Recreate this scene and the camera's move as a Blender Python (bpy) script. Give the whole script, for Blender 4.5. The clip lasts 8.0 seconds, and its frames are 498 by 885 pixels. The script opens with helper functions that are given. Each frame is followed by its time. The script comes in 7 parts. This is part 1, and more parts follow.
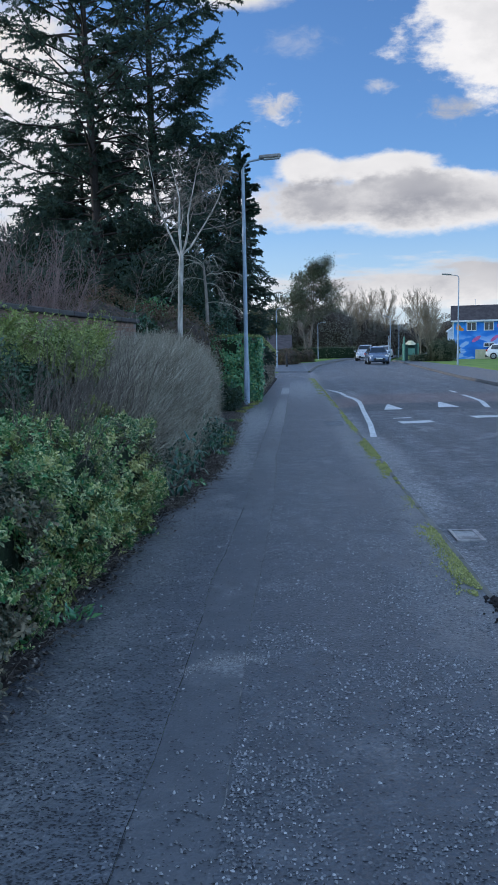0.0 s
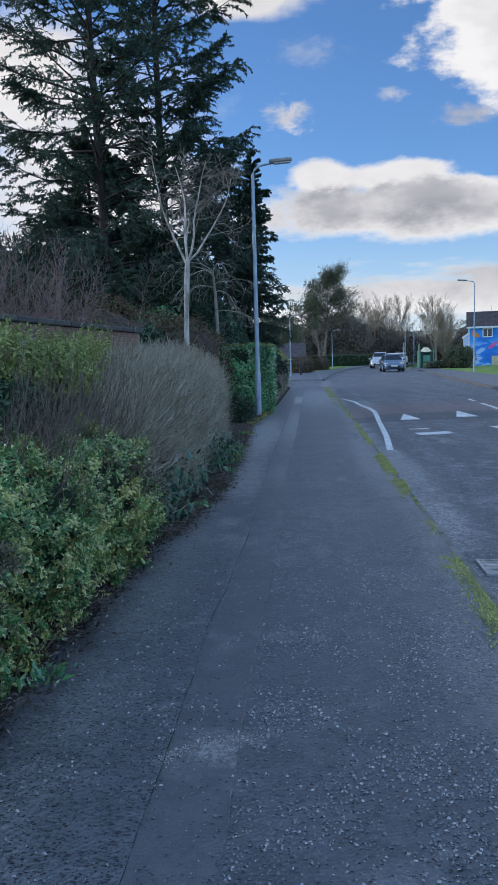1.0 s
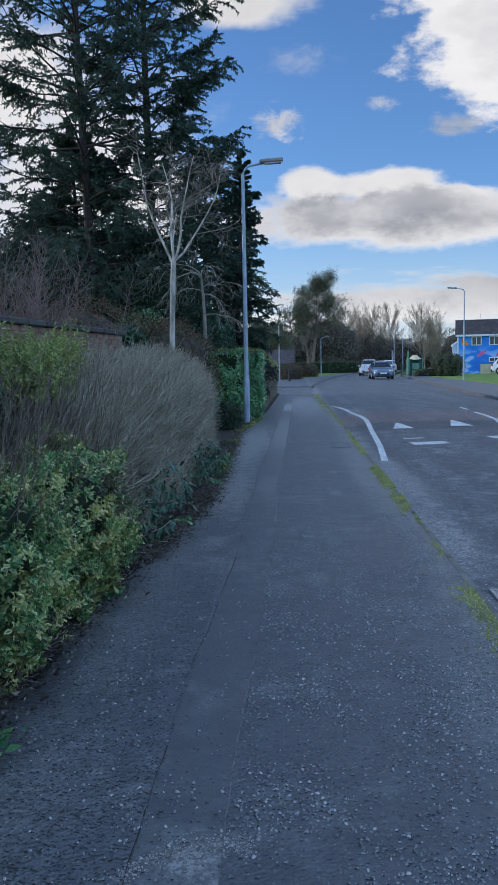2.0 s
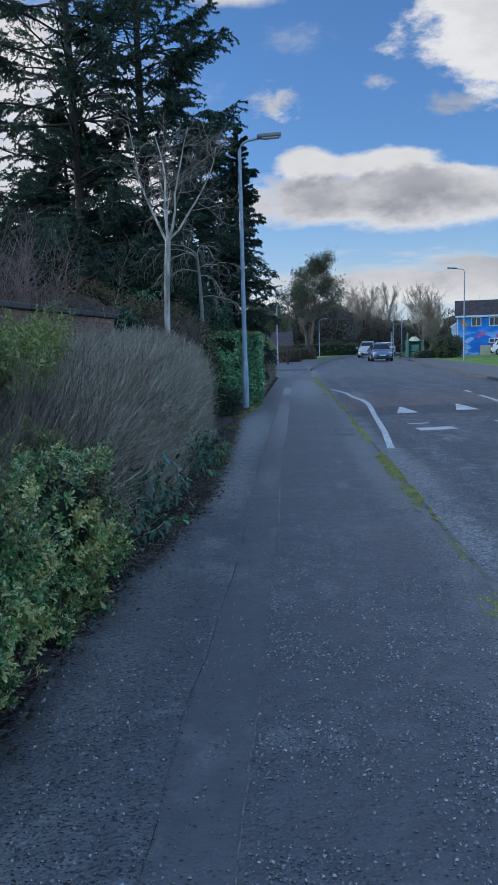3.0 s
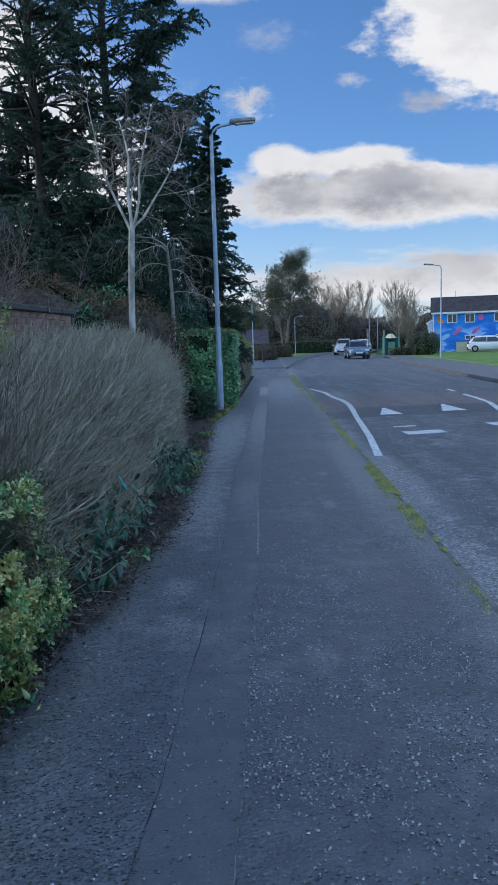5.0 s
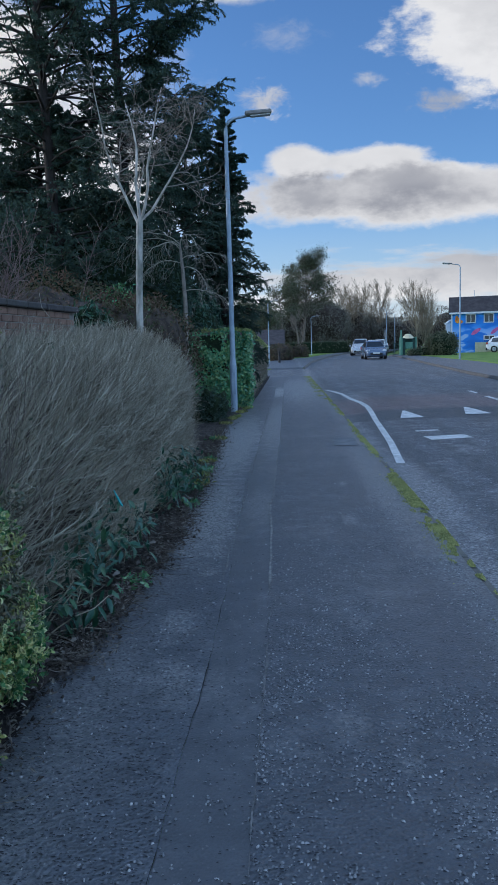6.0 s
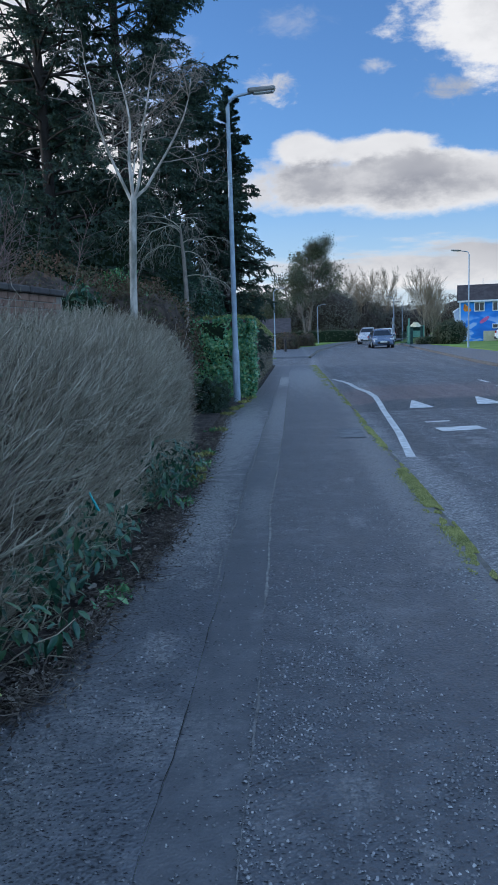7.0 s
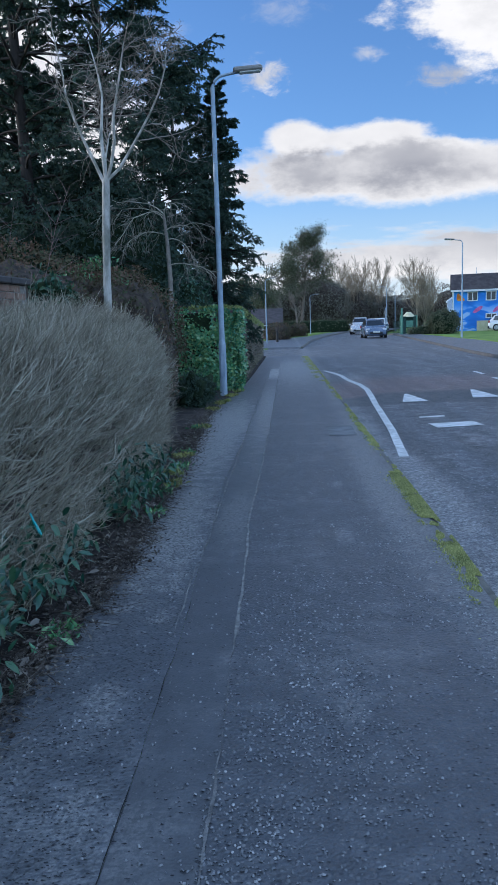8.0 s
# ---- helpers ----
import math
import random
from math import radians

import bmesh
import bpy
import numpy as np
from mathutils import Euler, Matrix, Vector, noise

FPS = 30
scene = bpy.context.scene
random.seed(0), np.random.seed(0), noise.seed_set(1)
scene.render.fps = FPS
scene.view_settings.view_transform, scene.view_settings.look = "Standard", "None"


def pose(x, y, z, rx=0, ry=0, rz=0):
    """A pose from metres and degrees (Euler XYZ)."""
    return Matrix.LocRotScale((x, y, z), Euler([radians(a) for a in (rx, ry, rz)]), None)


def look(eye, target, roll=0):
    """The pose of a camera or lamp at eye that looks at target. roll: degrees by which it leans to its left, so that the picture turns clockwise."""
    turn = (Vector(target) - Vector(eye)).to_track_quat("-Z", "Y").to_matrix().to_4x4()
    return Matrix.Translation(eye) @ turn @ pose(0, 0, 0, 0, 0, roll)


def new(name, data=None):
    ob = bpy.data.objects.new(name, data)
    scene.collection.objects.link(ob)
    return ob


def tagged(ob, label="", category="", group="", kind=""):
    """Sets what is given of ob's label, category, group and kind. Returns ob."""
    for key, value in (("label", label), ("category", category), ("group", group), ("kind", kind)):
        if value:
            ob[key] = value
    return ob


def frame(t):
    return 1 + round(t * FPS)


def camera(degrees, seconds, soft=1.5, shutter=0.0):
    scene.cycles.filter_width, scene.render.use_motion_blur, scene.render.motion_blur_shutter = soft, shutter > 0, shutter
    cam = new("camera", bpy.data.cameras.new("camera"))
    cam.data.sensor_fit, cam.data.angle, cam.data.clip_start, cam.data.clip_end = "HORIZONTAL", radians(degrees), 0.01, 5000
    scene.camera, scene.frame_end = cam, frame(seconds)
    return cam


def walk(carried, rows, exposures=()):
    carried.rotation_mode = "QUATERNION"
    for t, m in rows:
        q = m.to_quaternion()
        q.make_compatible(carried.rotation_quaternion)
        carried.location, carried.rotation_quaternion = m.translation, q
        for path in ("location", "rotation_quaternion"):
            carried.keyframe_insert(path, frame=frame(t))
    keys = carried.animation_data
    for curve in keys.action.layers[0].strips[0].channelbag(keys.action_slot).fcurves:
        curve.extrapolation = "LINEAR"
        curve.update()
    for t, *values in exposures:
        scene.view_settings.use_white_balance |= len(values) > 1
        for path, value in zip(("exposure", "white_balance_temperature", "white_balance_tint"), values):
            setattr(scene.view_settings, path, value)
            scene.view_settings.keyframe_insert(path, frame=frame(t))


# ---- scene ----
cam = camera(36.2, 8.0, soft=1.6)
UNIT = 0.82     # metres to one unit of the plan below
METRES, EYE, TILT, LEAN, TURN = 5.1, 1.5, -11.9, 0.0, 3.2
PATH = [
    (0, (0.035, 0.498, 1.48), (-0.084, 2.481, 1.249), -1.1),
    (0.5, (0.019, 0.826, 1.512), (-0.131, 2.807, 1.287), -1.4),
    (1, (0.086, 1.147, 1.512), (-0.072, 3.13, 1.303), -1.6),
    (1.5, (0.06, 1.436, 1.491), (-0.083, 3.421, 1.292), -1.5),
    (1.7, (0.039, 1.595, 1.493), (-0.089, 3.583, 1.308), -1.1),
    (2.8, (0.025, 2.251, 1.504), (-0.095, 4.233, 1.267), -1.2),
    (3, (-0.026, 2.385, 1.514), (-0.148, 4.367, 1.276), -1.5),
    (3.5, (-0.034, 2.663, 1.492), (-0.175, 4.642, 1.238), -2.2),
    (4, (-0.019, 2.939, 1.505), (-0.179, 4.914, 1.231), -3.0),
    (4.5, (-0.073, 3.231, 1.513), (-0.165, 5.21, 1.24), -2.1),
    (4.7, (-0.061, 3.34, 1.528), (-0.12, 5.323, 1.276), -1.8),
    (5.8, (-0.059, 3.982, 1.538), (-0.146, 5.965, 1.297), -1.7),
    (6, (-0.051, 4.14, 1.534), (-0.152, 6.122, 1.29), -1.7),
    (6.5, (0.01, 4.429, 1.52), (-0.103, 6.409, 1.263), -1.7),
    (7, (-0.003, 4.753, 1.495), (-0.122, 6.731, 1.224), -1.8),
    (7.5, (0.031, 5.082, 1.524), (-0.083, 7.058, 1.242), -1.9),
    (8, (0.095, 5.407, 1.512), (-0.007, 7.383, 1.215), -1.9),
]
# seconds, stops, kelvin, tint
EXPOSURES = [(0.0, 0.02, 5520, 10), (1.7, -0.02, 5500, 10), (3.0, -0.2, 5400, 9), (3.6, -0.18, 5400, 9), (4.5, 0.02, 5450, 10), (6.0, -0.15, 5400, 9), (6.5, -0.15, 5400, 9), (7.0, -0.04, 5400, 9), (8.0, 0.12, 5420, 10)]
walk(cam, [(t, look(Vector(eye) * UNIT, Vector(target) * UNIT, roll)) for t, eye, target, roll in PATH], EXPOSURES)

# ---- world and light ----
SUN_AZ, SUN_EL = radians(-78.0), radians(13.0)      # azimuth from +y towards +x
SUN_WAY = Vector((math.sin(SUN_AZ) * math.cos(SUN_EL), math.cos(SUN_AZ) * math.cos(SUN_EL), math.sin(SUN_EL)))


def wire(nt, kind, **values):
    """A node; values: inputs by name (spaces as _), sockets are linked, underscore-x attributes are set."""
    n = nt.nodes.new(kind)
    for key, value in values.items():
        if key == "op":
            n.operation = value
            continue
        if key == "data":
            n.data_type = value
            continue
        sock = n.inputs[int(key[1:])] if key[0] == "i" and key[1:].isdigit() else n.inputs[key.replace("_", " ")]
        if isinstance(value, bpy.types.NodeSocket):
            nt.links.new(value, sock)
        else:
            sock.default_value = value
    return n


def calc(nt, op, a, b=0.0, c=0.0):
    return wire(nt, "ShaderNodeMath", op=op, i0=a, i1=b, i2=c).outputs[0]


def smooth(nt, x, lo, hi):
    n = wire(nt, "ShaderNodeMapRange", Value=x, From_Min=lo, From_Max=hi)
    n.interpolation_type = "SMOOTHSTEP"
    return n.outputs[0]


def blend(nt, fac, a, b):
    n = nt.nodes.new("ShaderNodeMix")
    n.data_type = "RGBA"
    for s, v in ((0, fac), (6, a), (7, b)):
        if isinstance(v, bpy.types.NodeSocket):
            nt.links.new(v, n.inputs[s])
        else:
            n.inputs[s].default_value = v if s == 0 else (*v[:3], 1)
    return n.outputs[2]


def build_world():
    w = bpy.data.worlds.new("sky")
    scene.world = w
    w.use_nodes = True
    nt = w.node_tree
    nt.nodes.clear()
    sky = nt.nodes.new("ShaderNodeTexSky")
    sky.sky_type, sky.sun_disc = "NISHITA", False
    sky.sun_elevation, sky.sun_rotation = SUN_EL, SUN_AZ
    sky.air_density, sky.dust_density, sky.ozone_density = 1.0, 0.3, 3.0
    base = wire(nt, "ShaderNodeVectorMath", op="SCALE", i0=sky.outputs[0]).outputs[0]
    base.node.inputs["Scale"].default_value = SKY_STRENGTH
    tc = nt.nodes.new("ShaderNodeTexCoord")
    sep = wire(nt, "ShaderNodeSeparateXYZ", i0=tc.outputs["Generated"])
    x, y, z = sep.outputs
    ya = calc(nt, "MAXIMUM", calc(nt, "ABSOLUTE", y), 0.05)
    u, v = calc(nt, "DIVIDE", x, ya), calc(nt, "DIVIDE", z, ya)
    ahead = smooth(nt, y, 0.0, 0.25)
    uv = wire(nt, "ShaderNodeCombineXYZ", X=u, Y=calc(nt, "MULTIPLY", v, 1.7), Z=0.0).outputs[0]
    n1 = wire(nt, "ShaderNodeTexNoise", Vector=uv, Scale=9.0, Detail=8.0, Roughness=0.62).outputs[0]
    n2 = wire(nt, "ShaderNodeTexNoise", Vector=uv, Scale=3.2, Detail=4.0, Roughness=0.5, Distortion=0.3).outputs[0]
    n3 = wire(nt, "ShaderNodeTexNoise", Vector=uv, Scale=26.0, Detail=6.0, Roughness=0.6).outputs[0]
    fl = wire(nt, "ShaderNodeCombineXYZ", X=u, Y=calc(nt, "MULTIPLY", v, 5.0), Z=3.0).outputs[0]
    n4 = wire(nt, "ShaderNodeTexNoise", Vector=fl, Scale=7.0, Detail=6.0, Roughness=0.6).outputs[0]
    wob = calc(nt, "ADD", calc(nt, "MULTIPLY", calc(nt, "SUBTRACT", n1, 0.5), 1.7), calc(nt, "MULTIPLY", calc(nt, "SUBTRACT", n3, 0.5), 0.35))
    n5 = wire(nt, "ShaderNodeTexNoise", Vector=uv, Scale=32.0, Detail=7.0, Roughness=0.68, Distortion=0.5).outputs[0]
    puff = calc(nt, "MULTIPLY", calc(nt, "SUBTRACT", n5, 0.52), 3.0)
    tint = wire(nt, "ShaderNodeVectorMath", op="MULTIPLY", i0=base, i1=(1.0, 1.02, 1.13)).outputs[0]
    col = blend(nt, calc(nt, "MULTIPLY", smooth(nt, z, 0.22, 0.0), 0.75), tint, (0.62, 0.7, 0.74))
    # clouds: centre, half sizes, softness, greyness of the body, brightness, cover, streaks
    for cu, cv, ru, rv, soft, grey, lit, cover, flat in CLOUDS:
        du = calc(nt, "DIVIDE", calc(nt, "SUBTRACT", u, cu), ru)
        dv = calc(nt, "DIVIDE", calc(nt, "SUBTRACT", v, cv), rv)
        r = calc(nt, "SQRT", calc(nt, "ADD", calc(nt, "MULTIPLY", du, du), calc(nt, "MULTIPLY", dv, dv)))
        rough = calc(nt, "MULTIPLY", calc(nt, "SUBTRACT", n4, 0.5), 2.6) if flat else puff if ru < 0.07 and cv > 0.25 else wob
        d = calc(nt, "ADD", calc(nt, "SUBTRACT", 1.0, r), calc(nt, "MULTIPLY", rough, 0.75))
        m = calc(nt, "MULTIPLY", calc(nt, "MULTIPLY", smooth(nt, d, 0.0, soft), ahead), cover)
        body = calc(nt, "ADD", d, calc(nt, "MULTIPLY", calc(nt, "SUBTRACT", n2, 0.5), 0.8))
        shade = calc(nt, "MULTIPLY", smooth(nt, body, -0.05, 0.42), grey)
        shade = calc(nt, "MULTIPLY", shade, smooth(nt, calc(nt, "ADD", dv, calc(nt, "MULTIPLY", calc(nt, "SUBTRACT", n1, 0.5), 1.5)), -0.95, -0.2))
        shade = calc(nt, "MULTIPLY", shade, calc(nt, "ADD", 0.45, calc(nt, "MULTIPLY", smooth(nt, n2, 0.35, 0.62), 0.6)))
        shade = calc(nt, "MULTIPLY", shade, calc(nt, "ADD", 0.55, calc(nt, "MULTIPLY", smooth(nt, n1, 0.36, 0.62), 0.5)))
        tone = blend(nt, shade, (1.1 * lit, 0.97 * lit, 0.82 * lit), (0.37, 0.34, 0.33))
        tone = blend(nt, calc(nt, "MULTIPLY", n3, 0.3), tone, (0.66 * lit, 0.6 * lit, 0.54 * lit))
        col = blend(nt, m, col, tone)
    # rest of the sky: unseen bright cloud added to lift ground light, blue between
    wide = wire(nt, "ShaderNodeTexNoise", Vector=tc.outputs["Generated"], Scale=2.6, Detail=6.0, Roughness=0.55).outputs[0]
    away = calc(nt, "MAXIMUM", calc(nt, "SUBTRACT", 1.0, ahead), smooth(nt, z, 0.5, 0.75))
    rest = calc(nt, "MULTIPLY", smooth(nt, wide, 0.36, 0.62), away)
    col = blend(nt, calc(nt, "MULTIPLY", rest, smooth(nt, z, -0.05, 0.1)), col, REST)
    bg = wire(nt, "ShaderNodeBackground", Color=col, Strength=1.0)
    out = nt.nodes.new("ShaderNodeOutputWorld")
    nt.links.new(bg.outputs[0], out.inputs[0])


SKY_STRENGTH = 0.16
REST = (1.08, 1.36, 1.72)
CLOUDS = [
    (0.026, 0.230, 0.05, 0.026, 0.35, 0.2, 0.95, 1.0, 0),
    (0.115, 0.227, 0.085, 0.027, 0.35, 0.25, 0.95, 1.0, 0),
    (0.205, 0.212, 0.075, 0.016, 0.4, 0.3, 0.95, 1.0, 0),
    (0.19, 0.188, 0.36, 0.044, 0.35, 1.0, 0.95, 1.0, 0),
    (0.30, 0.455, 0.195, 0.165, 0.25, 0.3, 0.98, 1.0, 0),
    (0.31, 0.43, 0.15, 0.12, 0.25, 0.4, 0.98, 1.0, 0),
    (0.20, 0.298, 0.045, 0.02, 1.0, 0.8, 0.65, 0.75, 0),
    (0.25, 0.084, 0.36, 0.036, 0.5, 0.85, 0.93, 1.0, 1),
    (0.04, 0.052, 0.34, 0.034, 1.0, 0.15, 0.95, 0.85, 1),
    (-0.019, 0.308, 0.037, 0.025, 0.9, 0.5, 0.9, 0.85, 0),
    (0.11, 0.328, 0.026, 0.011, 1.1, 0.2, 0.8, 0.6, 0),
    (0.01, 0.383, 0.055, 0.024, 1.8, 0.2, 0.8, 0.5, 0),
    (-0.3, 0.24, 0.24, 0.2, 0.7, 0.2, 0.92, 0.9, 0),
    (-0.37, 0.38, 0.12, 0.10, 0.6, 0.2, 0.95, 1.0, 0),
    (-0.07, 0.455, 0.11, 0.035, 0.6, 0.2, 0.85, 1.0, 0),
    (-0.2, 0.225, 0.11, 0.07, 0.9, 0.2, 0.95, 0.9, 0),
    (-0.32, 0.15, 0.2, 0.06, 0.9, 0.2, 0.95, 0.9, 0),
]
build_world()
sun = new("sun", bpy.data.lights.new("sun", "SUN"))
sun.data.energy, sun.data.angle, sun.data.color = 2.0, radians(1.0), (1.0, 0.86, 0.7)
sun.matrix_world = look((0, 0, 30), Vector((0, 0, 30)) - SUN_WAY)


# ---- materials ----
def shell(name):
    m = bpy.data.materials.new(name)
    m.use_nodes = True
    nt = m.node_tree
    return m, nt, nt.nodes["Principled BSDF"]


def surf(name, c1, c2, scale=4.0, rough=0.8, bump=0.3, fine=60.0, island=0.0, c3=None, each=0.0, spec=0.3, metal=0.0, through_light=0.0, stretch=None, skew=1.6, margin=None):
    """A two-scale surface: patches from c1 to c2, fine grain, bump, and a shift to c3 from piece to piece."""
    m, nt, b = shell(name)
    tc = nt.nodes.new("ShaderNodeTexCoord").outputs["Object"]
    if stretch:
        tc = wire(nt, "ShaderNodeVectorMath", op="MULTIPLY", i0=tc, i1=stretch).outputs[0]
    big = wire(nt, "ShaderNodeTexNoise", Vector=tc, Scale=scale, Detail=4.0, Roughness=0.6).outputs[0]
    small = wire(nt, "ShaderNodeTexNoise", Vector=tc, Scale=fine, Detail=3.0, Roughness=0.6).outputs[0]
    col = blend(nt, smooth(nt, big, 0.32, 0.68), c1, c2)
    if island:
        rnd = nt.nodes.new("ShaderNodeNewGeometry").outputs["Random Per Island"]
        col = blend(nt, calc(nt, "MULTIPLY", calc(nt, "POWER", rnd, skew), island), col, c3 or c2)
    if margin:
        at = nt.nodes.new("ShaderNodeAttribute")
        at.attribute_name = "rim"
        rnd2 = calc(nt, "FRACT", calc(nt, "MULTIPLY", nt.nodes.new("ShaderNodeNewGeometry").outputs["Random Per Island"], 17.3))
        edge = smooth(nt, calc(nt, "ADD", at.outputs["Fac"], calc(nt, "MULTIPLY", calc(nt, "SUBTRACT", small, 0.5), 1.6)), 0.3, 0.8)
        col = blend(nt, calc(nt, "MULTIPLY", calc(nt, "MULTIPLY", edge, 0.85), smooth(nt, rnd2, 0.5, 0.9)), col, margin)
    if each:
        rnd = nt.nodes.new("ShaderNodeObjectInfo").outputs["Random"]
        col = blend(nt, calc(nt, "MULTIPLY", rnd, each), col, c3 or c2)
    col = wire(nt, "ShaderNodeHueSaturation", Color=col, Value=calc(nt, "ADD", 0.72, calc(nt, "MULTIPLY", small, 0.56))).outputs[0]
    nt.links.new(col, b.inputs["Base Color"])
    nt.links.new(calc(nt, "ADD", rough - 0.08, calc(nt, "MULTIPLY", small, 0.16)), b.inputs["Roughness"])
    b.inputs["Metallic"].default_value, b.inputs["Specular IOR Level"].default_value = metal, spec
    if bump:
        nb = wire(nt, "ShaderNodeBump", Strength=bump, Distance=0.01, Height=small)
        nt.links.new(nb.outputs[0], b.inputs["Normal"])
    if through_light:
        tr = wire(nt, "ShaderNodeBsdfTranslucent", Color=col)
        mixed = wire(nt, "ShaderNodeMixShader", i0=through_light, i1=b.outputs[0], i2=tr.outputs[0])
        nt.links.new(mixed.outputs[0], nt.nodes["Material Output"].inputs[0])
    return m


def asphalt(name, dark, mid, chip, size, share, edges=(), dust=(0.2, 0.2, 0.2), dusty=0.5, red=None, areas=(), gloss=(0.46, 0.9), relief=1.0, pitted=0.85, blotch=1.0, mottle=0.0, streak=0.0):
    """Rolled asphalt with stone chips; edges: x of pale gritty seams along y; areas: dusty patches."""
    m, nt, b = shell(name)
    tc = nt.nodes.new("ShaderNodeTexCoord").outputs["Object"]
    vor = wire(nt, "ShaderNodeTexVoronoi", Vector=tc, Scale=size)
    pick = wire(nt, "ShaderNodeSeparateColor", i0=vor.outputs["Color"]).outputs
    big = wire(nt, "ShaderNodeTexNoise", Vector=tc, Scale=0.9, Detail=6.0, Roughness=0.65).outputs[0]
    mid_n = wire(nt, "ShaderNodeTexNoise", Vector=tc, Scale=6.0, Detail=5.0, Roughness=0.65).outputs[0]
    fine = wire(nt, "ShaderNodeTexNoise", Vector=tc, Scale=170.0, Detail=2.0).outputs[0]
    col = blend(nt, smooth(nt, mid_n, 0.3, 0.7), dark, mid)
    # chips lie denser in some places
    gate = smooth(nt, calc(nt, "ADD", pick[0], calc(nt, "MULTIPLY", calc(nt, "SUBTRACT", big, 0.5), 0.25)), 1.0 - share, 1.06 - share)
    core = smooth(nt, vor.outputs["Distance"], 0.48, 0.3)
    stone = blend(nt, pick[1], mid, chip)
    col = blend(nt, calc(nt, "MULTIPLY", gate, core), col, stone)
    pits = calc(nt, "MULTIPLY", smooth(nt, pick[2], 0.52, 0.58), core)
    col = blend(nt, calc(nt, "MULTIPLY", pits, pitted), col, tuple(c * 0.25 for c in dark))
    grit = smooth(nt, calc(nt, "ADD", calc(nt, "MULTIPLY", big, 0.7), calc(nt, "MULTIPLY", mid_n, 0.3)), 0.5, 0.66)
    grit = calc(nt, "MULTIPLY", grit, blotch)
    sx = wire(nt, "ShaderNodeSeparateXYZ", i0=tc).outputs
    for ex, width, amount in edges:
        wander = calc(nt, "MULTIPLY", calc(nt, "SUBTRACT", mid_n, 0.5), 0.05)
        off = calc(nt, "ABSOLUTE", calc(nt, "SUBTRACT", calc(nt, "ADD", sx[0], wander), ex))
        grit = calc(nt, "MAXIMUM", grit, calc(nt, "MULTIPLY", calc(nt, "MULTIPLY", smooth(nt, off, width, 0.0), smooth(nt, big, 0.3, 0.55)), amount))
    for ax_, ay_, rx_, ry_, amount in areas:
        ex, ey = (calc(nt, "DIVIDE", calc(nt, "SUBTRACT", sx[k], c), r) for k, c, r in ((0, ax_, rx_), (1, ay_, ry_)))
        rr = calc(nt, "SQRT", calc(nt, "ADD", calc(nt, "MULTIPLY", ex, ex), calc(nt, "MULTIPLY", ey, ey)))
        rr = calc(nt, "ADD", rr, calc(nt, "MULTIPLY", calc(nt, "SUBTRACT", mid_n, 0.5), 2.2))
        grit = calc(nt, "MAXIMUM", grit, calc(nt, "MULTIPLY", smooth(nt, rr, 1.0, 0.25), amount))
    speck = wire(nt, "ShaderNodeTexNoise", Vector=tc, Scale=38.0, Detail=4.0, Roughness=0.75).outputs[0]
    col = blend(nt, calc(nt, "MULTIPLY", calc(nt, "MULTIPLY", grit, dusty), calc(nt, "ADD", 0.15, calc(nt, "MULTIPLY", smooth(nt, speck, 0.4, 0.62), 1.5))), col, dust)
    if red:
        inside = calc(nt, "MULTIPLY", smooth(nt, sx[1], 21.8, 22.6), smooth(nt, sx[1], 28.5, 25.5))
        col = blend(nt, calc(nt, "MULTIPLY", calc(nt, "MULTIPLY", inside, 0.75), smooth(nt, mid_n, 0.2, 0.6)), col, red)
        ramp = calc(nt, "MULTIPLY", smooth(nt, sx[1], 20.45, 20.65), smooth(nt, sx[1], 22.6, 22.0))
        col = blend(nt, calc(nt, "MULTIPLY", ramp, 0.7), col, tuple(c * 0.8 for c in dark))
    if streak:
        lanes = wire(nt, "ShaderNodeVectorMath", op="MULTIPLY", i0=tc, i1=(1.6, 0.09, 1.0)).outputs[0]
        run = wire(nt, "ShaderNodeTexNoise", Vector=lanes, Scale=1.0, Detail=5.0, Roughness=0.65).outputs[0]
        col = wire(nt, "ShaderNodeHueSaturation", Color=col, Value=calc(nt, "ADD", 1.0 - streak, calc(nt, "MULTIPLY", smooth(nt, run, 0.3, 0.7), 2 * streak))).outputs[0]
    if mottle:
        rag = wire(nt, "ShaderNodeTexNoise", Vector=tc, Scale=11.0, Detail=8.0, Roughness=0.85).outputs[0]
        col = wire(nt, "ShaderNodeHueSaturation", Color=col, Value=calc(nt, "ADD", 1.0 - mottle, calc(nt, "MULTIPLY", smooth(nt, rag, 0.32, 0.68), 2 * mottle))).outputs[0]
    nt.links.new(col, b.inputs["Base Color"])
    b.inputs["Roughness"].default_value, b.inputs["Specular IOR Level"].default_value = gloss
    h = calc(nt, "ADD", calc(nt, "MULTIPLY", vor.outputs["Distance"], -0.8), calc(nt, "ADD", calc(nt, "MULTIPLY", fine, 0.4), calc(nt, "MULTIPLY", gate, 0.5)))
    nb = wire(nt, "ShaderNodeBump", Strength=relief, Distance=0.009, Height=h)
    nt.links.new(nb.outputs[0], b.inputs["Normal"])
    return m


def glass_mat(name, tint=(0.03, 0.035, 0.04)):
    m, nt, b = shell(name)
    b.inputs["Base Color"].default_value = (*tint, 1)
    b.inputs["Roughness"].default_value, b.inputs["Specular IOR Level"].default_value = 0.05, 0.8
    return m


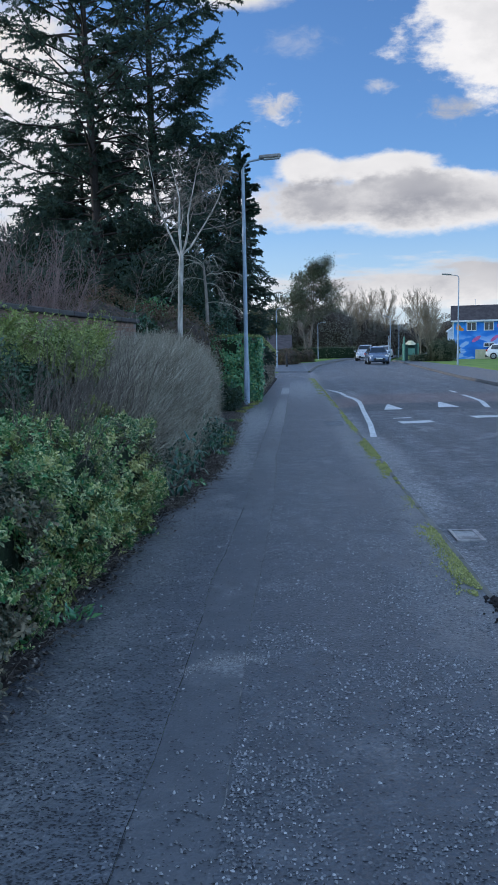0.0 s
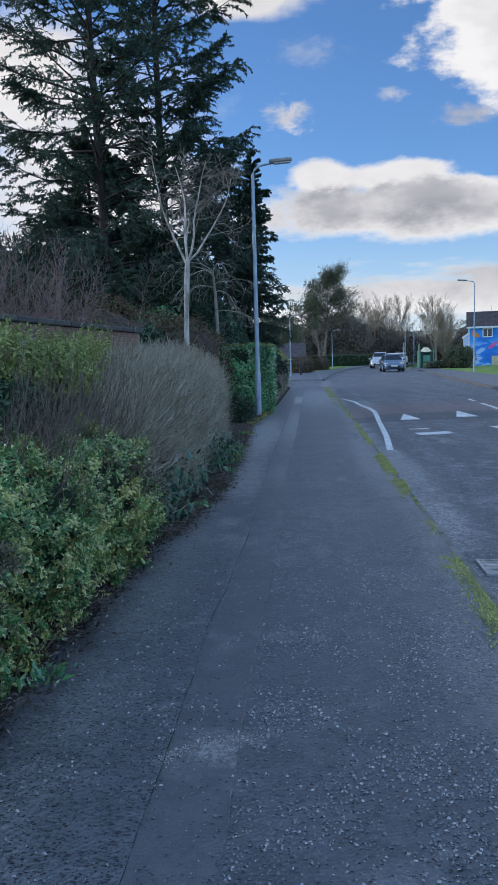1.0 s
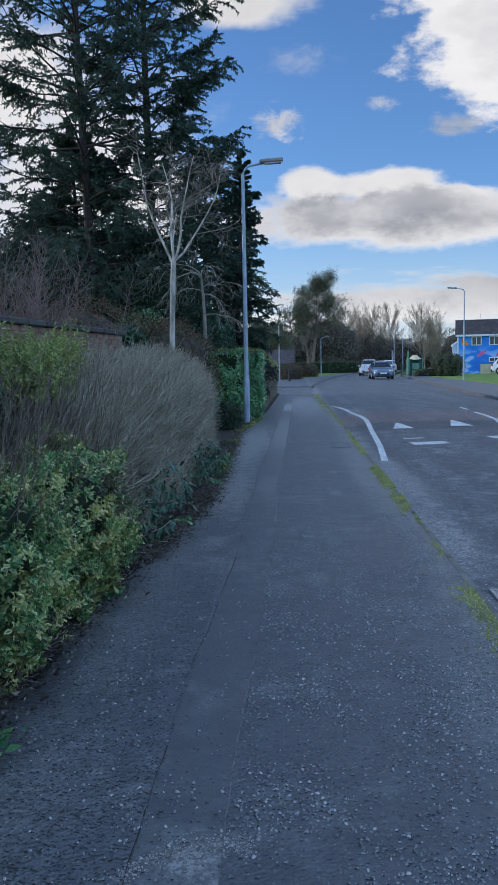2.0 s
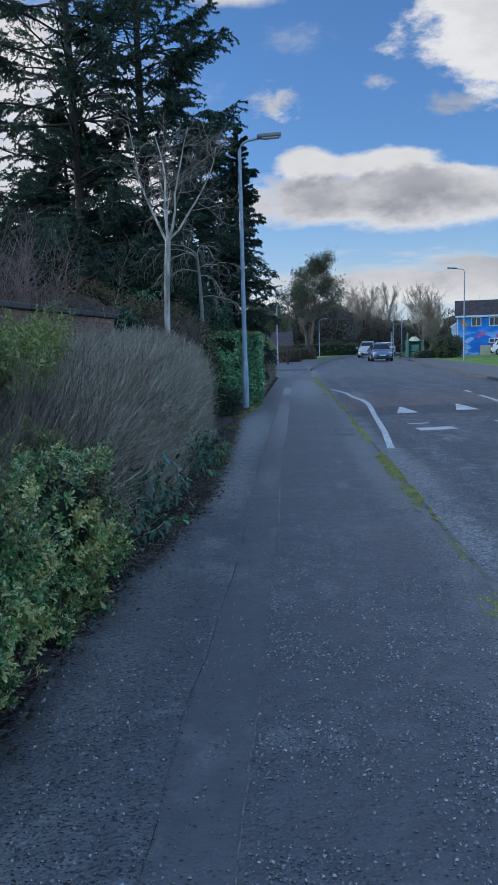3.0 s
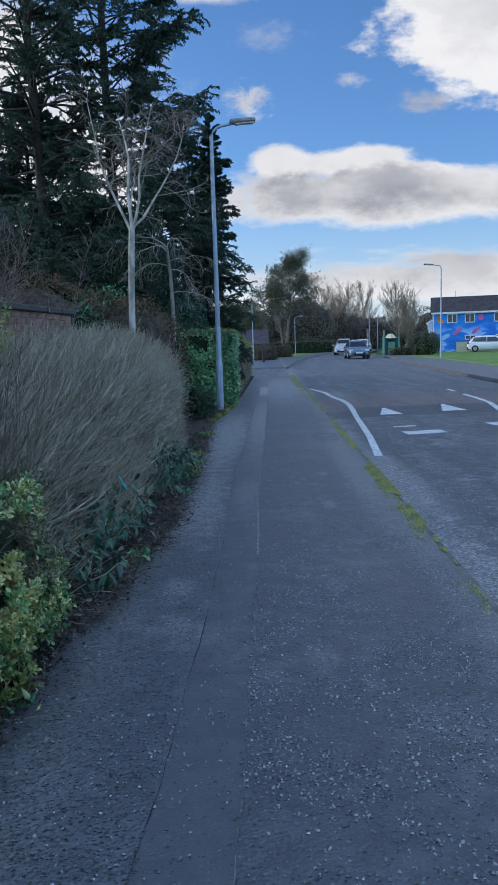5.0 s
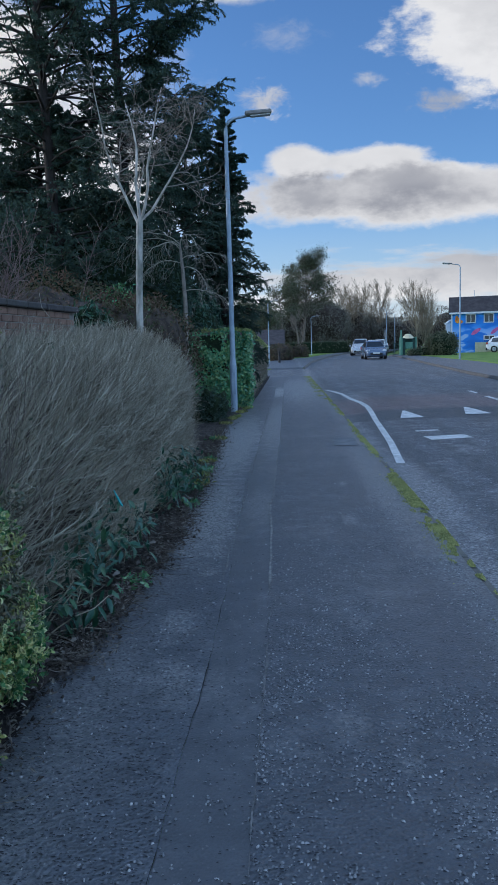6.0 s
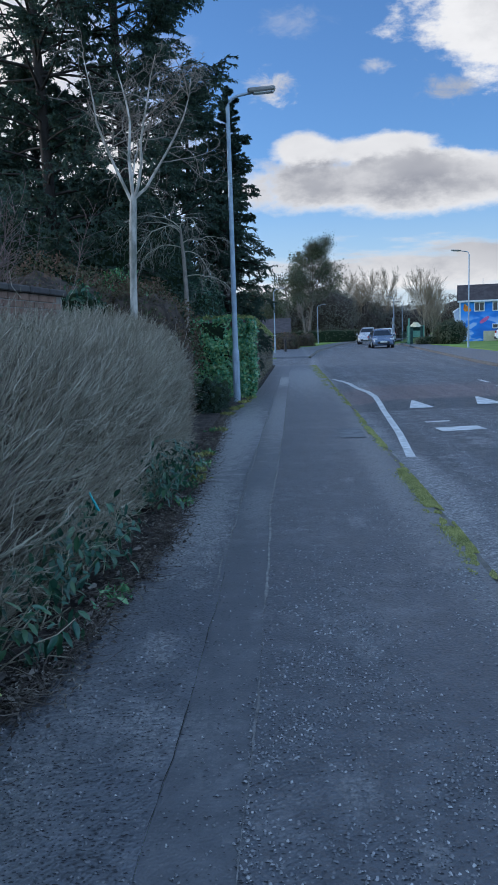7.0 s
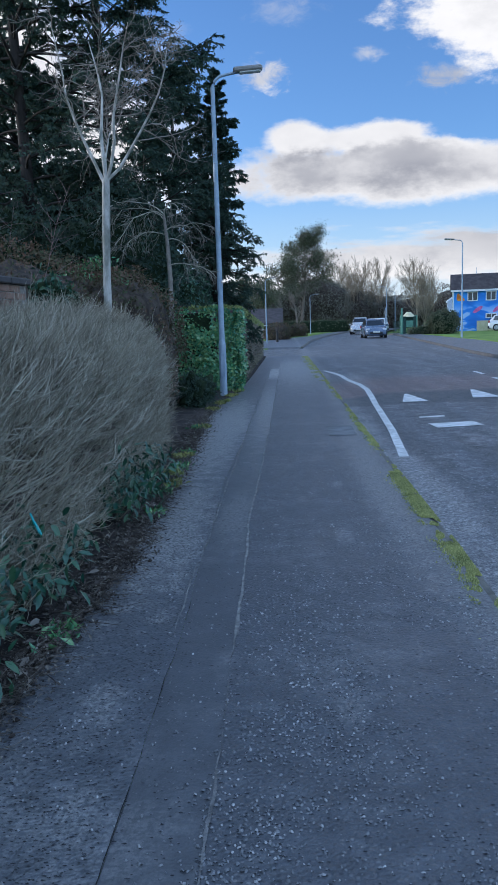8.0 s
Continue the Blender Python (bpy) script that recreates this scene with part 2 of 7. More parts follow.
def mural_mat():
    """Sky-blue house paint with drifting white and pink shapes."""
    m, nt, b = shell("mural_paint")
    tc = nt.nodes.new("ShaderNodeTexCoord").outputs["Object"]
    st = wire(nt, "ShaderNodeVectorMath", op="MULTIPLY", i0=tc, i1=(0.35, 0.35, 0.8)).outputs[0]
    n1 = wire(nt, "ShaderNodeTexNoise", Vector=st, Scale=1.1, Detail=2.0, Distortion=0.6).outputs[0]
    z = wire(nt, "ShaderNodeSeparateXYZ", i0=tc).outputs[2]
    low = smooth(nt, z, 3.6, 2.2)
    col = blend(nt, smooth(nt, n1, 0.35, 0.6), (0.03, 0.16, 0.6), (0.06, 0.28, 0.8))
    col = blend(nt, calc(nt, "MULTIPLY", smooth(nt, n1, 0.49, 0.54), low), col, (0.36, 0.52, 0.8))
    nt.links.new(col, b.inputs["Base Color"])
    b.inputs["Roughness"].default_value = 0.7
    return m


M = {}
M["path"] = asphalt("pavement_asphalt", (0.034, 0.039, 0.048), (0.055, 0.062, 0.075), (0.15, 0.153, 0.157), 62.0, 0.2,
                    [(1.08, 0.25, 0.8)], (0.26, 0.26, 0.255), 0.45, relief=0.45, pitted=0.3, blotch=0.55, mottle=0.22,
                    areas=[(0.95, 13, 0.25, 5, 1.0), (0.33, 8.26, 0.08, 0.2, 0.7), (0.17, 7.13, 0.1, 0.18, 0.65), (0.37, 6.8, 0.07, 0.12, 0.65),
                           (0.5, 10.8, 0.1, 0.3, 0.9), (0.55, 12.6, 0.07, 0.2, 1.0), (0.9, 4.9, 0.3, 1.5, 0.6), (0.4, 33, 1.2, 12, 1.8)])
# base lightened to offset the hedge's shade; dusty edge and areas are wear
M["path_edge"] = asphalt("lifted_dusty_asphalt", (0.046, 0.052, 0.063), (0.076, 0.084, 0.099), (0.15, 0.153, 0.157), 62.0, 0.15,
                         [(-0.98, 0.34, 0.5)], (0.3, 0.3, 0.295), 0.5, relief=0.38, pitted=0.5, blotch=0.7, mottle=0.25,
                         areas=[(-0.9, 17.0, 0.6, 7.0, 1.6), (-0.8, 11.2, 0.4, 2.6, 1.5), (-0.7, 8.3, 0.18, 0.3, 0.9), (-0.62, 7.6, 0.12, 0.2, 0.8)])
M["patch"] = asphalt("trench_asphalt", (0.047, 0.052, 0.06), (0.07, 0.075, 0.085), (0.14, 0.142, 0.145), 85.0, 0.12,
                     [], (0.32, 0.32, 0.31), 0.55, relief=0.16, pitted=0.2, blotch=0.4, mottle=0.12, areas=[(-0.3, 31, 0.5, 3.5, 2.6), (-0.3, 20, 0.4, 7, 0.8), (-0.3, 4.0, 0.22, 0.16, 0.8), (-0.35, 11.5, 0.2, 1.2, 0.5)])
M["road"] = asphalt("road_asphalt", (0.043, 0.048, 0.057), (0.098, 0.106, 0.119), (0.5, 0.5, 0.5), 46.0, 0.34, [(1.3, 0.5, 1.0)], (0.34, 0.33, 0.325), 0.45, red=(0.15, 0.092, 0.085), mottle=0.45, streak=0.22, gloss=(0.55, 0.6), areas=[(1.45, 8.8, 0.28, 1.6, 1.4), (1.5, 12.5, 0.35, 4.0, 1.2), (2.1, 27, 0.5, 4, 1.2)])
M["kerb"] = surf("kerb_concrete", (0.12, 0.116, 0.108), (0.21, 0.2, 0.18), 3.0, 0.9, 0.5, 90.0, each=0.4, c3=(0.13, 0.125, 0.105))
M["kerb_dark"] = surf("kerb_dark_concrete", (0.09, 0.082, 0.075), (0.15, 0.14, 0.13), 3.0, 0.9, 0.5, 90.0)
M["smear"] = surf("tar_dust_smear", (0.1, 0.1, 0.1), (0.2, 0.2, 0.195), 14.0, 0.9, 0.6, 120.0)
M["dust"] = surf("pale_joint_dust", (0.13, 0.13, 0.13), (0.26, 0.26, 0.25), 14.0, 0.9, 0.6, 120.0)
M["repair"] = surf("repair_asphalt", (0.115, 0.12, 0.128), (0.19, 0.196, 0.205), 5.0, 0.8, 0.1, 120.0, spec=0.5)
M["paint"] = surf("road_paint", (0.46, 0.46, 0.45), (0.74, 0.74, 0.73), 7.0, 0.7, 0.3, 120.0)
M["iron"] = surf("worn_iron", (0.2, 0.2, 0.21), (0.4, 0.4, 0.4), 8.0, 0.4, 0.2, 90.0, metal=0.6)
M["dark"] = surf("cavity_shade", (0.01, 0.01, 0.011), (0.02, 0.02, 0.02), 6.0, 0.95, 0.1)
M["soil"] = surf("soil", (0.02, 0.017, 0.016), (0.055, 0.046, 0.04), 3.0, 1.0, 0.8, 45.0)
M["grass_ground"] = surf("grass_ground", (0.1, 0.17, 0.03), (0.18, 0.26, 0.05), 0.7, 0.95, 0.8, 14.0)
M["moss"] = surf("moss", (0.11, 0.13, 0.04), (0.25, 0.26, 0.08), 4.0, 1.0, 0.3, 80.0, island=0.85, c3=(0.5, 0.5, 0.2), skew=2.0)
M["litter"] = surf("dead_leaves", (0.038, 0.033, 0.031), (0.095, 0.08, 0.07), 2.0, 0.85, 0.2, 50.0, island=0.9, c3=(0.3, 0.28, 0.24), skew=2.4)
M["cream"] = surf("cream_leaf", (0.28, 0.32, 0.08), (0.6, 0.56, 0.2), 4.0, 0.32, 0.1, 70.0, island=0.9, c3=(0.1, 0.24, 0.07), spec=0.8, through_light=0.2, margin=(0.8, 0.74, 0.36))
M["spotted"] = surf("variegated_leaf", (0.017, 0.095, 0.035), (0.075, 0.235, 0.07), 2.2, 0.33, 0.1, 70.0, island=1.0, c3=(0.38, 0.47, 0.15), spec=0.5, through_light=0.2, skew=4.0, margin=(0.7, 0.7, 0.36))
M["tired"] = surf("brownish_leaf", (0.06, 0.1, 0.062), (0.14, 0.14, 0.1), 3.0, 0.55, 0.1, 70.0, island=0.85, c3=(0.34, 0.28, 0.18), through_light=0.15)
M["lime"] = surf("lime_leaf", (0.1, 0.15, 0.045), (0.26, 0.3, 0.09), 2.0, 0.5, 0.1, 60.0, island=0.8, c3=(0.38, 0.42, 0.13), spec=0.4, through_light=0.25)
M["dark_leaf"] = surf("dark_green_leaf", (0.018, 0.052, 0.03), (0.042, 0.1, 0.052), 2.0, 0.45, 0.1, 50.0, island=0.6, c3=(0.08, 0.13, 0.05), spec=0.4, through_light=0.12)
M["laurel"] = surf("laurel_leaf", (0.01, 0.055, 0.038), (0.03, 0.11, 0.07), 3.0, 0.3, 0.1, 40.0, island=0.5, c3=(0.09, 0.17, 0.05), spec=0.55, through_light=0.12)
M["ivy"] = surf("ivy_leaf", (0.038, 0.175, 0.09), (0.12, 0.34, 0.165), 1.5, 0.25, 0.1, 40.0, island=0.8, c3=(0.27, 0.4, 0.14), spec=0.85, through_light=0.15)
M["twig"] = surf("grey_twig", (0.155, 0.138, 0.095), (0.36, 0.325, 0.235), 1.3, 0.7, 0.2, 60.0, island=0.95, c3=(0.58, 0.53, 0.43), skew=2.8)
M["pale_twig"] = surf("pale_twig", (0.3, 0.29, 0.22), (0.53, 0.51, 0.41), 3.0, 0.6, 0.2, 60.0, island=0.5, c3=(0.24, 0.2, 0.16))
M["dark_twig"] = surf("dark_twig", (0.06, 0.05, 0.042), (0.17, 0.145, 0.12), 3.0, 0.8, 0.2, 60.0, island=0.7, c3=(0.25, 0.21, 0.17))
M["litter_twig"] = surf("damp_twig", (0.03, 0.025, 0.021), (0.09, 0.075, 0.062), 3.0, 0.8, 0.2, 60.0, island=0.8, c3=(0.24, 0.21, 0.17), skew=3.0)
# solid hedge filling, coloured dark for the shade between twigs
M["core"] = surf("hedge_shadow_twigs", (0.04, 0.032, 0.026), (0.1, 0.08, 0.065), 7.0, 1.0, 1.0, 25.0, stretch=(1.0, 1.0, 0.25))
# near-black filling: shade between the leaves put into the colour
M["greencore"] = surf("hedge_inside_shade", (0.008, 0.016, 0.007), (0.02, 0.035, 0.014), 7.0, 1.0, 1.0, 25.0)
M["redtwig"] = surf("purple_twig", (0.11, 0.08, 0.08), (0.22, 0.165, 0.16), 2.0, 0.8, 0.2, 60.0, island=0.6, c3=(0.28, 0.2, 0.18))
M["bramble"] = surf("bramble_leaf", (0.07, 0.06, 0.035), (0.19, 0.11, 0.08), 1.0, 0.65, 0.1, 40.0, island=0.8, c3=(0.05, 0.085, 0.03), through_light=0.15)
M["bark_pale"] = surf("pale_bark", (0.2, 0.2, 0.165), (0.5, 0.475, 0.43), 9.0, 0.8, 0.4, 40.0, stretch=(1, 1, 0.45))
M["birch_twig"] = surf("grey_birch_twig", (0.13, 0.11, 0.092), (0.26, 0.225, 0.19), 5.0, 0.8, 0.2, 40.0, island=0.5, c3=(0.36, 0.33, 0.29))
M["bark_dark"] = surf("dark_bark", (0.018, 0.015, 0.013), (0.05, 0.04, 0.034), 3.0, 0.9, 0.8, 30.0, stretch=(1, 1, 0.3))
M["bark_grey"] = surf("grey_bark", (0.12, 0.1, 0.085), (0.24, 0.2, 0.17), 2.0, 0.9, 0.4, 30.0, island=0.4, c3=(0.3, 0.25, 0.2))
M["needle"] = surf("cypress_foliage", (0.028, 0.056, 0.048), (0.062, 0.104, 0.086), 0.8, 0.7, 0.1, 30.0, island=0.7, c3=(0.085, 0.12, 0.065), through_light=0.28)
M["needle_pale"] = surf("juniper_foliage", (0.025, 0.055, 0.045), (0.05, 0.095, 0.075), 0.8, 0.7, 0.1, 30.0, island=0.7, c3=(0.11, 0.16, 0.11), through_light=0.12)
M["far_leaf"] = surf("far_evergreen_leaf", (0.06, 0.075, 0.045), (0.11, 0.125, 0.075), 0.3, 0.8, 0.1, 10.0, island=0.6, c3=(0.2, 0.19, 0.12), through_light=0.2)
# lighter copy of the bark, sunlight put into its colour
M["bark_sun"] = surf("fine_sunlit_branches", (0.25, 0.2, 0.14), (0.4, 0.33, 0.23), 1.0, 0.9, 0.2, 20.0, island=0.5, c3=(0.14, 0.11, 0.09))
M["woods"] = surf("bare_woods", (0.15, 0.145, 0.115), (0.26, 0.24, 0.195), 0.2, 0.9, 0.1, 10.0, island=0.7, c3=(0.2, 0.175, 0.14), through_light=0.1)
M["brick"] = surf("brick", (0.2, 0.12, 0.09), (0.3, 0.19, 0.14), 6.0, 0.9, 0.4, 70.0, each=0.6, c3=(0.16, 0.11, 0.09))
M["mortar"] = surf("mortar", (0.22, 0.2, 0.18), (0.32, 0.3, 0.27), 9.0, 0.95, 0.4, 80.0)
M["coping"] = surf("coping_slate", (0.045, 0.04, 0.042), (0.08, 0.07, 0.073), 4.0, 0.8, 0.4, 60.0, each=0.4, c3=(0.12, 0.13, 0.1))
M["steel"] = surf("galvanised_steel", (0.24, 0.31, 0.39), (0.33, 0.4, 0.48), 3.0, 0.5, 0.15, 60.0, metal=0.35, spec=0.5)
M["lantern"] = surf("lantern_grey", (0.2, 0.19, 0.18), (0.28, 0.265, 0.25), 6.0, 0.5, 0.1)
M["lens"] = surf("lantern_lens", (0.6, 0.62, 0.62), (0.7, 0.7, 0.7), 9.0, 0.2, 0.0, spec=0.6)
M["tile"] = surf("roof_tile", (0.04, 0.034, 0.036), (0.07, 0.06, 0.062), 2.0, 0.85, 0.5, 14.0)
M["render_white"] = surf("white_render", (0.6, 0.62, 0.64), (0.75, 0.76, 0.77), 1.0, 0.8, 0.2, 30.0)
M["house_brick"] = surf("house_brick", (0.22, 0.13, 0.1), (0.32, 0.2, 0.15), 2.0, 0.9, 0.3, 14.0)
M["white"] = surf("white_frame", (0.68, 0.69, 0.7), (0.8, 0.8, 0.8), 3.0, 0.5, 0.1)
M["glass"] = glass_mat("window_glass")
M["mural"] = mural_mat()
M["pink"] = surf("pink_paint", (0.5, 0.1, 0.28), (0.62, 0.16, 0.36), 2.0, 0.6, 0.1)
M["cream_wall"] = surf("pale_yellow_paint", (0.5, 0.47, 0.3), (0.6, 0.56, 0.38), 2.0, 0.8, 0.1)
M["orange"] = surf("orange_paint", (0.7, 0.2, 0.03), (0.8, 0.35, 0.05), 2.0, 0.6, 0.1)
M["car_blue"] = surf("dark_blue_paint", (0.11, 0.15, 0.22), (0.13, 0.17, 0.25), 1.0, 0.25, 0.0, spec=0.6, metal=0.4)
M["car_silver"] = surf("silver_paint", (0.4, 0.42, 0.45), (0.46, 0.48, 0.5), 1.0, 0.28, 0.0, spec=0.6, metal=0.5)
M["car_white"] = surf("white_paint", (0.68, 0.69, 0.7), (0.74, 0.75, 0.76), 1.0, 0.25, 0.0, spec=0.6)
M["tyre"] = surf("tyre_rubber", (0.015, 0.015, 0.016), (0.03, 0.03, 0.03), 6.0, 0.9, 0.3)
M["trim"] = surf("black_trim", (0.018, 0.018, 0.02), (0.03, 0.03, 0.032), 5.0, 0.6, 0.1)
M["lamp_glass"] = surf("headlamp_glass", (0.5, 0.52, 0.55), (0.65, 0.66, 0.68), 8.0, 0.12, 0.0, spec=0.8)
M["red_lens"] = surf("red_lens", (0.35, 0.01, 0.012), (0.45, 0.02, 0.02), 8.0, 0.2, 0.0, spec=0.6)
M["plate_white"] = surf("plate_white", (0.6, 0.6, 0.55), (0.68, 0.68, 0.62), 8.0, 0.5, 0.0)
M["plate_yellow"] = surf("plate_yellow", (0.65, 0.42, 0.02), (0.7, 0.46, 0.03), 8.0, 0.5, 0.0)
M["green_paint"] = surf("green_playground_paint", (0.1, 0.24, 0.17), (0.16, 0.32, 0.23), 2.0, 0.5, 0.1)
M["fence"] = surf("dark_green_fence", (0.02, 0.05, 0.045), (0.035, 0.075, 0.06), 3.0, 0.6, 0.1)
M["teal"] = surf("teal_plastic", (0.02, 0.32, 0.33), (0.04, 0.42, 0.42), 20.0, 0.3, 0.1, spec=0.6)


# ---- mesh helpers ----
def mesh_of(name, verts, faces, material, smooth_faces=False):
    """A mesh from an array of vertices and one array of faces (all of three or of four corners)."""
    verts, faces = np.asarray(verts, np.float32), np.asarray(faces, np.int32)
    me = bpy.data.meshes.new(name)
    n, k = faces.shape
    me.vertices.add(len(verts))
    me.vertices.foreach_set("co", verts.ravel())
    me.loops.add(n * k)
    me.loops.foreach_set("vertex_index", faces.ravel())
    me.polygons.add(n)
    me.polygons.foreach_set("loop_start", np.arange(0, n * k, k, dtype=np.int32))
    me.update(calc_edges=True)
    if smooth_faces:
        me.polygons.foreach_set("use_smooth", np.ones(n, bool))
    me.materials.append(material)
    return me


def thing(name, base, label, category, group="", kind=""):
    ob = new(name)
    ob.location = base
    ob.empty_display_size = 0.2
    bpy.context.view_layer.update()
    return tagged(ob, label, category, group, kind)


def attach(name, me, parent, label="", kind=""):
    """A mesh given in world places (or, for things built at the origin, their own) under its thing or part."""
    ob = new(name, me)
    if parent:
        ob.parent = parent
        top = parent
        while top.parent:
            top = top.parent
        if top is parent:
            ob.matrix_parent_inverse = Matrix.Translation(-Vector(parent.location))
    return tagged(ob, label, kind=kind)


def part(name, bm, material, parent, label="", smooth_faces=False):
    me = bpy.data.meshes.new(name)
    bm.to_mesh(me)
    bm.free()
    if smooth_faces:
        me.polygons.foreach_set("use_smooth", np.ones(len(me.polygons), bool))
    me.materials.append(material)
    return attach(name, me, parent, label)


def box(bm, x0, x1, y0, y1, z0, z1, bevel=0.0, m=None):
    r = bmesh.ops.create_cube(bm, size=1, matrix=(m or Matrix()) @ Matrix.Translation(((x0 + x1) / 2, (y0 + y1) / 2, (z0 + z1) / 2)) @ Matrix.Diagonal((x1 - x0, y1 - y0, z1 - z0, 1)))
    if bevel:
        es = list({e for v in r["verts"] for e in v.link_edges})
        bmesh.ops.bevel(bm, geom=es, offset=bevel, segments=1, affect="EDGES")
    return bm


def rod(bm, a, b, r0, r1=None, sides=10):
    a, b = Vector(a), Vector(b)
    q = (b - a).to_track_quat("Z", "Y").to_matrix().to_4x4()
    bmesh.ops.create_cone(bm, cap_ends=True, segments=sides, radius1=r0, radius2=r0 if r1 is None else r1, depth=(b - a).length, matrix=Matrix.Translation((a + b) / 2) @ q)
    return bm


def unit(a):
    return a / np.maximum(np.linalg.norm(a, axis=-1, keepdims=True), 1e-9)


def tubes(paths, radii, sides=3):
    """Many tapered tubes at once: paths (n, k, 3), radii (n, k)."""
    n, k, _ = paths.shape
    t = unit(np.gradient(paths, axis=1))
    ref = np.where(np.abs(t[..., 2:3]) > 0.9, np.array([1.0, 0, 0]), np.array([0, 0, 1.0]))
    a = unit(np.cross(t, ref))
    b = np.cross(t, a)
    ang = np.arange(sides) * 2 * np.pi / sides
    ring = a[:, :, None] * np.cos(ang)[:, None] + b[:, :, None] * np.sin(ang)[:, None]
    v = paths[:, :, None] + ring * radii[:, :, None, None]
    idx = np.arange(n * k * sides).reshape(n, k, sides)
    nxt = np.roll(idx, -1, axis=2)
    f = np.stack([idx[:, :-1], nxt[:, :-1], nxt[:, 1:], idx[:, 1:]], -1).reshape(-1, 4)
    return v.reshape(-1, 3), f


def blades(c, axis, normal, length, width, fold=0.25, curl=0.2, rich=False):
    """Many leaves at once: folded along the midrib, curling down at the tip; length and width (n,)."""
    n = len(c)
    axis = unit(axis)
    side = unit(np.cross(axis, normal))
    nor = np.cross(side, axis)
    l, w = length[:, None], width[:, None]
    mid = c + axis * l * 0.45
    tip = c + axis * l - nor * l * curl
    lft = mid + side * w / 2 + nor * w * fold
    rgt = mid - side * w / 2 + nor * w * fold
    if rich:
        ring = [c] + [c + axis * l * a + side * w * b / 2 + nor * (w * fold - l * curl * a * a) for a, b in ((0.3, 0.95), (0.7, 0.8))] + [tip]
        ring += [c + axis * l * a - side * w * b / 2 + nor * (w * fold - l * curl * a * a) for a, b in ((0.7, 0.8), (0.3, 0.95))]
        v = np.stack(ring + [c + axis * l * 0.5 - nor * l * curl * 0.25], 1).reshape(-1, 3)
        f = np.array([[6, i, (i + 1) % 6] for i in range(6)])
        return v, (np.arange(n)[:, None, None] * 7 + f).reshape(-1, 3)
    v = np.stack([c, lft, tip, rgt], 1).reshape(-1, 3)
    f = np.array([[0, 1, 2], [0, 2, 3]])
    return v, (np.arange(n)[:, None, None] * 4 + f).reshape(-1, 3)


def needles(c, axis, normal, length, width):
    """Many slender one-sided sprigs: a narrow triangle each."""
    axis = unit(axis)
    side = unit(np.cross(axis, normal)) * (width / 2)[:, None]
    mid = c + axis * (length * 0.3)[:, None]
    v = np.stack([mid + side, c + axis * length[:, None], mid - side * 0.8 - axis * (length * 0.3)[:, None]], 1).reshape(-1, 3)
    return v, np.arange(len(v)).reshape(-1, 3)


def rosettes(rng, p, nor, per, leaf, reach):
    """Leaf whorls on short shoots: the base, axis, upper side and length of every leaf, and its shoot."""
    n = len(p)
    way = unit(nor * 0.9 + rng.normal(size=(n, 3)) * 0.38 + np.array([0, 0, 0.45]))
    a = unit(np.cross(way, rnd_units(rng, n)))
    b = np.cross(way, a)
    who = np.repeat(np.arange(n), per)
    k = np.tile(np.arange(per), n)
    az = k * 2.4 + rng.uniform(0, 6.28, n)[who] + rng.normal(0, 0.25, len(who))
    inner = k / max(per - 1, 1)
    open_ = np.radians(82 - 52 * inner + rng.normal(0, 10, len(who)))
    out = a[who] * np.cos(az)[:, None] + b[who] * np.sin(az)[:, None]
    axis = unit(out * np.sin(open_)[:, None] + way[who] * np.cos(open_)[:, None])
    up = unit(way[who] * np.sin(open_)[:, None] - out * np.cos(open_)[:, None] + rng.normal(size=(len(who), 3)) * 0.18)
    c = p[who] + way[who] * (reach * (inner - 0.6))[:, None] + rng.normal(0, 0.003, (len(who), 3))
    return c, axis, up, leaf * (1.15 - 0.45 * inner) * rng.uniform(0.75, 1.2, len(who)), who


def rimmed(c, axis, up, length, ratio):
    """Variegated leaves: oval, folded, with a rim value for the pale margin; vertices, faces, rim."""
    n = len(c)
    side = unit(np.cross(axis, up))
    up = np.cross(side, axis)
    l = length[:, None]
    w = l * ratio * 0.5
    pts = [c, c + axis * l * 0.3 + side * w * 0.85 + up * w * 0.3, c + axis * l * 0.68 + side * w * 0.9 + up * w * 0.3, c + axis * l - up * l * 0.15,
           c + axis * l * 0.68 - side * w * 0.9 + up * w * 0.3, c + axis * l * 0.3 - side * w * 0.85 + up * w * 0.3, c + axis * l * 0.5]
    v = np.stack(pts, 1).reshape(-1, 3)
    f = np.array([[6, i, (i + 1) % 6] for i in range(6)])
    rim = np.tile([0.8, 1, 1, 1, 1, 1, 0], n)
    return v, (np.arange(n)[:, None, None] * 7 + f).reshape(-1, 3), rim


def attach_each(name, paths, radii, sides, material, parent):
    """One object for each branch."""
    for a, b in zip(paths, radii):
        v, f = tubes(a[None], b[None], sides)
        attach(name, mesh_of(name, v, f, material, True), parent)


def rnd_units(rng, n):
    return unit(rng.normal(size=(n, 3)))


def grow(rng, starts, ways, lens, k, bend, up):
    """Wandering branches: paths (n, k, 3)."""
    p, d = starts.copy(), unit(ways)
    out = [p.copy()]
    for _ in range(k - 1):
        d = unit(d + rng.normal(size=d.shape) * bend + np.array([0, 0, up]))
        p = p + d * (lens / (k - 1))[:, None]
        out.append(p.copy())
    return np.stack(out, 1)


